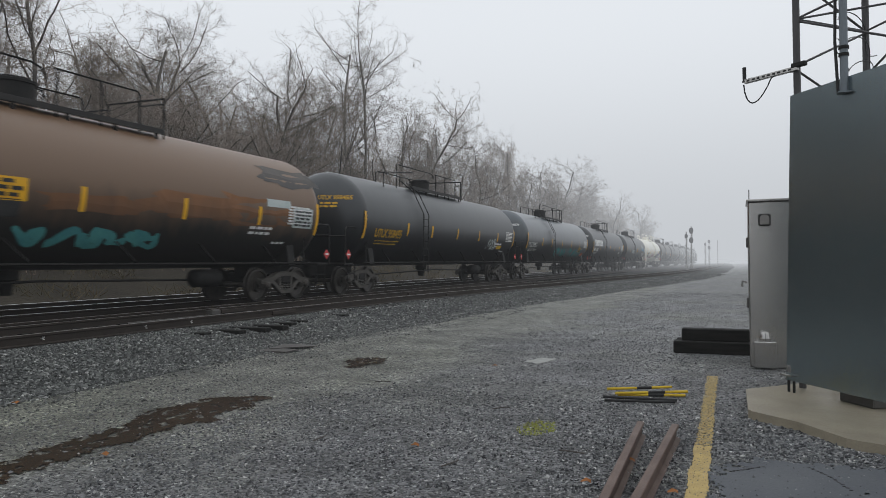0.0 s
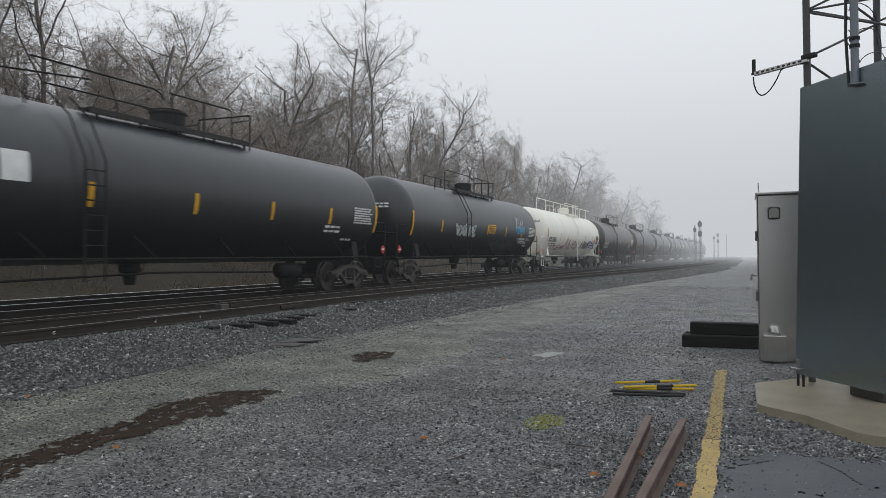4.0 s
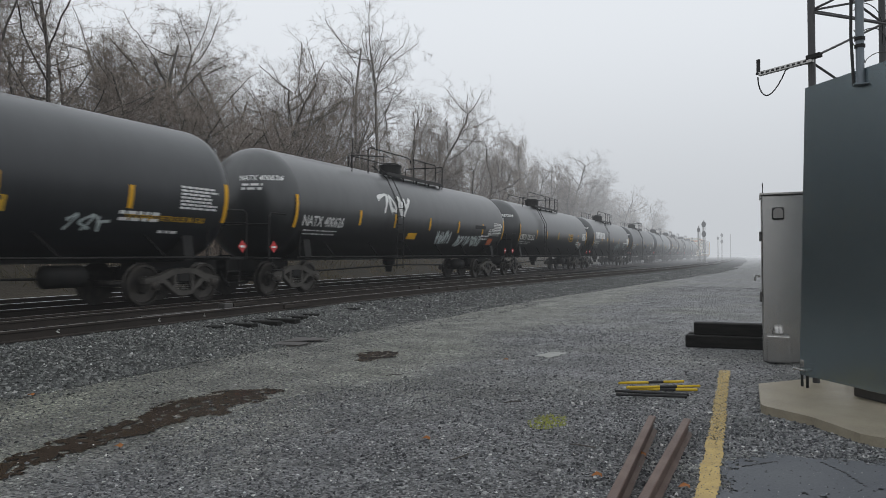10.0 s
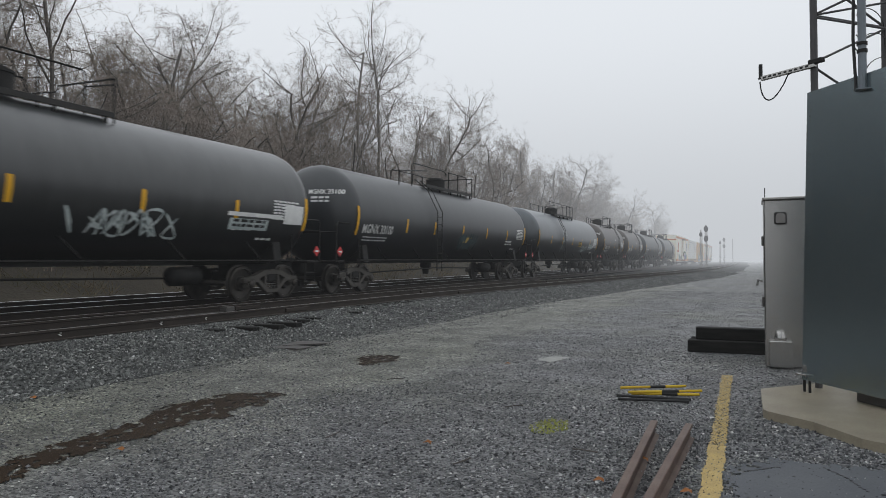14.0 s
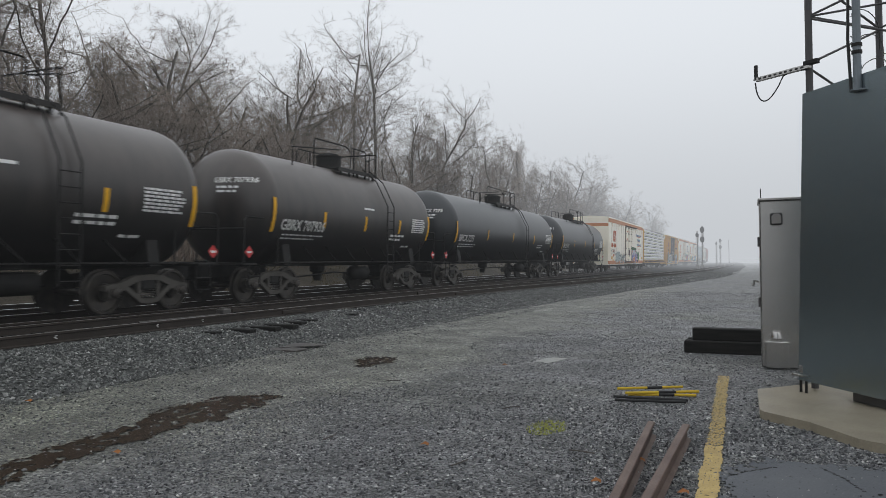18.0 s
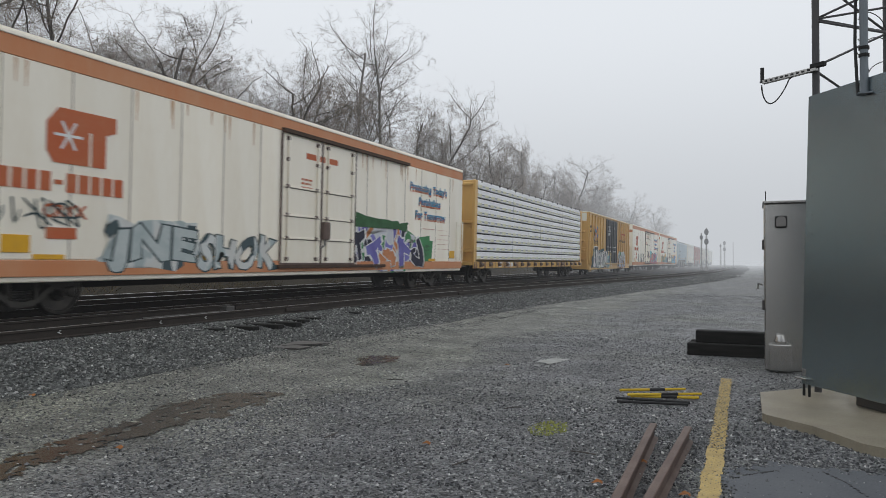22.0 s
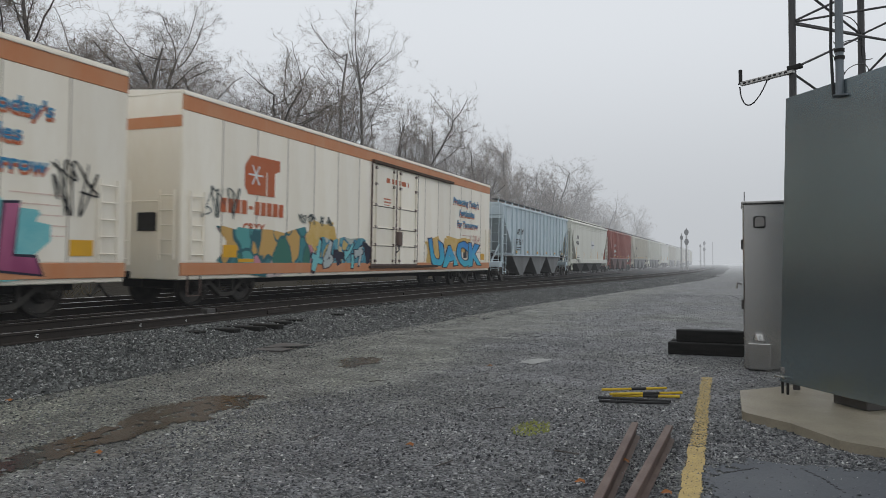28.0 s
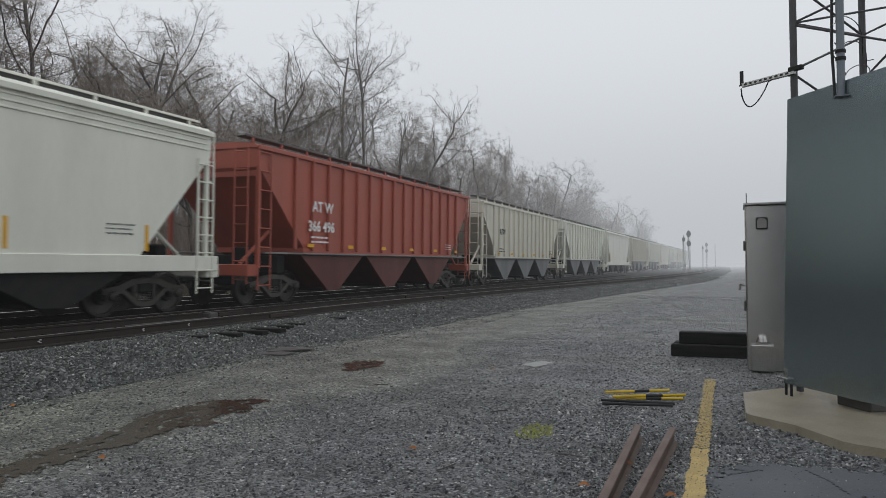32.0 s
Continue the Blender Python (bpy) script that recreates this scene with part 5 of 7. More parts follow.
    for x in (0.72, -0.72):
        walk_bm = bmesh.new()
        box(walk_bm, x, (p0 + p1) / 2, top - 0.05, 0.34, p1 - p0, 0.03, 0.005)
        box(walk_bm, x + math.copysign(0.17, x), (p0 + p1) / 2, top - 0.08, 0.02, p1 - p0, 0.11, 0.003)
        walk_ob = part("walkway", walk_bm, BASKET if not white else trim, car, "narrow steel grating walkway")
        for k in range(5):
            shared("bracket%d" % white, "bracket", lambda: boxed(0, 0, 0, 0.05, 0.07, 0.26, 0.008), trim, walk_ob, (x + math.copysign(0.13, x), p0 + 0.2 + k * (p1 - p0 - 0.4) / 4, top - 0.19))
    hx = (p0 + p1) / 2 + rng.uniform(-0.7, 0.5)
    hatch = part("manway_housing", lathe(bmesh.new(), [(top - 0.12, 0.41), (top + 0.38, 0.41), (top + 0.39, 0.44), (top + 0.44, 0.44), (top + 0.45, 0.40), (top + 0.41, 0.36), (top + 0.41, 0.1)], "z", 24, (0, hx, 0)), paint_mat if white else STEEL_DARK, car, "round steel hatch housing")
    part("hatch_lid", lathe(bmesh.new(), [(top + 0.43, 0.34), (top + 0.50, 0.33), (top + 0.53, 0.2), (top + 0.54, 0.05)], "z", 16, (0, hx, 0)), STEEL_DARK if not white else trim, hatch)
    rx = 0.86
    mid = (p0 + p1) / 2
    for x in (rx, -rx):
        # separate hoops of bent pipe, as the walkway's railing
        a = p0 - 1.3 if x > 0 else p0 + 0.2
        b = mid - 0.5 if x > 0 else mid + 0.8
        part("railing", pipe(bmesh.new(), [(x, a, top - 0.22), (x, a, top + 0.60), (x, a + 0.1, top + 0.67), (x, b - 0.25, top + 0.67), (x, b - 0.06, top + 0.60), (x, b, top + 0.50)], 0.021, 6), trim, car)
        part("railing", pipe(bmesh.new(), [(x, mid - 0.3, top + 0.67), (x, p1 - 0.75, top + 0.67), (x, p1 - 0.68, top + 0.60), (x, p1 - 0.68, top - 0.2)], 0.021, 6), trim, car)
        part("railing", pipe(bmesh.new(), [(x, p1 - 0.66, top + 0.36), (x, p1, top + 0.55)], 0.018, 6), trim, car)
        for y in (mid - 0.25, mid + 0.75, p1):
            shared("post%d%s" % (white, round(r, 2)), "railing_post", lambda: tube(bmesh.new(), (0, 0, -0.24), (0, 0, 0.67), 0.021, 6), trim, car, (x, y, top))
    part("railing", tube(bmesh.new(), (-rx, p1, top + 0.67), (rx, p1, top + 0.67), 0.021, 6), trim, car)
    if white:
        for y in np.arange(-half + 0.9, half - 0.8, 2.0):
            part("railing_post", tube(bmesh.new(), (0.75, y, top - 0.3), (0.75, y, top + 0.55), 0.022, 6), trim, car)
        part("top_handrail", tube(bmesh.new(), (0.75, -half + 0.9, top + 0.55), (0.75, half - 0.9, top + 0.55), 0.024, 6), trim, car)
    else:
        bm = bmesh.new()
        pipe(bm, [(0.9, p0 - 2.4, top - 0.28), (0.9, p0 - 2.4, top + 0.25), (0.9, p0, top + 0.5)], 0.02, 6)
        part("grab_rail", bm, trim, car)
    # ladder up the side
    ly = ladder_at if ladder_at is not None else p0 - 0.5
    lad = part("ladder", pipe(pipe(bmesh.new(), [(r + 0.12, ly - 0.22, 0.75), (r + 0.12, ly - 0.22, cz + 0.4), (r * 0.80, ly - 0.22, cz + r * 0.78), (0.7, ly - 0.22, top + 0.1)], 0.02, 6),
                              [(r + 0.12, ly + 0.22, 0.75), (r + 0.12, ly + 0.22, cz + 0.4), (r * 0.80, ly + 0.22, cz + r * 0.78), (0.7, ly + 0.22, top + 0.1)], 0.02, 6), trim, car)
    for i in range(8):
        shared("rung", "rung", lambda: tube(bmesh.new(), (0, -0.22, 0), (0, 0.22, 0), 0.014, 6), STEEL_DARK, lad, (r + 0.12, ly, 0.85 + i * 0.28))
    # shell bands at the mid seam, reflectors, lettering
    for y in (ly - 0.9, -half * 0.45, half * 0.5):
        part("seam_band", shell_strip(bmesh.new(), r, cz, y - 0.025, y + 0.025, -80, 85, 0.003, 18), paint_mat, car, smooth=True)
    for i in range(stripes):
        y = -half + 0.72 + (2 * half - 1.44) * i / (stripes - 1) + (0.5 if mark and i == 1 and stripes == 7 else 0)
        ends = i in (0, stripes - 1)
        part("reflector_stripe", shell_strip(bmesh.new(), r, cz, y - 0.06, y + 0.06, -24 if ends else -17, 9 if ends else 0), REFLECT, car)
    if mark:
        size = 0.41
        t = writing("lettering", mark, size, mark_mat, car, (r, -half + mark_at, cz - 0.58), wide=mark_wide)
        bent_to_shell(t, r, cz)
        bm = bmesh.new()
        bars(bm, 0, -half + mark_at + 0.15, cz - 0.72, 2, 1.9, 0.04, 0.07, rng, 0.75)
        for v in bm.verts:
            a = (v.co.z - cz) / r
            v.co.x, v.co.z = (r + 0.006 + v.co.x) * math.cos(a), cz + (r + 0.006) * math.sin(a)
        tagged(part("small_lettering", bm, mark_mat, car), kind="stuff")
    bm = bmesh.new()
    bars(bm, 0, half - 2.1, cz + 0.08, 7, 1.1, 0.045, 0.03, rng)
    bars(bm, 0, half - 3.6, cz - 0.55, 2, 1.0, 0.07, 0.07, rng)
    bars(bm, 0, half - 2.5, cz - 0.95, 1, 0.6, 0.07, 0.07, rng)
    for v in bm.verts:
        a = (v.co.z - cz) / r
        v.co.x, v.co.z = (r + 0.006 + v.co.x) * math.cos(a), cz + (r + 0.006) * math.sin(a)
    tagged(part("data_panel", bm, LETTER_WHITE if mark_mat is LETTER_YELLOW else mark_mat, car), kind="stuff")
    head = r * 0.52

    def on_head(u, v):
        k = min(0.98, math.hypot(u, v) / r)
        return (u, -half + head * (1 - math.sqrt(1 - k * k)) - 0.006, cz + v)

    bm = bmesh.new()
    bars(bm, 0, 0, 0, 2, 0.6, 0.06, 0.05, rng)
    for v in bm.verts:
        v.co = on_head(0.25 + v.co.y, 0.48 + v.co.z)
    tagged(part("head_lettering", bm, mark_mat, car), kind="stuff")
    if mark:
        ob = writing("head_mark", mark, 0.19, mark_mat, car, (0, 0, 0))
        me = bpy.data.meshes.new_from_object(ob)
        for v in me.vertices:
            v.co = on_head(0.15 + v.co.x, 0.6 + v.co.y)
        c = ob.data
        bpy.data.objects.remove(ob)
        bpy.data.curves.remove(c)
        new("head_mark", me).parent = car
    return car


def plate(car, r, y, z, w, h, material, label="", rows=0, text_mat=None):
    """A painted or stuck-on panel on the lane side of a shell, with rows of bars on it."""
    cz = 1.02 + r
    z = lowered(z)
    a0, a1 = math.degrees((z - h / 2 - cz) / r), math.degrees((z + h / 2 - cz) / r)
    p = part("plate", shell_strip(bmesh.new(), r, cz, y - w / 2, y + w / 2, a0, a1, 0.009), material, car, label)
    if rows:
        bm = bmesh.new()
        bars(bm, 0, y - w * 0.42, z + h * 0.32, rows, w * 0.84, h * 0.5 / rows, h * 0.35 / rows, random.Random(int(y * 10)))
        for v in bm.verts:
            a = (v.co.z - cz) / r
            v.co.x, v.co.z = (r + 0.013 + v.co.x) * math.cos(a), cz + (r + 0.013) * math.sin(a)
        tagged(part("plate_lettering", bm, text_mat or LETTER_BLACK, p), kind="stuff")
    return p


def shell_writing(car, r, text, size, material, y, z):
    return bent_to_shell(writing("lettering", text, size, material, car, (r, y, lowered(z))), r, 1.02 + r)


def lowered(z):
    return 1.02 + (z - 1.02) * 0.82


def scrawl(car, y0, y1, z0, z1, material, seed, width=0.05, loops=5, r=1.58, flat=None):
    """Sprayed handwriting that cannot be read: a few bent strokes for each letter, on a shell or on a flat side."""
    rng = random.Random(seed)
    if flat is None:
        z0, z1 = lowered(z0), lowered(z1)
    bm = bmesh.new()
    cz = 1.02 + r
    cell = (y1 - y0) / loops
    count = 0
    for letter in range(loops):
        a, b = y0 + cell * (letter - 0.15), y0 + cell * (letter + 1.1)
        for stroke in range(rng.choice((1, 2, 2))):
            knots = [Vector((rng.uniform(a, b), rng.uniform(z0, z1))) for _ in range(rng.choice((4, 5)))]
            knots[0].y, knots[1].y = (z0, z1) if rng.random() < 0.6 else (z1, z0)
            pts = []
            ext = [knots[0]] + knots + [knots[-1]]
            for i in range(1, len(ext) - 2):
                p, q, s, t = ext[i - 1:i + 3]
                for j in range(7):
                    u = j / 7
                    pts.append(0.5 * ((2 * q) + (s - p) * u + (2 * p - 5 * q + 4 * s - t) * u * u + (3 * q - p - 3 * s + t) * u ** 3))
            prev = None
            n = len(pts) - 1
            for i, p in enumerate(pts):
                d = pts[min(i + 1, n)] - pts[max(i - 1, 0)]
                d = d.normalized() if d.length > 1e-5 else Vector((1, 0))
                side = Vector((-d.y, d.x)) * width * (0.5 + 0.15 * math.sin(i * 0.9 + seed)) * (0.4 if i in (0, n) else 1)
                pair = []
                for q in (p + side, p - side):
                    lift = 0.011 + 0.0009 * (count % 7)
                    if flat is None:
                        g = (q.y - cz) / r
                        pair.append(bm.verts.new(((r + lift) * math.cos(g), q.x, cz + (r + lift) * math.sin(g))))
                    else:
                        pair.append(bm.verts.new((flat + lift, q.x, q.y)))
                if prev:
                    bm.faces.new((prev[0], prev[1], pair[1], pair[0]))
                prev = pair
            count += 1
    return tagged(part("scrawl", bm, material, car), kind="stuff")


def name_blocks(car, r, y, z, n, w, h, gap, material):
    """A company's name as plain blocks, one for each letter."""
    cz = 1.02 + r
    for i in range(n):
        a0, a1 = math.degrees((z - cz) / r), math.degrees((z + h - cz) / r)
        part("name_block", shell_strip(bmesh.new(), r, cz, y + i * (w + gap), y + i * (w + gap) + w, a0, a1, 0.009), material, car)


def side_ladder(car, x, y, z0, z1, material, rungs=8, width=0.42):
    lad = part("ladder", pipe(pipe(bmesh.new(), [(x, y - width / 2, z0), (x, y - width / 2, z1)], 0.022, 6), [(x, y + width / 2, z0), (x, y + width / 2, z1)], 0.022, 6), material, car)
    for i in range(rungs):
        z = z0 + 0.12 + (z1 - z0 - 0.24) * i / (rungs - 1)
        shared("rung_%s_%g" % (material.name, width), "rung", lambda: tube(bmesh.new(), (0, -width / 2, 0), (0, width / 2, 0), 0.016, 6), material, lad, (x, y, z))
    return lad


def end_ladder(car, x, y, z0, z1, material, rungs=8, width=0.42):
    lad = part("ladder", pipe(pipe(bmesh.new(), [(x - width / 2, y, z0), (x - width / 2, y, z1)], 0.022, 6), [(x + width / 2, y, z0), (x + width / 2, y, z1)], 0.022, 6), material, car)
    for i in range(rungs):
        z = z0 + 0.12 + (z1 - z0 - 0.24) * i / (rungs - 1)
        shared("crossrung_%s" % material.name, "rung", lambda: tube(bmesh.new(), (-width / 2, 0, 0), (width / 2, 0, 0), 0.016, 6), material, lad, (x, y, z))
    return lad


def blob(rng, y0, y1, z0, z1, n=40, rough=0.16):
    """An uneven cloud outline within a rectangle of the car's side."""
    cy, cz, hy, hz = (y0 + y1) / 2, (z0 + z1) / 2, (y1 - y0) / 2, (z1 - z0) / 2
    pts = []
    ph = [rng.uniform(0, 6.28) for _ in range(3)]
    for i in range(n):
        a = 2 * math.pi * i / n
        k = 1 + rough * (0.6 * math.sin(5 * a + ph[0]) + 0.5 * math.sin(9 * a + ph[1]) + 0.4 * math.sin(14 * a + ph[2])) - rough
        c, s = math.cos(a), math.sin(a)
        e = 0.5
        pts.append((cy + hy * k * math.copysign(abs(c) ** e, c), cz + hz * k * math.copysign(abs(s) ** e, s)))
    return pts


def graffiti(car, x, y0, y1, z0, z1, ground_mat, mats, seed, outline=None, letters=6, wrap=None):
    """Sprayed lettering that cannot be read: a cloud of colour with fat, broken letter shapes on it."""
    rng = random.Random(seed)

    def laid(name, polys, material, lift, parent):
        bm = bmesh.new()
        for poly in polys:
            vs = [bm.verts.new((x + lift, p[0], p[1])) for p in poly]
            f = bm.faces.new(vs)
            if f.normal.x < 0:
                f.normal_flip()
        bmesh.ops.triangulate(bm, faces=bm.faces[:])
        if wrap:
            bmesh.ops.subdivide_edges(bm, edges=bm.edges[:], cuts=1)
            r, cz = wrap
            for v in bm.verts:
                a = (v.co.z - cz) / r
                v.co.x, v.co.z = (r + lift) * math.cos(a), cz + (r + lift) * math.sin(a)
        return part(name, bm, material, parent)

    base = None
    if ground_mat:
        base = laid("graffiti", [blob(rng, y0, y1, z0, z1)], ground_mat, 0.005, car)
    if mats is None:
        return base
    w = (y1 - y0) / letters
    for i in range(letters):
        a, b = y0 + (i + 0.08) * w, y0 + (i + 0.95) * w
        lo, hi = z0 + (z1 - z0) * rng.uniform(0.06, 0.2), z1 - (z1 - z0) * rng.uniform(0.06, 0.25)
        strokes = []
        for k in range(3):
            p = (rng.uniform(a, b), rng.uniform(lo, (lo + hi) / 2))
            q = (rng.uniform(a, b), rng.uniform((lo + hi) / 2, hi))
            if k == 2:
                p, q = (a, rng.uniform(lo, hi)), (b, rng.uniform(lo, hi))
            t = w * rng.uniform(0.09, 0.17) if ground_mat else 0.035
            d = Vector((q[0] - p[0], q[1] - p[1])).normalized()
            nx, ny = -d.y * t, d.x * t
            mid = ((p[0] + q[0]) / 2 + rng.uniform(-0.3, 0.3) * t, (p[1] + q[1]) / 2)
            strokes.append([(p[0] + nx, p[1] + ny), (p[0] - nx, p[1] - ny), (mid[0] - nx * 1.5, mid[1] - ny * 1.5), (q[0] - nx * 0.6, q[1] - ny * 0.6), (q[0] + nx, q[1] + ny), (mid[0] + nx * 0.7, mid[1] + ny * 0.7)])
        if outline:
            fat = []
            for s in strokes:
                cy, cz = sum(p[0] for p in s) / 6, sum(p[1] for p in s) / 6
                fat.append([(cy + (p[0] - cy) * 1.22 + math.copysign(0.02, p[0] - cy), cz + (p[1] - cz) * 1.1 + math.copysign(0.02, p[1] - cz)) for p in s])
            laid("graffiti_outline", fat, outline, 0.008, base or car)
        laid("graffiti_letter", strokes, mats[i % len(mats)], 0.012, base or car)
    return base


def piece(car, x, text, y0, y1, z0, z1, fill, outline, seed, cloud=None, fat=0.05, edge=0.032, lean=0.0):
    """Fat sprayed letters with an outline, fitted into a rectangle of the car's side, over a cloud of colour."""
    rng = random.Random(seed)
    base = car
    if cloud:
        base = graffiti(car, x, y0 - 0.25, y1 + 0.25, z0 - 0.03, z1 + 0.22, cloud, None, seed)
    p1, p2, p3 = rng.uniform(0, 6), rng.uniform(0, 6), rng.uniform(0, 6)
    box_of = None
    for name, material, off, lift in (("graffiti_letters", fill, fat, 0.012), ("graffiti_outline", outline, fat + edge, 0.008)):
        c = bpy.data.curves.new(name, "FONT")
        c.body, c.size, c.offset, c.shear, c.resolution_u = text, 1.0, off, lean, 3
        c.space_character = 1.02
        tmp = new(name, c)
        me = bpy.data.meshes.new_from_object(tmp)
        bpy.data.objects.remove(tmp)
        bpy.data.curves.remove(c)
        co = np.zeros(len(me.vertices) * 3)
        me.vertices.foreach_get("co", co)
        co = co.reshape(-1, 3)
        if box_of is None:
            box_of = (co[:, 0].min(), co[:, 0].max(), co[:, 1].min(), co[:, 1].max())
        u = (co[:, 0] - box_of[0]) / (box_of[1] - box_of[0])
        v = (co[:, 1] - box_of[2]) / (box_of[3] - box_of[2])
        u = u + 0.022 * np.sin(v * 5 + p1) + 0.012 * np.sin(v * 11 + u * 17 + p2)
        v = v * (1 + 0.10 * np.sin(u * 9 + p3)) + 0.05 * np.sin(u * 15 + p1)
        out = np.stack([np.full(len(u), x + lift), y0 + u * (y1 - y0), z0 + v * (z1 - z0)], -1)
        me.vertices.foreach_set("co", out.ravel())
        me.materials.clear()
        me.materials.append(material)
        ob = new(name, me)
        ob.parent = base
    return base


def slogan(car, x, y, z, size, material, shadow):
    for i, (text, dy) in enumerate((("Protecting Today's", 0.0), ("Perishables", 0.72), ("For Tomorrow", 0.45))):
        writing("slogan", text, size, material, car, (x + 0.006, y + dy, z - i * size * 1.34), wide=1.15, lean=0.1)
        writing("slogan_shade", text, size, shadow, car, (x + 0.003, y + dy + 0.012, z - i * size * 1.34 - 0.075), wide=1.15, lean=0.1)


def reefer(label, rear, length, art, seed, rusty=False, tags=(), pieces=()):
    rng = random.Random(300 + seed)
    length = 21.9
    car = new_car("refrigerator_car", label, rear, length)
    half, w = 10.35, 1.55
    z0, z1 = 0.76, 4.92
    part("body", boxed(0, 0, (z0 + z1) / 2, 2 * w - 0.06, 2 * half, z1 - z0, 0.02), P_REEFER, car)
    part("roof", prism(bmesh.new(), [(-w, z1), (w, z1), (w, z1 + 0.04), (0, z1 + 0.16), (-w, z1 + 0.04)], "y", -half, half), P_REEFER, car)
    # side sheets, proud of the body, with joints between
    n = 16
    pw = 2 * half / n
    for s in (-1, 1):
        for i in range(n):
            shared("sheet%.3f" % pw, "side_panel", lambda: boxed(0, 0, 0, 0.03, pw - 0.02, 3.36, 0.006), P_REEFER, car, (s * (w - 0.02), -half + (i + 0.5) * pw, 2.84))
        for i in range(1, n):
            shared("seam", "seam", lambda: boxed(0, 0, 0, 0.012, 0.026, 3.36), GRIME, car, (s * (w - 0.008), -half + i * pw, 2.84))
        part("top_band", boxed(s * (w - 0.018), 0, 4.70, 0.034, 2 * half, 0.34, 0.004), P_ORANGE, car, "faded orange band along the eaves")
        part("side_sill", boxed(s * (w - 0.01), 0, 1.0, 0.05, 2 * half, 0.28, 0.006), P_ORANGE, car, "faded orange side sill")
    part("eaves_rail", boxed(w - 0.005, 0, z1 - 0.03, 0.05, 2 * half, 0.07, 0.01), P_REEFER, car)
    part("end_band", boxed(0, -half - 0.004, 4.28, 2 * w - 0.08, 0.012, 0.26), P_ORANGE, car)
    for s in (-1, 1):
        truck(car, s * (half - 2.1))
    couplers(car, length / 2)
    part("centre_sill", boxed(0, 0, 0.72, 0.6, 2 * half - 0.3, 0.3), STEEL_DARK, car)
    # plug door with rods, hinges and track
    d0, d1 = -1.8, 1.84
    for k in range(2):
        a, b = d0 + k * 1.82, d0 + (k + 1) * 1.82
        door = part("plug_door", boxed(w + 0.015, (a + b) / 2, 2.75, 0.05, 1.78, 3.4, 0.012), P_REEFER, car)
        for y in (a + 0.25, b - 0.25):
            part("lock_rod", tube(bmesh.new(), (w + 0.075, y, 1.1), (w + 0.075, y, 4.45), 0.024, 6), P_REEFER, door)
            for z in (1.2, 1.75, 2.35, 3.1, 3.8, 4.35):
                shared("rodclip", "rod_clip", lambda: boxed(0, 0, 0, 0.07, 0.11, 0.10, 0.01), RUST, door, (w + 0.06, y, z))
        for z in (1.75, 2.35, 3.1):
            part("door_bar", boxed(w + 0.05, (a + b) / 2, z, 0.03, 1.6, 0.05, 0.006), P_REEFER, door)
            part("rusty_joint", boxed(w + 0.043, (a + b) / 2, z - 0.035, 0.012, 1.6, 0.022), RUST, door)
        for y in (a + 0.02, b - 0.02):
            part("door_edge", boxed(w + 0.03, y, 2.75, 0.05, 0.035, 3.42, 0.006), RUST, door, "rust-stained door edge")
        part("door_edge", boxed(w + 0.03, (a + b) / 2, 1.07, 0.05, 1.76, 0.05, 0.006), RUST, door, "rust-stained door edge")
    part("door_track", boxed(w + 0.07, 1.75, 4.54, 0.11, 7.1, 0.10, 0.006), DARK_RUST, car, "dark rusty door track")
    part("door_track", boxed(w + 0.06, 0.9, 1.0, 0.09, 5.6, 0.09, 0.006), DARK_RUST, car, "dark rusty door track")
    part("gear_box", boxed(w + 0.09, d0 + 2.0, 2.0, 0.12, 0.32, 0.5, 0.03), RUST, car, "rusty lock gear case")
    bm = bmesh.new()
    bars(bm, w + 0.045, d0 + 1.0, 4.0, 1, 1.8, 0.16, 0.1, rng, 0.8)
    bars(bm, w + 0.045, d0 + 0.85, 3.35, 3, 0.5, 0.05, 0.06, rng)
    tagged(part("door_lettering", bm, LETTER_RED, car), kind="stuff")
    part("door_handle", pipe(bmesh.new(), [(w + 0.1, d0 + 1.9, 2.1), (w + 0.13, d0 + 1.9, 1.6), (w + 0.1, d0 + 1.75, 1.5)], 0.025), STEEL_GREY, car)
    # ladders and grab irons
    side_ladder(car, w + 0.05, -half + 0.45, 1.2, 2.75, P_REEFER, 5)
    side_ladder(car, w + 0.05, half - 0.45, 1.2, 2.75, P_REEFER, 5)
    end_ladder(car, 1.2, -half - 0.08, 1.2, 2.75, P_REEFER, 5)
    end_ladder(car, -1.2, -half - 0.08, 1.2, 2.75, P_REEFER, 5)
    part("end_rail", pipe(bmesh.new(), [(1.0, -half - 0.1, 2.5), (-1.0, -half - 0.1, 2.5)], 0.02), P_REEFER, car)
    part("radiator_grille", boxed(0.55, -half - 0.01, 2.05, 0.55, 0.03, 0.42, 0.005), BLACK, car)
    end_ladder(car, 1.35, half + 0.06, 1.1, 2.8, P_REEFER, 5)
    part("sill_step", pipe(bmesh.new(), [(w - 0.03, -half + 0.25, 0.85), (w - 0.03, -half + 0.25, 0.4), (w - 0.03, -half + 0.65, 0.4), (w - 0.03, -half + 0.65, 0.85)], 0.022), RUST, car)
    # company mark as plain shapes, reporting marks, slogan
    ly = -half + 2.1
    shape = [(0.14, 0.0), (0.0, 0.2), (0.0, 0.7), (0.22, 0.98), (1.42, 0.98), (1.42, 0.70), (1.2, 0.62), (1.2, 0.0), (0.9, 0.0), (0.9, 0.62), (0.84, 0.62), (0.84, 0.0)]
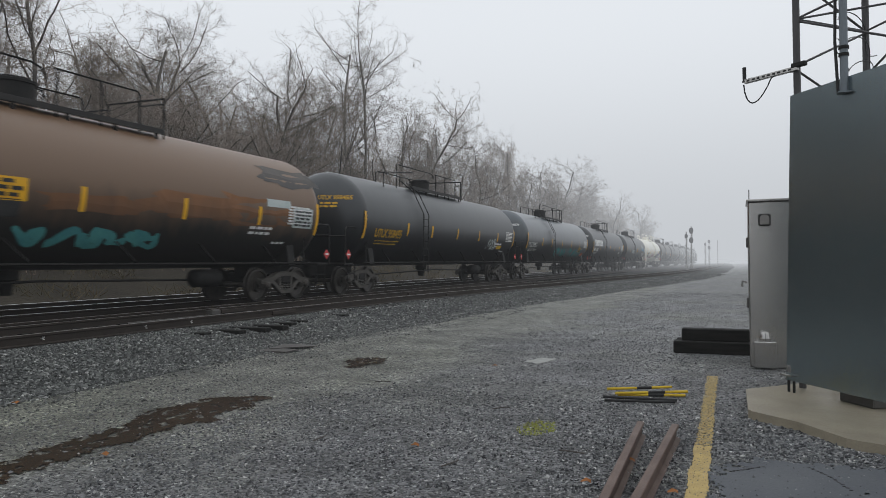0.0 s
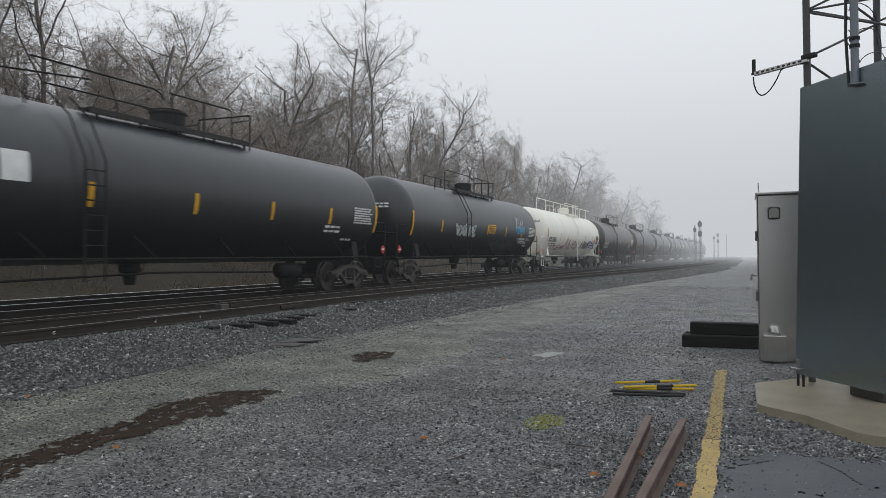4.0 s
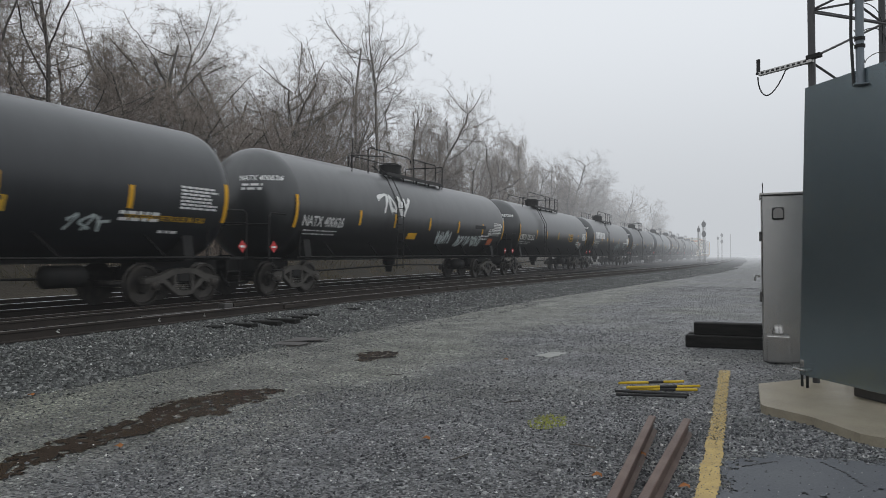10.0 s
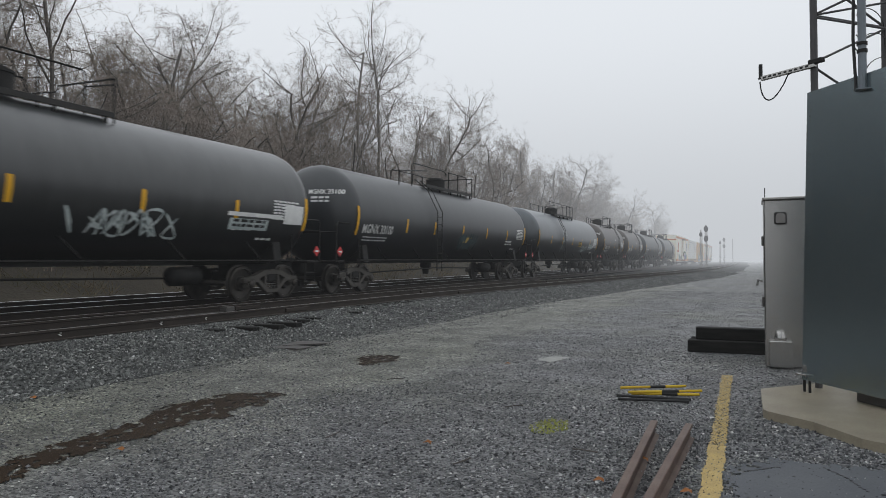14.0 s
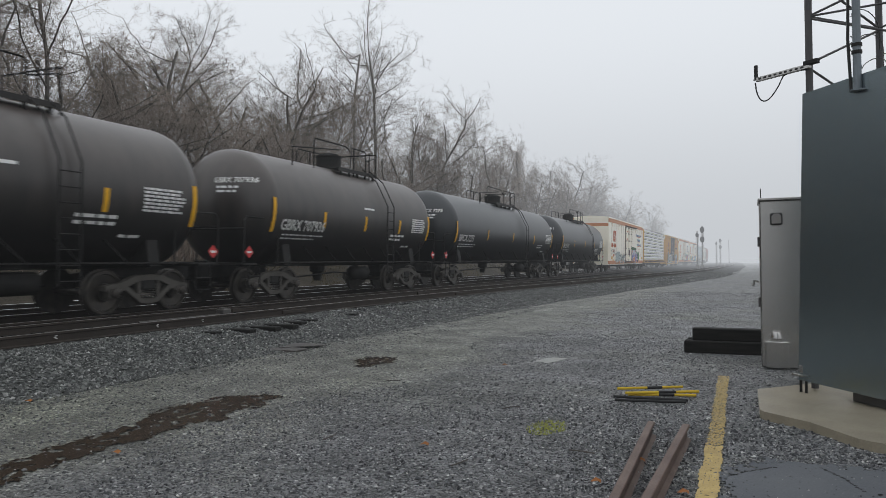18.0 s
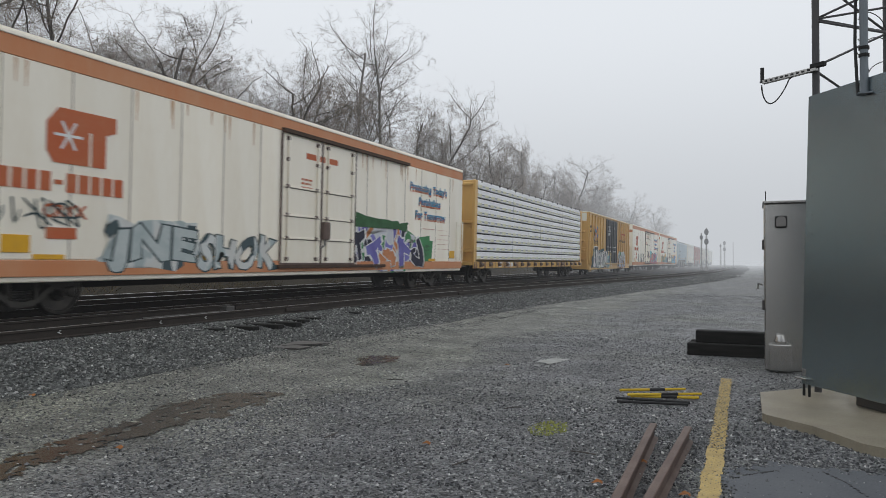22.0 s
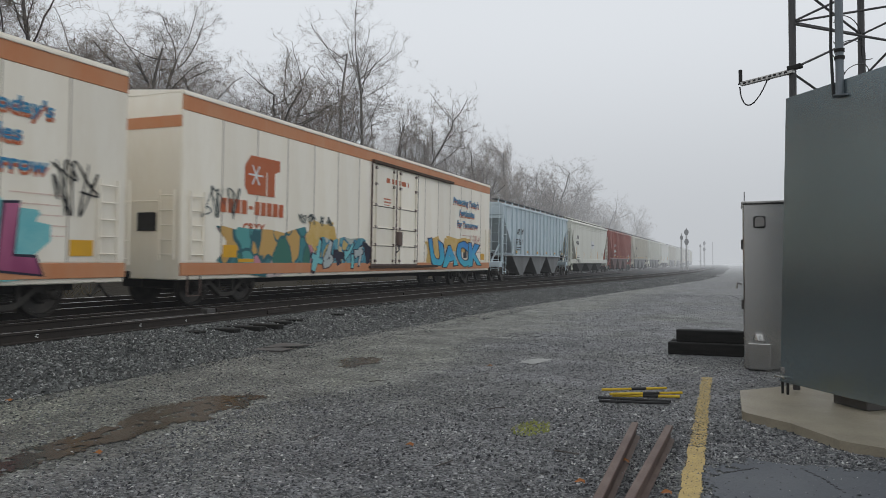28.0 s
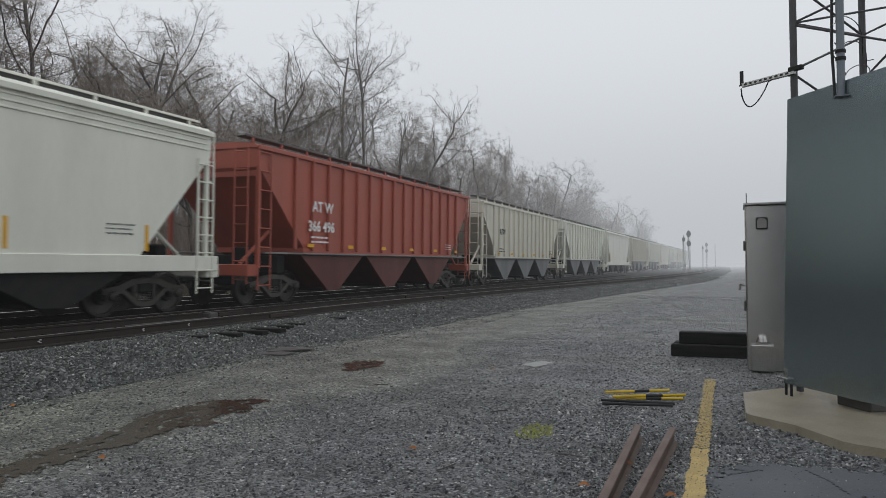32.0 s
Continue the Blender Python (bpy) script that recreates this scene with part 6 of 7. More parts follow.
    emblem = part("emblem", prism(bmesh.new(), [(ly + u, 2.86 + v) for u, v in shape], "x", w, w + 0.006), LETTER_RED, car, "orange-red emblem")
    bm = bmesh.new()
    for k in range(3):
        a = k * math.pi / 3
        c, s = math.cos(a), math.sin(a)
        cy, cz = ly + 0.42, 3.36
        prism(bm, [(cy + 0.28 * c - 0.025 * s, cz + 0.28 * s + 0.025 * c), (cy + 0.28 * c + 0.025 * s, cz + 0.28 * s - 0.025 * c), (cy - 0.28 * c + 0.025 * s, cz - 0.28 * s - 0.025 * c), (cy - 0.28 * c - 0.025 * s, cz - 0.28 * s + 0.025 * c)], "x", w + 0.006 + k * 0.001, w + 0.01 + k * 0.001)
    part("snowflake", bm, LETTER_WHITE, emblem)
    for k in range(10):
        part("name_block", boxed(w + 0.003, -half + 1.35 + k * 0.25, 2.52, 0.008, 0.19 if k != 4 else 0.16, 0.34 if k != 4 else 0.08), LETTER_RED, car)
    writing("lettering", "CRYX", 0.33, LETTER_RED, car, (w + 0.003, -half + 2.05, 1.9))
    bm = bmesh.new()
    bars(bm, w + 0.004, -half + 2.1, 1.62, 1, 0.8, 0.2, 0.1, rng)
    tagged(part("car_number", bm, LETTER_RED, car), kind="stuff")
    slogan(car, w + 0.003, half - 4.85, 3.72, 0.37, LETTER_BLUE, LETTER_RED)
    bm = bmesh.new()
    bars(bm, w + 0.004, half - 2.4, 2.35, 5, 1.1, 0.022, 0.16, rng, 0.55)
    bars(bm, w + 0.004, half - 3.7, 2.35, 1, 1.0, 0.03, 0.16, rng, 0.95)
    tagged(part("data_panel", bm, LETTER_FADED, car), kind="stuff")
    part("notice_plate", boxed(w + 0.004, half - 3.35, 1.55, 0.008, 0.42, 0.42, 0.002), LETTER_BLACK, car, "small black notice plate")
    for y, z in ((-half + 1.6, 1.42), (half - 1.0, 1.42)):
        part("warning_plate", boxed(w + 0.004, y, z, 0.01, 0.5, 0.3, 0.003), REFLECT, car, "yellow warning plate")
    for i in range(5):
        part("reflector_stripe", boxed(w + 0.005, -half + 2.2 + i * 3.9, 1.2, 0.01, 0.6, 0.09, 0.002), REFLECT, car)
    if rusty:
        for k in range(26):
            y, h = rng.uniform(-half + 0.3, half - 0.3), rng.uniform(0.3, 1.2)
            part("rust_streak", prism(bmesh.new(), [(y - 0.02, 4.5), (y + 0.025, 4.5), (y + 0.01, 4.5 - h * 0.6), (y - 0.003, 4.5 - h * 0.6)], "x", w, w + 0.004), RUST_STAIN, car)
    for k, (y0, y1, za, zb, m, n, wd) in enumerate(tags):
        scrawl(car, y0, y1, za, zb, m, seed * 7 + k, wd, n, flat=w)
    for k, (y0, y1, za, zb, g, mats, out) in enumerate(art):
        graffiti(car, w + 0.003 + 0.002 * k, y0, y1, za, zb, g, mats, seed * 10 + k, out)
    for k, (text, y0, y1, za, zb, fill, out, cloud) in enumerate(pieces):
        piece(car, w + 0.012 + 0.001 * k, text, y0, y1, za, zb, fill, out, seed * 20 + k, cloud)
    return car


def boxcar(label, rear, length):
    rear, length = 368.24, 19.2
    car = new_car("boxcar", label, rear, length)
    half, w, z0, z1 = 9.0, 1.48, 0.58, 4.85
    part("body", boxed(0, 0, (z0 + z1) / 2, 2 * w, 2 * half, z1 - z0, 0.02), P_YELLOW, car)
    part("roof", prism(bmesh.new(), [(-w - 0.05, z1), (w + 0.05, z1), (w + 0.05, z1 + 0.05), (0, z1 + 0.15), (-w - 0.05, z1 + 0.05)], "y", -half, half), P_HOPPER, car, "grey galvanised roof")
    part("eaves_rail", boxed(w + 0.06, 0, z1 - 0.05, 0.09, 2 * half, 0.11, 0.012), P_YELLOW, car)
    part("side_sill", boxed(w + 0.05, 0, z0 + 0.1, 0.08, 2 * half, 0.24, 0.012), P_YELLOW, car)
    d0, d1 = -2.38, 2.37
    for i in range(18):
        y = -half + 0.2 + i * (2 * half - 0.4) / 17
        if d0 - 0.3 < y < d1 + 0.3:
            continue
        shared("boxpost", "side_post", lambda: boxed(0, 0, 0, 0.10, 0.11, 3.7, 0.02), P_YELLOW, car, (w + 0.05, y, 2.85))
    for z in (2.05, 3.0, 3.95):
        for a, b in ((-half + 0.2, d0 - 0.1), (d1 + 0.1, half - 0.2)):
            part("side_rail", boxed(w + 0.02, (a + b) / 2, z, 0.04, b - a, 0.05, 0.006), P_YELLOW, car)
    for k in range(2):
        a, b = d0 + k * 2.37, d0 + (k + 1) * 2.37
        door = part("plug_door", boxed(w + 0.06, (a + b) / 2, 2.85, 0.09, 2.33, 3.65, 0.015), P_DOOR, car, "black plug door with lock rods")
        for y in (a + 0.4, a + 1.15, b - 0.4):
            part("lock_rod", tube(bmesh.new(), (w + 0.13, y, 1.1), (w + 0.13, y, 4.6), 0.025, 6), P_DOOR, door)
        for z in (1.5, 2.2, 2.9, 3.6, 4.3):
            part("door_rib", boxed(w + 0.115, (a + b) / 2, z, 0.03, 2.1, 0.06, 0.008), P_DOOR, door)
        bm = bmesh.new()
        bars(bm, w + 0.11, a + 0.45, 4.1, 9 if k == 0 else 2, 1.1, 0.05, 0.045, random.Random(k))
        bars(bm, w + 0.11, a + 0.3, 2.4, 2, 1.5, 0.07, 0.3, random.Random(k + 5))
        tagged(part("door_lettering", bm, LETTER_WHITE, door), kind="stuff")
    part("door_track", boxed(w + 0.1, 1.4, 0.98, 0.12, 8.5, 0.08, 0.01), P_YELLOW, car)
    for z in (1.3, 2.0, 2.7, 3.4, 4.1):
        part("end_rib", boxed(0, -half - 0.04, z, 2.5, 0.10, 0.16, 0.03), P_YELLOW, car)
    side_ladder(car, w + 0.14, -half + 0.5, 0.9, 2.7, P_YELLOW, 5)
    side_ladder(car, w + 0.14, half - 0.5, 0.9, 2.7, P_YELLOW, 5)
    end_ladder(car, 1.2, -half - 0.12, 0.9, 2.7, P_YELLOW, 5)
    writing("lettering", "next\nload", 0.34, LETTER_BLACK, car, (w + 0.006, -8.45, 3.72))
    writing("lettering", "any\nroad", 0.34, LETTER_BLACK, car, (w + 0.006, -5.7, 3.5))
    for i, (sy, sz) in enumerate(((1, 1), (-1, 1), (-1, -1), (1, -1))):
        for k, m in ((0, LETTER_BLUE if sy * sz > 0 else LETTER_RED), (1, LETTER_RED if sy * sz > 0 else LETTER_BLUE)):
            o = 0.10 * k * sz
            part("cross_stroke", prism(bmesh.new(), [(-6.63 + sy * u, 3.40 + sz * v - o * 1.5 + 0.07 * sz) for u, v in ((0.03, 0.08), (0.13, -0.02), (0.68, 0.42), (0.60, 0.52))], "x", w + 0.107 + 0.004 * k, w + 0.111 + 0.004 * k), m, car)
    writing("lettering", "TB   OX", 0.44, LETTER_BLACK, car, (w + 0.107, -7.35, 2.5))
    part("number_board", boxed(w + 0.108, -6.6, 2.2, 0.008, 1.5, 0.3), LETTER_WHITE, car)
    bm = bmesh.new()
    bars(bm, w + 0.113, -7.25, 2.2, 1, 1.3, 0.2, 0.1, random.Random(3))
    tagged(part("car_number", bm, LETTER_BLACK, car), kind="stuff")
    bm = bmesh.new()
    for k in range(3):
        box(bm, w + 0.108, 4.55 + k * 0.68, 3.68, 0.008, 0.55, 0.16)
        box(bm, w + 0.108, 4.55 + k * 0.68, 3.38, 0.008, 0.17, 0.44)
    tagged(part("emblem_bars", bm, LETTER_RED, car), kind="stuff")
    writing("lettering", "RAILCAR POOLING EXPERTS", 0.24, LETTER_BLACK, car, (w + 0.107, 3.5, 2.95))
    part("end_panel", boxed(0, -half - 0.012, 4.5, 2.7, 0.02, 0.6), P_HOPPER, car, "white-painted upper end panel")
    part("warning_plate", boxed(w + 0.108, -8.1, 1.35, 0.01, 0.3, 0.28, 0.003), REFLECT, car, "yellow warning plate")
    for s in (-1, 1):
        truck(car, s * (half - 2.1))
    couplers(car, length / 2)
    part("centre_sill", boxed(0, 0, 0.72, 0.6, 2 * half - 0.3, 0.3), STEEL_DARK, car)
    part("sill_step", pipe(bmesh.new(), [(w + 0.05, -half + 0.3, 0.85), (w + 0.05, -half + 0.3, 0.4), (w + 0.05, -half + 0.8, 0.4), (w + 0.05, -half + 0.8, 0.85)], 0.022), P_YELLOW, car)
    graffiti(car, w + 0.114, -8.1, -2.6, 0.66, 2.3, G_SLATE, None, 71)
    graffiti(car, w + 0.118, -5.4, -0.9, 0.72, 2.15, G_SLATE, None, 73)
    graffiti(car, w + 0.111, -8.6, -5.6, 0.62, 1.7, G_DARK, None, 91)
    graffiti(car, w + 0.116, -3.6, -0.4, 0.66, 2.0, G_DARK, None, 92)
    piece(car, w + 0.124, "UEZM", -7.6, -2.3, 0.72, 1.95, M_SPOTS, G_SLATE, 74, None, 0.03, 0.035)
    scrawl(car, -7.5, -2.4, 0.75, 1.95, G_INK, 93, 0.035, 9, flat=w + 0.134)
    scrawl(car, -7.4, -2.2, 0.8, 2.05, LETTER_WHITE, 94, 0.05, 9, flat=w + 0.138)
    scrawl(car, -7.3, -2.3, 0.7, 1.6, G_PALE, 95, 0.04, 8, flat=w + 0.142)
    scrawl(car, -2.6, -0.2, 0.7, 1.9, LETTER_WHITE, 96, 0.03, 5, flat=w + 0.136)
    scrawl(car, -2.2, -0.8, 0.8, 1.9, G_PURPLE, 75, 0.07, 4, flat=w + 0.125)
    scrawl(car, -2.1, -0.7, 0.7, 1.8, G_CYAN, 76, 0.06, 5, flat=w + 0.128)
    scrawl(car, -2.0, -0.5, 0.9, 2.0, G_YELLOW, 77, 0.04, 5, flat=w + 0.131)
    graffiti(car, w + 0.114, 3.1, 4.3, 1.5, 2.15, G_GREEN, None, 78)
    graffiti(car, w + 0.118, 4.2, 6.0, 1.5, 2.15, G_PALE, None, 79)
    piece(car, w + 0.124, "135AU8", 2.6, 6.4, 0.66, 1.7, F_WHITE, G_INK, 72, None, 0.045, 0.05)
    scrawl(car, 2.7, 6.3, 0.7, 1.7, G_INK, 97, 0.03, 9, flat=w + 0.138)
    scrawl(car, 2.7, 6.3, 1.2, 2.1, LETTER_WHITE, 98, 0.04, 7, flat=w + 0.142)
    return car


def centrebeam(label, rear, length):
    car = new_car("centrebeam_flatcar", label, rear, length)
    half = (length - 1.2) / 2
    part("deck", boxed(0, 0, 1.05, 2.9, 2 * half, 0.16, 0.015), P_YELLOW, car)
    for s in (-1, 1):
        part("side_sill", boxed(s * 1.45, 0, 0.98, 0.05, 2 * half, 0.3, 0.01), P_DECK, car)
        bh = part("bulkhead", boxed(0, s * (half - 0.35), 2.95, 2.9, 0.12, 3.65, 0.02), P_YELLOW, car)
        for x in (-1.38, 0, 1.38):
            part("bulkhead_post", boxed(x, s * (half - 0.22), 2.95, 0.14, 0.22, 3.65, 0.015), P_YELLOW, bh)
        for z in (1.6, 2.9, 4.6):
            part("bulkhead_rib", boxed(0, s * (half - 0.24), z, 2.7, 0.16, 0.12, 0.015), P_YELLOW, bh)
        truck(car, s * (half - 2.3))
    couplers(car, length / 2)
    part("centre_beam", boxed(0, 0, 4.65, 0.35, 2 * half - 0.8, 0.3, 0.02), P_YELLOW, car)
    part("centre_web", boxed(0, 0, 2.8, 0.10, 2 * half - 0.8, 3.5, 0.01), P_YELLOW, car)
    layers, along = 9, 4
    z_low, z_high = 1.2, 4.8
    ph = (z_high - z_low) / layers
    pl = (2 * half - 1.0) / along
    rng = random.Random(18)
    for i in range(layers):
        if i:
            # the shade in each gap is put in as a dark strip
            part("bearing_strip", boxed(0, 0, z_low + i * ph, 2.82, 2 * half - 1.1, 0.05), STEEL_DARK, car, "dark strip in place of the shaded gap between the layers")
        for j in range(along):
            out = 0.012 * math.sin(i * 5 + j * 3)
            for s in (1, -1):
                shared("pack%.3f" % pl, "lumber_pack", lambda: boxed(0, 0, 0, 1.2, pl - 0.004, ph - 0.05, 0.03), LUMBER, car,
                       (s * (0.83 + out), -half + 0.5 + (j + 0.5) * pl, z_low + (i + 0.5) * ph), "white plastic-wrapped bundle of lumber")
            for k in range(6):
                y = -half + 0.5 + j * pl + (k + 0.3) * pl / 6 + rng.uniform(-0.05, 0.05)
                shared("pack_print", "printed_band", lambda: boxed(0, 0, 0, 0.004, 0.48, 0.12), G_OLIVE, car, (1.433 + out, y, z_low + (i + 0.33) * ph))
                shared("pack_mark", "printed_mark", lambda: boxed(0, 0, 0, 0.004, 0.30, 0.055), G_PRINT, car, (1.433 + out, y + 0.42, z_low + (i + 0.35) * ph))
    for i in range(17):
        y = -half + 0.9 + i * (2 * half - 1.8) / 16
        shared("winch", "winch", lambda: box(tube(bmesh.new(), (0, -0.14, 0), (0, 0.14, 0), 0.085, 12), -0.03, 0, 0.08, 0.05, 0.24, 0.10), RUST, car, (1.5, y, 1.0), "rust-brown strap winch")
        part("strap", boxed(1.455, y, 2.99, 0.003, 0.022, 3.6), LUMBER, car, "thin pale strap")
        part("corner_guard", boxed(1.45, y, 4.77, 0.04, 0.09, 0.12, 0.01), STEEL_DARK, car)
    writing("lettering", "TZX", 0.34, LETTER_WHITE, car, (1.478, -half + 3.1, 0.88), lean=0.2)
    bm = bmesh.new()
    bars(bm, 1.48, -half + 4.4, 1.0, 1, 1.0, 0.2, 0.1, random.Random(3))
    tagged(part("car_number", bm, LETTER_WHITE, car), kind="stuff")
    return car


def hopper(label, rear, length, paint_mat, ribbed=True, mark=("", ""), mark_mat=None, seed=0, sill_mat=None, tall=4.55, roof_mat=None, detail=True):
    car = new_car("hopper_car", label, rear, length)
    half, w = (length - (1.3 if ribbed else 0.8)) / 2, 1.52
    z_sill, z_eave = (1.52 if ribbed else 1.25), tall - 0.35
    sl = 2.0
    up = 1.0 if ribbed else 1.5
    walk_z = z_eave + (0.30 if ribbed else 0.36)
    hx = 1.2 if ribbed else 1.0
    # body: upright sides with slope sheets at both ends
    side = [(-half + 0.35, z_eave), (half - 0.35, z_eave), (half - 0.35, z_eave - 0.5), (half - sl - 0.35, z_sill + 0.15), (half - sl - 0.35, z_sill), (-half + sl + 0.35, z_sill), (-half + sl + 0.35, z_sill + 0.15), (-half + 0.35, z_eave - 0.5)]
    part("body", prism(bmesh.new(), side, "x", -w, w), paint_mat, car)
    part("roof", prism(bmesh.new(), [(-w - 0.03, z_eave), (w + 0.03, z_eave), (w - 0.12, z_eave + 0.10 * up), (0.8, z_eave + 0.16 * up), (-0.8, z_eave + 0.16 * up), (-w + 0.12, z_eave + 0.10 * up)], "y", -half + 0.3, half - 0.3), roof_mat or paint_mat, car)
    for s in (-1, 1):
        part("eaves_rail", boxed(s * (w + 0.03), 0, z_eave, 0.09, 2 * half - 0.6, 0.12, 0.012), paint_mat, car)
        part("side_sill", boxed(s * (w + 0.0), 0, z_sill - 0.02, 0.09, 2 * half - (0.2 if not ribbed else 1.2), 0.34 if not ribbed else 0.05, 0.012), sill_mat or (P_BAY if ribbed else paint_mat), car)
        part("roof_walk", boxed(s * (hx - 0.15), 0, walk_z, 0.3, 2 * half - 0.5, 0.03, 0.006), BASKET, car, "steel grating roof walk")
        part("walk_edge", boxed(s * (hx + 0.02), 0, walk_z + 0.01, 0.03, 2 * half - 0.4, 0.05, 0.004), STEEL_GREY if ribbed else paint_mat, car)
    if ribbed:
        n = 15
        for i in range(n):
            y = -half + 1.9 + i * (2 * half - 3.8) / (n - 1)
            zb = z_sill + 0.08
            shared("hrib%.2f%s" % (z_eave, paint_mat.name), "side_post", lambda: boxed(0, 0, 0, 0.10, 0.09, z_eave - zb, 0.02), paint_mat, car, (w + 0.045, y, (z_eave + zb) / 2))
    else:
        for z in (z_eave - 0.12, z_eave - 0.24, z_eave - 0.36):
            part("side_bead", boxed(w + 0.008, 0, z, 0.03, 2 * half - 1.0, 0.04, 0.008), paint_mat, car)
        for i in range(5):
            part("reflector_stripe", boxed(w + 0.004, -half + 2.2 + i * (2 * half - 4.4) / 4, 1.75, 0.008, 0.09, 0.55 if i else 1.1), REFLECT, car)
    for i in range(13):
        y = -half + 0.5 + i * (2 * half - 1.0) / 12
        for s in (-1, 1):
            part("walk_support", boxed(s * hx, y, (walk_z + z_eave) / 2 + 0.02, 0.05, 0.07, walk_z - z_eave + 0.02), paint_mat, car)
    # discharge bays
    bays = 3
    bl = (2 * half - 2 * sl - 0.4) / bays
    for i in range(bays):
        y = -half + sl + 0.2 + (i + 0.5) * bl
        bm = bmesh.new()
        prism(bm, [(y - bl / 2 + 0.05, z_sill), (y + bl / 2 - 0.05, z_sill), (y + 0.3, 0.42), (y - 0.3, 0.42)], "x", -w + 0.25, w - 0.06)
        # the bay's shade is in its colour; smooth cars use dark steel for it
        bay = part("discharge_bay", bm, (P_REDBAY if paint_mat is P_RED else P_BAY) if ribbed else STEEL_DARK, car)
        part("outlet_gate", boxed(0.3, y, 0.46, 2.0, 0.9, 0.1, 0.01), STEEL_DARK, bay)
    # open ends with slope-sheet stays, ladders, platforms
    for s in (-1, 1):
        y = s * (half - 0.2)
        part("end_sill", boxed(0, y, 1.05, 3.0, 0.4, 0.3, 0.02), sill_mat or paint_mat, car)
        for x in (-w + 0.06, w - 0.06):
            part("corner_post", boxed(x, s * (half - 0.42), (z_eave + 1.1) / 2, 0.1, 0.12, z_eave - 1.1, 0.015), paint_mat, car)
        part("end_plate", boxed(0, s * (half - 0.45), z_eave - 0.35, 2.9, 0.05, 0.75, 0.008), paint_mat, car)
        end_ladder(car, w - 0.35, y + s * 0.1, 0.7, z_eave, paint_mat, 8)
        side_ladder(car, w + 0.05, s * (half - 0.55), 0.55, z_eave - 0.6 if not ribbed else z_eave, paint_mat, 8, 0.5)
        part("bolster_web", boxed(0, s * (half - 1.9), 1.2, 2.2, 0.35, 0.5, 0.02), STEEL_DARK, car)
        part("slope_stay", tube(bmesh.new(), (0.9, s * (half - 0.4), 1.2), (0.9, s * (half - 1.6), 2.1), 0.05, 6), paint_mat, car)
        if detail:
            part("brake_gear", boxed(0.5, s * (half - 1.0), 1.45, 0.5, 0.3, 0.4, 0.03), STEEL_DARK, car)
        truck(car, s * (half - 1.75))
    couplers(car, length / 2)
    part("centre_sill", boxed(0, 0, 0.95, 0.55, 2 * half - 0.3, 0.3), STEEL_DARK, car)
    if mark[0]:
        m = mark_mat or LETTER_WHITE
        size, lx, lz = (0.42, -half + 2.65, 2.72) if ribbed else (0.34, -half + 2.3, 3.0)
        writing("lettering", mark[0], size, m, car, (w + (0.10 if ribbed else 0.006), lx, lz))
        writing("lettering", mark[1], size, m, car, (w + (0.10 if ribbed else 0.006), lx - 0.2, lz - size * 1.35))
        if not ribbed:
            pl = part("builder_plate", boxed(w + 0.006, 0.62, 2.62, 0.01, 1.15, 0.62, 0.002), LETTER_WHITE, car, "white plate with dark pictures")
            part("plate_band", boxed(w + 0.013, 0.66, 2.60, 0.006, 0.9, 0.10), G_PRINT, pl)
            part("plate_mark", boxed(w + 0.018, 0.35, 2.60, 0.006, 0.30, 0.16), LETTER_BLACK, pl)
            scrawl(car, -half + 1.9, -half + 3.6, 1.1, 1.4, LETTER_BLACK, 90 + seed, 0.03, 3, flat=w + 0.05)
        bm = bmesh.new()
        rng = random.Random(seed)
        bars(bm, w + (0.097 if ribbed else 0.006), -half + 2.6, 1.98 if ribbed else 1.65, 2, 0.9, 0.05, 0.08, rng)
        bars(bm, w + (0.097 if ribbed else 0.006), half - 3.2, 2.0, 3, 0.7, 0.03, 0.06, rng, 0.7)
        tagged(part("small_lettering", bm, m, car), kind="stuff")
        if ribbed:
            for i in range(6):
                part("reflector_stripe", boxed(w + 0.096, -half + 2.6 + i * 2.2, 1.74, 0.008, 0.3, 0.1), REFLECT, car)
    return car


# sprayed colours
RUST_STAIN = surface("rust_stain", (0.62, 0.42, 0.25), (0.50, 0.30, 0.16), 0.8, 0, 4, 40, 0.8)
GRIME = surface("seam_grime", (0.42, 0.38, 0.31), (0.28, 0.23, 0.17), 0.8, 0, 3, 30, 0.8)
DARK_RUST = surface("dark_rust", (0.055, 0.035, 0.026), (0.10, 0.06, 0.04), 0.8, 0, 4, 50, 0.8)
LETTER_FADED = surface("faded_red_lettering", (0.62, 0.36, 0.29), (0.72, 0.56, 0.48), 0.6)
def spray(name, c, d=None):
    return surface(name, c, d or [v * 0.7 for v in c], 0.6, 0, 2.5, 20, 0.8, 0.03)


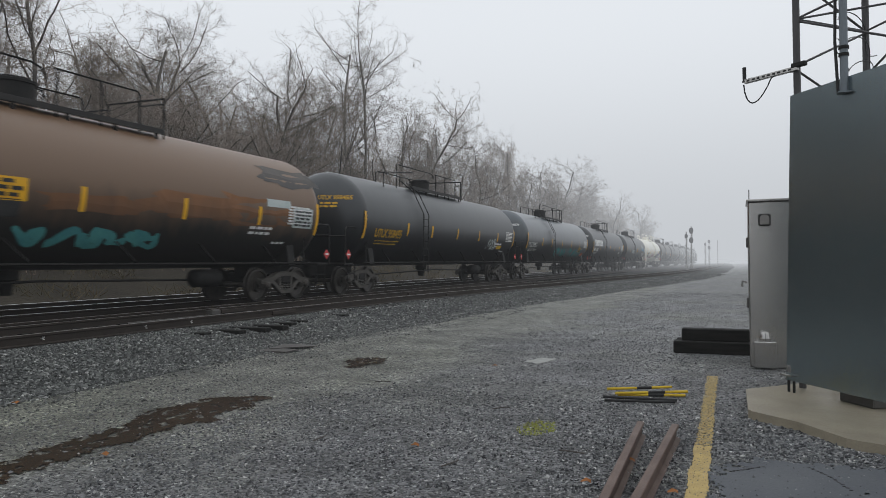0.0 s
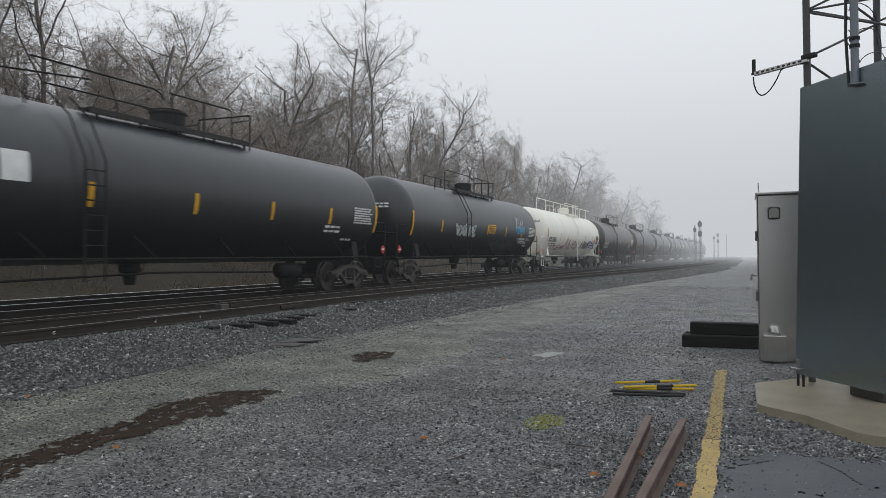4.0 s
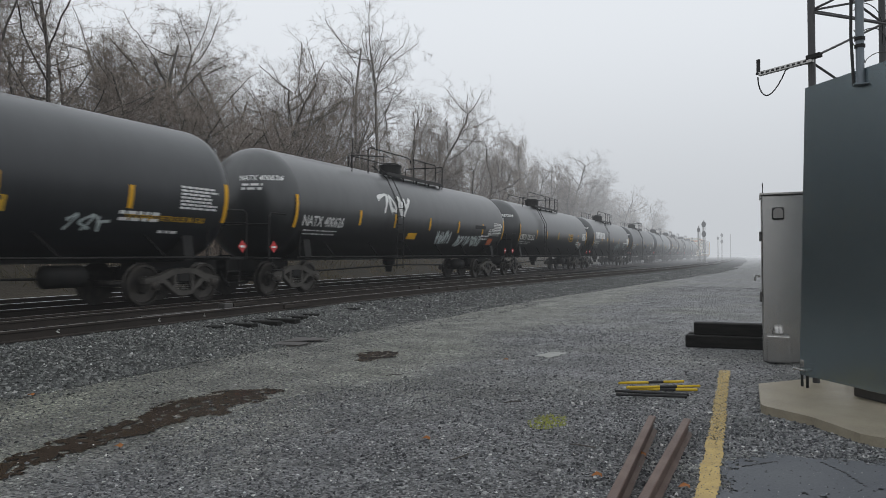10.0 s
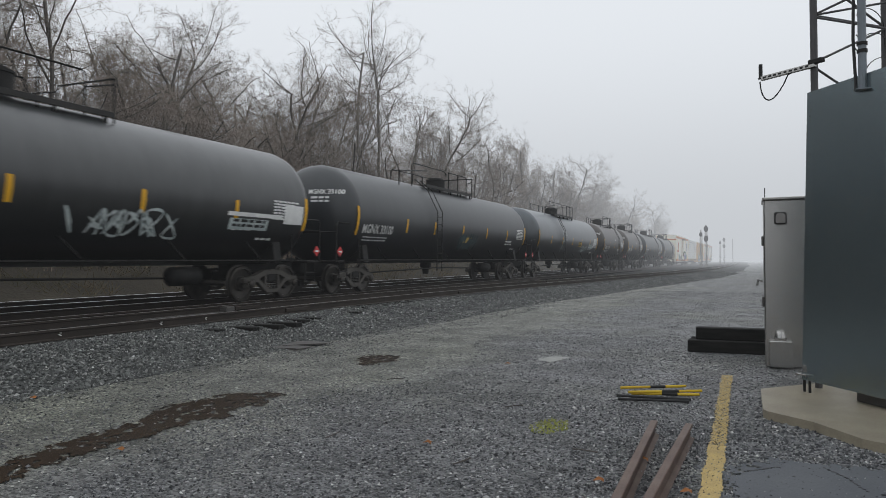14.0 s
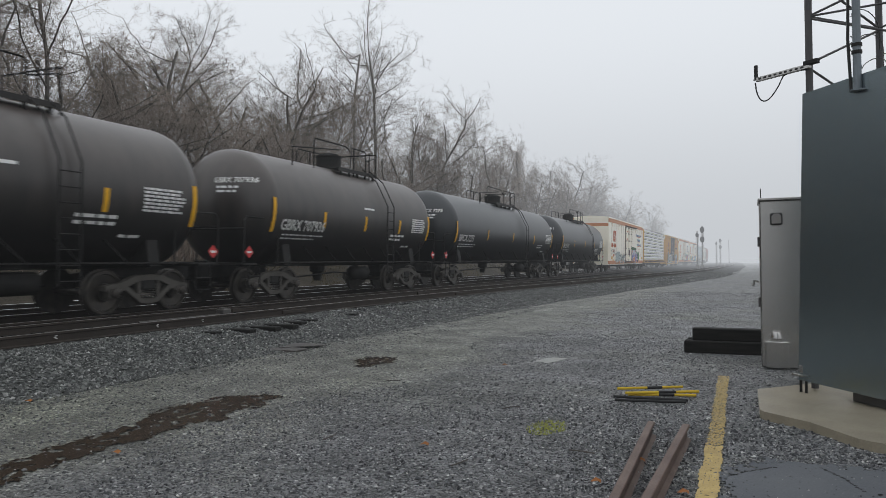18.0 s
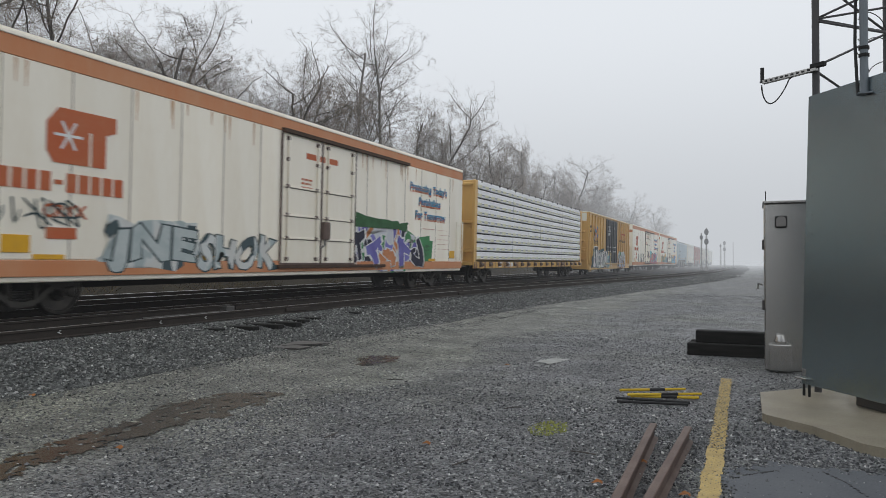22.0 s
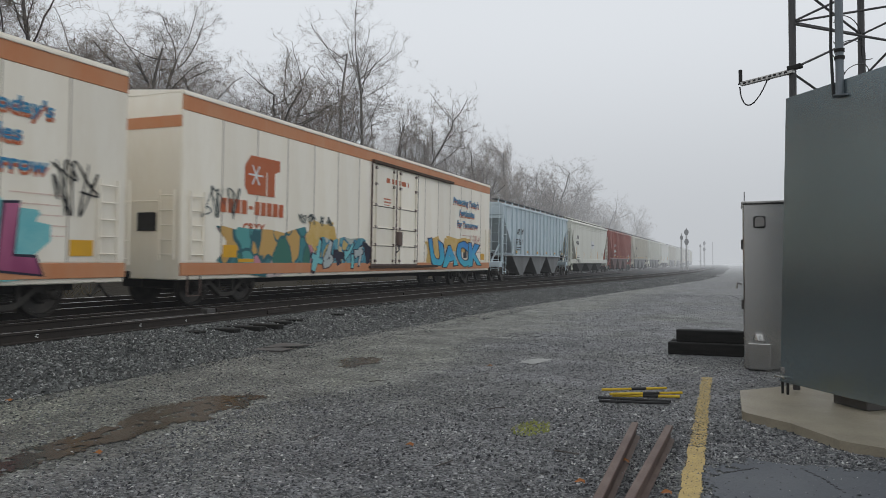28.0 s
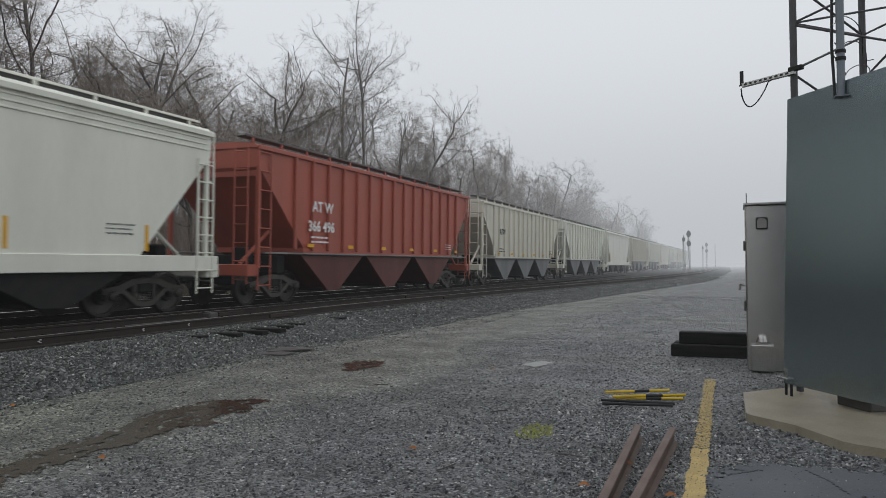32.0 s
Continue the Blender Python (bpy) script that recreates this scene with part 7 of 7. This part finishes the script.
def spray_mix(name, palette, scale=1.6):
    """Sprayed lettering too tangled to read: bent shards of several colours with soft and hard edges."""
    m = bpy.data.materials.new(name)
    m.use_nodes = True
    n, l = m.node_tree.nodes, m.node_tree.links
    b = n["Principled BSDF"]
    b.inputs["Roughness"].default_value, b.inputs["Specular IOR Level"].default_value = 0.6, 0.2
    co = n.new("ShaderNodeTexCoord")
    mp = n.new("ShaderNodeMapping")
    mp.inputs["Rotation"].default_value = (0.35, 0, 0)
    mp.inputs["Scale"].default_value = (1, 1.15, 0.75)
    l.new(co.outputs["Object"], mp.inputs["Vector"])
    wob = n.new("ShaderNodeTexNoise")
    wob.inputs["Scale"].default_value, wob.inputs["Detail"].default_value = 1.4, 1
    l.new(mp.outputs[0], wob.inputs["Vector"])
    add = n.new("ShaderNodeVectorMath")
    add.operation = "MULTIPLY_ADD"
    l.new(wob.outputs["Color"], add.inputs[0])
    add.inputs[1].default_value = (0.0, 0.9, 0.9)
    l.new(mp.outputs[0], add.inputs[2])
    cell = n.new("ShaderNodeTexVoronoi")
    cell.inputs["Scale"].default_value = scale
    l.new(add.outputs[0], cell.inputs["Vector"])
    edge = n.new("ShaderNodeTexVoronoi")
    edge.feature = "DISTANCE_TO_EDGE"
    edge.inputs["Scale"].default_value = scale
    l.new(add.outputs[0], edge.inputs["Vector"])
    sep = n.new("ShaderNodeSeparateColor")
    l.new(cell.outputs["Color"], sep.inputs[0])
    ramp = n.new("ShaderNodeValToRGB")
    ramp.color_ramp.interpolation = "CONSTANT"
    el = ramp.color_ramp.elements
    for i, c in enumerate(palette[1:]):
        k = el[i] if i < 2 else el.new(i / (len(palette) - 1))
        k.position, k.color = i / (len(palette) - 1), (*c, 1)
    l.new(sep.outputs[0], ramp.inputs[0])
    er = n.new("ShaderNodeMapRange")
    er.inputs["From Min"].default_value, er.inputs["From Max"].default_value = 0.045, 0.065
    l.new(edge.outputs["Distance"], er.inputs["Value"])
    mix = n.new("ShaderNodeMix")
    mix.data_type = "RGBA"
    mix.inputs["A"].default_value = (*palette[0], 1)
    l.new(er.outputs[0], mix.inputs["Factor"])
    l.new(ramp.outputs[0], mix.inputs["B"])
    l.new(mix.outputs["Result"], b.inputs["Base Color"])
    return m


F_BLUE = fade("blue_to_cyan_spray", (0.05, 0.48, 0.60), (0.03, 0.22, 0.60), 1.0, 2.2)
F_SALMON = fade("magenta_to_salmon_spray", (0.30, 0.05, 0.13), (0.68, 0.26, 0.17), 0.9, 2.0)
F_MAGENTA = fade("dark_to_pink_spray", (0.24, 0.04, 0.12), (0.50, 0.15, 0.27), 0.7, 2.4)
F_WHITE = fade("pale_violet_to_white_spray", (0.45, 0.46, 0.62), (0.78, 0.79, 0.78), 0.5, 1.6)
G_CYAN = spray("cyan_spray", (0.16, 0.50, 0.54), (0.25, 0.58, 0.58))
G_SLATE = spray("slate_spray", (0.045, 0.085, 0.095), (0.09, 0.14, 0.15))
G_OCHRE = spray("ochre_spray", (0.60, 0.38, 0.08), (0.70, 0.52, 0.25))
G_DARK = spray("dark_teal_spray", (0.035, 0.055, 0.06), (0.07, 0.10, 0.10))
G_PALE = spray("pale_grey_spray", (0.52, 0.56, 0.55), (0.35, 0.42, 0.42))
G_OLIVE = spray("olive_print", (0.66, 0.64, 0.42), (0.78, 0.77, 0.62))
G_PRINT = spray("grey_print", (0.16, 0.20, 0.23), (0.34, 0.37, 0.39))
G_PURPLE = spray("violet_spray", (0.13, 0.11, 0.36), (0.2, 0.2, 0.5))
G_GREEN = spray("green_spray", (0.05, 0.20, 0.08), (0.08, 0.3, 0.12))
G_FERN = spray("dark_green_spray", (0.03, 0.09, 0.035), (0.05, 0.15, 0.06))
G_INK = spray("ink_black_spray", (0.02, 0.02, 0.035), (0.04, 0.04, 0.07))
G_TEAL = spray("teal_spray", (0.06, 0.24, 0.26), (0.1, 0.35, 0.33))
G_PINK = spray("pink_spray", (0.50, 0.17, 0.24), (0.6, 0.3, 0.35))
G_MAGENTA = spray("magenta_spray", (0.28, 0.07, 0.16))
G_BLUE = spray("blue_spray", (0.05, 0.32, 0.58), (0.12, 0.45, 0.65))
G_ORANGE = spray("orange_spray", (0.62, 0.26, 0.12))
G_YELLOW = spray("yellow_spray", (0.60, 0.42, 0.12))

WHITE_C, BLACK_C = (0.62, 0.63, 0.62), (0.03, 0.035, 0.04)
M_PURPLE = spray_mix("violet_green_piece", [WHITE_C, (0.14, 0.12, 0.36), (0.20, 0.19, 0.5), (0.14, 0.12, 0.36), (0.03, 0.03, 0.05), (0.55, 0.56, 0.6), (0.55, 0.22, 0.09), (0.06, 0.22, 0.09)], 2.2)
M_GREY = spray_mix("white_grey_piece", [(0.6, 0.62, 0.6), (0.5, 0.54, 0.54), (0.62, 0.64, 0.62), (0.05, 0.08, 0.09), (0.4, 0.46, 0.46), (0.6, 0.6, 0.57), (0.07, 0.10, 0.11)], 2.4)
M_SPOTS = spray_mix("white_yellow_piece", [(0.74, 0.74, 0.72), (0.78, 0.78, 0.76), (0.70, 0.66, 0.66), (0.80, 0.79, 0.77), (0.72, 0.58, 0.10), (0.78, 0.78, 0.76), (0.66, 0.55, 0.58), (0.76, 0.77, 0.76)], 2.6)
M_TEAL = spray_mix("teal_pink_piece", [(0.04, 0.13, 0.15), (0.06, 0.24, 0.26), (0.10, 0.34, 0.33), (0.55, 0.25, 0.30), (0.06, 0.20, 0.22), (0.58, 0.36, 0.12), (0.05, 0.18, 0.14), (0.5, 0.42, 0.4)], 1.9)
M_YELLOW = spray_mix("yellow_blue_piece", [(0.05, 0.2, 0.3), (0.55, 0.42, 0.16), (0.14, 0.36, 0.42), (0.6, 0.5, 0.3), (0.08, 0.28, 0.34), (0.45, 0.5, 0.45)], 3.0)
M_BLUE = spray_mix("blue_piece", [(0.03, 0.10, 0.3), (0.06, 0.34, 0.6), (0.14, 0.48, 0.68), (0.04, 0.22, 0.5), (0.25, 0.55, 0.7)], 2.2)
M_PINK = spray_mix("pink_orange_piece", [(0.08, 0.05, 0.06), (0.55, 0.20, 0.17), (0.62, 0.30, 0.18), (0.42, 0.14, 0.2), (0.6, 0.36, 0.28), (0.25, 0.5, 0.55)], 1.2)
M_MAGENTA = spray_mix("magenta_piece", [(0.04, 0.03, 0.04), (0.34, 0.09, 0.20), (0.45, 0.16, 0.28), (0.30, 0.07, 0.17), (0.5, 0.25, 0.34)], 0.8)

# each car's far end at the start, from the head of the stretch that is seen
ENDS = [-1.0, 17.6, 36.0, 55.6, 74.5, 93.2, 112.3, 130.3, 149.0, 168.8, 187.3, 206.4, 226.2, 245.0, 257.5, 269.5, 286.8, 303.0, 326.3, 348.4, 368.3, 391.3, 413.7,
        430.8, 448.0, 464.9, 482.2, 500.0, 516.0, 533.0, 550.0, 567.0, 584.0, 601.0, 618.0]


# first and last reflector of each tank car along the line at the start
TANKS = [(1.4, 16.8), (19.6, 35.7), (38.45, 55.4), (58.1, 74.2), (76.95, 92.8), (95.6, 111.3), (113.9, 129.75), (132.5, 148.55), (151.3, 168.15), (170.9, 186.8), (189.55, 206.0),
         (208.75, 225.7), (228.5, 244.45), (247.35, 256.4), (259.2, 268.45), (271.3, 286.3), (289.1, 302.5)]


def span(i):
    """The far end and the length of a car."""
    if i < len(TANKS):
        a, b = TANKS[i]
        length = b - a + 2 * 0.72 + 1.45
        return {"rear": (a + b) / 2 - 0.75 + (length - 1) / 2, "length": length}
    return {"rear": ENDS[i + 1], "length": ENDS[i + 1] - ENDS[i]}


def build_train():
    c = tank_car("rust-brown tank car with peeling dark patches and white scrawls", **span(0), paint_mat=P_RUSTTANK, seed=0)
    plate(c, 1.58, -1.6, 2.75, 1.0, 0.4, REFLECT, "yellow warning plate", 3)
    plate(c, 1.58, -1.7, 2.35, 1.0, 0.32, LETTER_BLACK)
    plate(c, 1.58, 7.0, 2.7, 0.9, 0.55, G_PALE, "worn pale data panel", 5)
    plate(c, 1.58, 5.9, 3.1, 1.0, 0.2, G_PALE)
    scrawl(c, -5.5, -2.4, 2.25, 2.85, G_PALE, 1, 0.12, 4)
    for y0, y1, z0, z1, m, k in ((1.2, 4.6, 2.15, 2.75, RUST_PATCH, 501), (3.4, 6.6, 2.0, 2.9, RUST_PATCH, 502), (-1.0, 1.6, 2.1, 2.5, RUST_PATCH, 503), (5.2, 8.0, 3.2, 3.9, GREY_PATCH, 504), (-8.0, -5.6, 2.9, 3.6, GREY_PATCH, 505)):
        graffiti(c, 0, y0, y1, z0, z1, m, None, k, wrap=(1.58, 2.6))
    scrawl(c, -2.4, 2.2, 1.5, 1.95, G_TEAL, 506, 0.16, 5)
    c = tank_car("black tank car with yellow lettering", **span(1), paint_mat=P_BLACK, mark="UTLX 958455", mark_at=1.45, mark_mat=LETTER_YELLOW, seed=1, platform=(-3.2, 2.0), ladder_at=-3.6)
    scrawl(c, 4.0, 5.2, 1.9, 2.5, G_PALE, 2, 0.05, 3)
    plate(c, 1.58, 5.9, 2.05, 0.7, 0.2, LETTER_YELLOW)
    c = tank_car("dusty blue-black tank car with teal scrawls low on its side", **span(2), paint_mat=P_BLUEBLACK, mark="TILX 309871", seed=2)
    scrawl(c, -1.5, 1.6, 1.5, 2.3, G_TEAL, 3, 0.10, 6)
    scrawl(c, 2.6, 6.4, 1.45, 2.3, G_TEAL, 4, 0.10, 6)
    plate(c, 1.58, 5.9, 2.2, 0.95, 0.35, REFLECT, "yellow warning plate", 3)
    plate(c, 1.58, 7.2, 1.75, 0.6, 0.3, LETTER_RED)
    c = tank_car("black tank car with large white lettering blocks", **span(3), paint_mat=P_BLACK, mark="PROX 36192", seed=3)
    name_blocks(c, 1.58, -7.4, 2.48, 6, 0.50, 0.52, 0.10, LETTER_WHITE)
    c = tank_car("black tank car with white and blue scrawls", **span(4), paint_mat=P_BLACK, seed=4)
    plate(c, 1.58, 0.6, 2.75, 0.9, 0.42, REFLECT, "yellow warning plate", 4)
    scrawl(c, -3.8, -1.6, 2.3, 2.8, G_PALE, 6, 0.09, 5)
    scrawl(c, 4.2, 5.6, 2.9, 3.6, G_PALE, 7, 0.07, 4)
    scrawl(c, 4.2, 5.7, 2.6, 3.0, G_BLUE, 8, 0.12, 4)
    scrawl(c, 0.9, 3.2, 1.5, 2.1, G_DARK, 9, 0.09, 6)
    shell_writing(c, 1.58, "LIQUEFIED PETROLEUM GAS", 0.19, LETTER_WHITE, 4.6, 2.18)
    shell_writing(c, 1.58, "NON ODORIZED", 0.19, LETTER_WHITE, 5.0, 1.95)
    c = tank_car("cream-white tank car with white railings and purple scrawls", **span(5), paint_mat=P_WHITE, mark="IAXX 58653", mark_mat=LETTER_BLACK, seed=5, trim=P_WHITE, white=True, platform=(0.2, 3.2))
    scrawl(c, -3.0, 0.6, 1.6, 2.5, G_MAGENTA, 10, 0.04, 8)
    scrawl(c, -6.6, -3.0, 1.55, 2.0, G_MAGENTA, 11, 0.03, 9)
    scrawl(c, 1.6, 4.2, 1.75, 2.4, LETTER_BLACK, 12, 0.07, 6)
    scrawl(c, 3.9, 6.4, 1.6, 2.5, G_PURPLE, 13, 0.04, 7)
    plate(c, 1.58, 6.0, 2.6, 0.5, 0.25, REFLECT)
    plate(c, 1.58, 7.0, 2.6, 0.95, 0.6, G_PALE, "", 5)
    c = tank_car("dusty brown-black tank car", **span(6), paint_mat=P_BROWNBLACK, mark="SHQX 5032", seed=6)
    plate(c, 1.58, 5.6, 2.35, 0.65, 0.16, LETTER_WHITE)
    plate(c, 1.58, 6.4, 2.42, 0.65, 0.24, LETTER_RED)
    plate(c, 1.58, 7.0, 2.42, 0.5, 0.36, G_PALE, "", 4, LETTER_RED)
    c = tank_car("black tank car with yellow lettering and a yellow plate", **span(7), paint_mat=P_BLACK, mark="UTLX 958441", mark_at=1.8, mark_mat=LETTER_YELLOW, seed=7, platform=(-3.2, 2.2), ladder_at=-3.6)
    plate(c, 1.58, 2.5, 2.3, 0.75, 0.28, LETTER_YELLOW, "", 2)
    scrawl(c, 4.0, 5.0, 1.75, 2.15, G_PALE, 14, 0.06, 3)
    shell_writing(c, 1.58, "LIQUEFIED PETROLEUM GAS", 0.17, LETTER_YELLOW, 5.3, 2.1)
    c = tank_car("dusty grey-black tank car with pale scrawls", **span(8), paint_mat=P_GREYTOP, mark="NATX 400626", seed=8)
    scrawl(c, -3.9, -1.6, 2.95, 3.7, LETTER_WHITE, 15, 0.13, 4)
    scrawl(c, 0.8, 2.2, 1.7, 2.4, G_PALE, 16, 0.05, 4)
    scrawl(c, 2.9, 5.6, 1.6, 2.2, G_PALE, 17, 0.07, 7)
    plate(c, 1.58, -1.3, 2.05, 0.7, 0.25, REFLECT)
    plate(c, 1.58, 5.3, 2.75, 1.3, 0.16, LETTER_BLACK)
    plate(c, 1.58, 6.9, 1.95, 0.6, 0.35, LETTER_RED)
    shell_writing(c, 1.58, "LIQUEFIED\nPETROLEUM GAS", 0.19, LETTER_WHITE, 6.4, 2.55)
    c = tank_car("black tank car with white lettering and a yellow plate", **span(9), paint_mat=P_GREYTOP, mark="CBTX 787266", mark_wide=1.08, mark_at=0.85, seed=9, ladder_at=-3.6, platform=(-3.1, 2.2))
    plate(c, 1.58, 3.4, 2.6, 0.75, 0.5, REFLECT, "yellow warning plate", 4)
    plate(c, 1.58, 6.1, 2.05, 1.1, 0.3, G_PALE, "", 3, LETTER_RED)
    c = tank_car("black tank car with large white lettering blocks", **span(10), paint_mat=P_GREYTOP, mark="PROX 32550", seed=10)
    name_blocks(c, 1.58, -7.4, 2.48, 6, 0.50, 0.52, 0.10, LETTER_WHITE)
    scrawl(c, 1.0, 3.8, 1.75, 2.4, G_PALE, 18, 0.05, 6)
    plate(c, 1.58, 6.2, 2.55, 2.0, 0.10, LETTER_WHITE)
    plate(c, 1.58, 6.0, 2.25, 1.4, 0.28, G_PALE, "", 2, LETTER_BLACK)
    plate(c, 1.58, 7.7, 2.65, 0.8, 0.5, LETTER_WHITE)
    c = tank_car("black tank car with white lettering", **span(11), paint_mat=P_BLACK, mark="MGNX 33100", seed=11)
    scrawl(c, -0.2, 1.8, 1.7, 2.5, G_DARK, 19, 0.12, 5)
    plate(c, 1.58, 0.7, 2.2, 0.9, 0.25, G_YELLOW)
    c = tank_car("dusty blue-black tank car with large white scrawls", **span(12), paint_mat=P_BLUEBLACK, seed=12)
    scrawl(c, -3.0, -0.6, 1.7, 3.4, G_PALE, 20, 0.03, 2)
    scrawl(c, 2.6, 4.6, 1.8, 2.3, G_PALE, 22, 0.04, 6)
    scrawl(c, 5.0, 6.4, 2.1, 2.5, G_PALE, 21, 0.07, 6)
    plate(c, 1.58, 2.2, 2.5, 0.8, 0.35, G_YELLOW, "faded yellow plate", 3)
    shell_writing(c, 1.58, "LIQUEFIED\nPETROLEUM GAS", 0.19, LETTER_WHITE, 6.3, 2.5)
    for i, mark in ((13, "GBRX 707763"), (14, "GBRX 707936")):
        c = tank_car("short brown-black tank car", **span(i), paint_mat=P_BROWNBLACK, mark=mark, seed=i, stripes=5, platform=(-0.6, 1.8), ladder_at=1.4)
        plate(c, 1.58, 0.2, 3.25, 0.6, 0.06, LETTER_WHITE)
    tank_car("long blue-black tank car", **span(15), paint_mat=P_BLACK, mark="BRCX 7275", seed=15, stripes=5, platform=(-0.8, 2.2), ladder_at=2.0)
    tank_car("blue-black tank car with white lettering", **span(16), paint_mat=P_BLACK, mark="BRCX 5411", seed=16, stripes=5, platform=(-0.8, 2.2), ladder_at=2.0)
    reefer("white refrigerator car with orange bands, rust and purple sprayed lettering", rear=325.9, length=21.9, seed=17, rusty=True, tags=[(-9.2, -7.6, 1.75, 2.2, G_DARK, 3, 0.03)],
           art=[(3.4, 7.6, 0.76, 2.25, G_GREEN, None, None), (1.0, 5.6, 1.5, 2.65, G_FERN, None, None), (0.4, 6.7, 0.76, 2.3, M_PURPLE, [G_PURPLE, G_INK, G_PURPLE, G_ORANGE], LETTER_WHITE)],
           pieces=[("JNE", -7.0, -4.7, 0.95, 1.85, G_PALE, G_DARK, M_GREY), ("SHOK", -4.6, -1.9, 0.95, 1.7, M_GREY, G_DARK, None)])
    centrebeam("yellow centre-beam flatcar stacked with white-wrapped lumber", **span(18))
    boxcar("yellow ribbed boxcar with black double doors and white sprayed lettering", **span(19))
    reefer("white refrigerator car with orange bands and black scrawls", rear=391.1, length=21.9, seed=20, tags=[(-6.5, -2.8, 1.1, 2.0, LETTER_BLACK, 4, 0.12), (8.7, 9.7, 2.0, 3.0, LETTER_BLACK, 2, 0.04), (3.4, 4.6, 1.8, 2.3, G_DARK, 4, 0.03)],
           art=[(-0.6, 5.3, 0.76, 2.5, G_CYAN, None, None), (5.0, 8.8, 0.76, 2.3, G_CYAN, None, None)],
           pieces=[("EAH", -0.2, 4.8, 1.0, 2.1, F_SALMON, G_INK, None), ("FEDL", 5.1, 8.5, 0.98, 2.15, F_MAGENTA, G_INK, None)])
    reefer("white refrigerator car with orange bands and teal and blue sprays", rear=413.3, length=21.9, seed=21, tags=[(-9.7, -8.4, 2.2, 2.9, G_DARK, 3, 0.03), (-5.9, -4.2, 2.25, 2.5, G_DARK, 5, 0.03), (7.6, 8.9, 2.0, 2.4, LETTER_FADED, 4, 0.03)],
           art=[(-9.4, -5.0, 0.76, 2.15, M_TEAL, None, None), (-5.6, -3.9, 1.5, 2.4, G_OCHRE, None, None), (-5.3, -1.7, 0.8, 2.0, M_YELLOW, [G_CYAN, G_PALE, G_INK], G_INK), (2.6, 4.4, 1.0, 2.2, G_OCHRE, None, None), (4.3, 8.0, 1.6, 2.3, G_OCHRE, None, None)],
           pieces=[("UACK", 3.0, 9.1, 0.98, 2.0, F_BLUE, G_INK, None)])
    hopper("pale blue-grey ribbed hopper car", rear=431.05, length=17.1, paint_mat=P_PALEBLUE, mark=("AT  W", "87 26 1"), mark_mat=LETTER_BLACK, seed=22)
    hopper("smooth pale grey hopper car with a white sill", **span(23), paint_mat=P_HOPPER, ribbed=False, mark=("ATW", "496365"), mark_mat=LETTER_BLACK, seed=23)
    hopper("oxide red ribbed hopper car", **span(24), paint_mat=P_RED, mark=("AT W", "366 496"), seed=24)
    hopper("beige ribbed hopper car", **span(25), paint_mat=P_BEIGE, mark=("ATW", ""), mark_mat=LETTER_BLACK, seed=25)
    hopper("pale grey ribbed hopper car", **span(26), paint_mat=P_HOPPER, seed=26)
    for i in range(27, 34):
        hopper("weathered pale hopper car far down the train", **span(i), paint_mat=(P_BEIGE, P_HOPPER)[i % 2], ribbed=i % 3 > 0, seed=i)


build_train()


def motions():
    for car, y in CARS:
        rows = []
        for t in (range(33) if y > BEND_Y else (0, 8, 16, 24, 32)):
            mx, my, a = main_line(y - SPEED * t)
            rows.append((t, pose(mx + TRACK * math.cos(a), my + TRACK * math.sin(a), BODY, 0, CANT, math.degrees(a))))
        walk(car, rows)
    # the wheels roll with the train
    turn = math.degrees(SPEED * 32 / 0.457)
    n = int(turn / 80) + 1
    first = {}
    for w, d in WHEELSETS:
        if d not in first:
            walk(w, [(32 * i / n, pose(0, d, 0.457, turn * i / n)) for i in range(n + 1)])
            first[d] = w
        else:
            w.rotation_mode = "QUATERNION"
            w.animation_data_create()
            w.animation_data.action = first[d].animation_data.action
            w.animation_data.action_slot = first[d].animation_data.action_slot


motions()
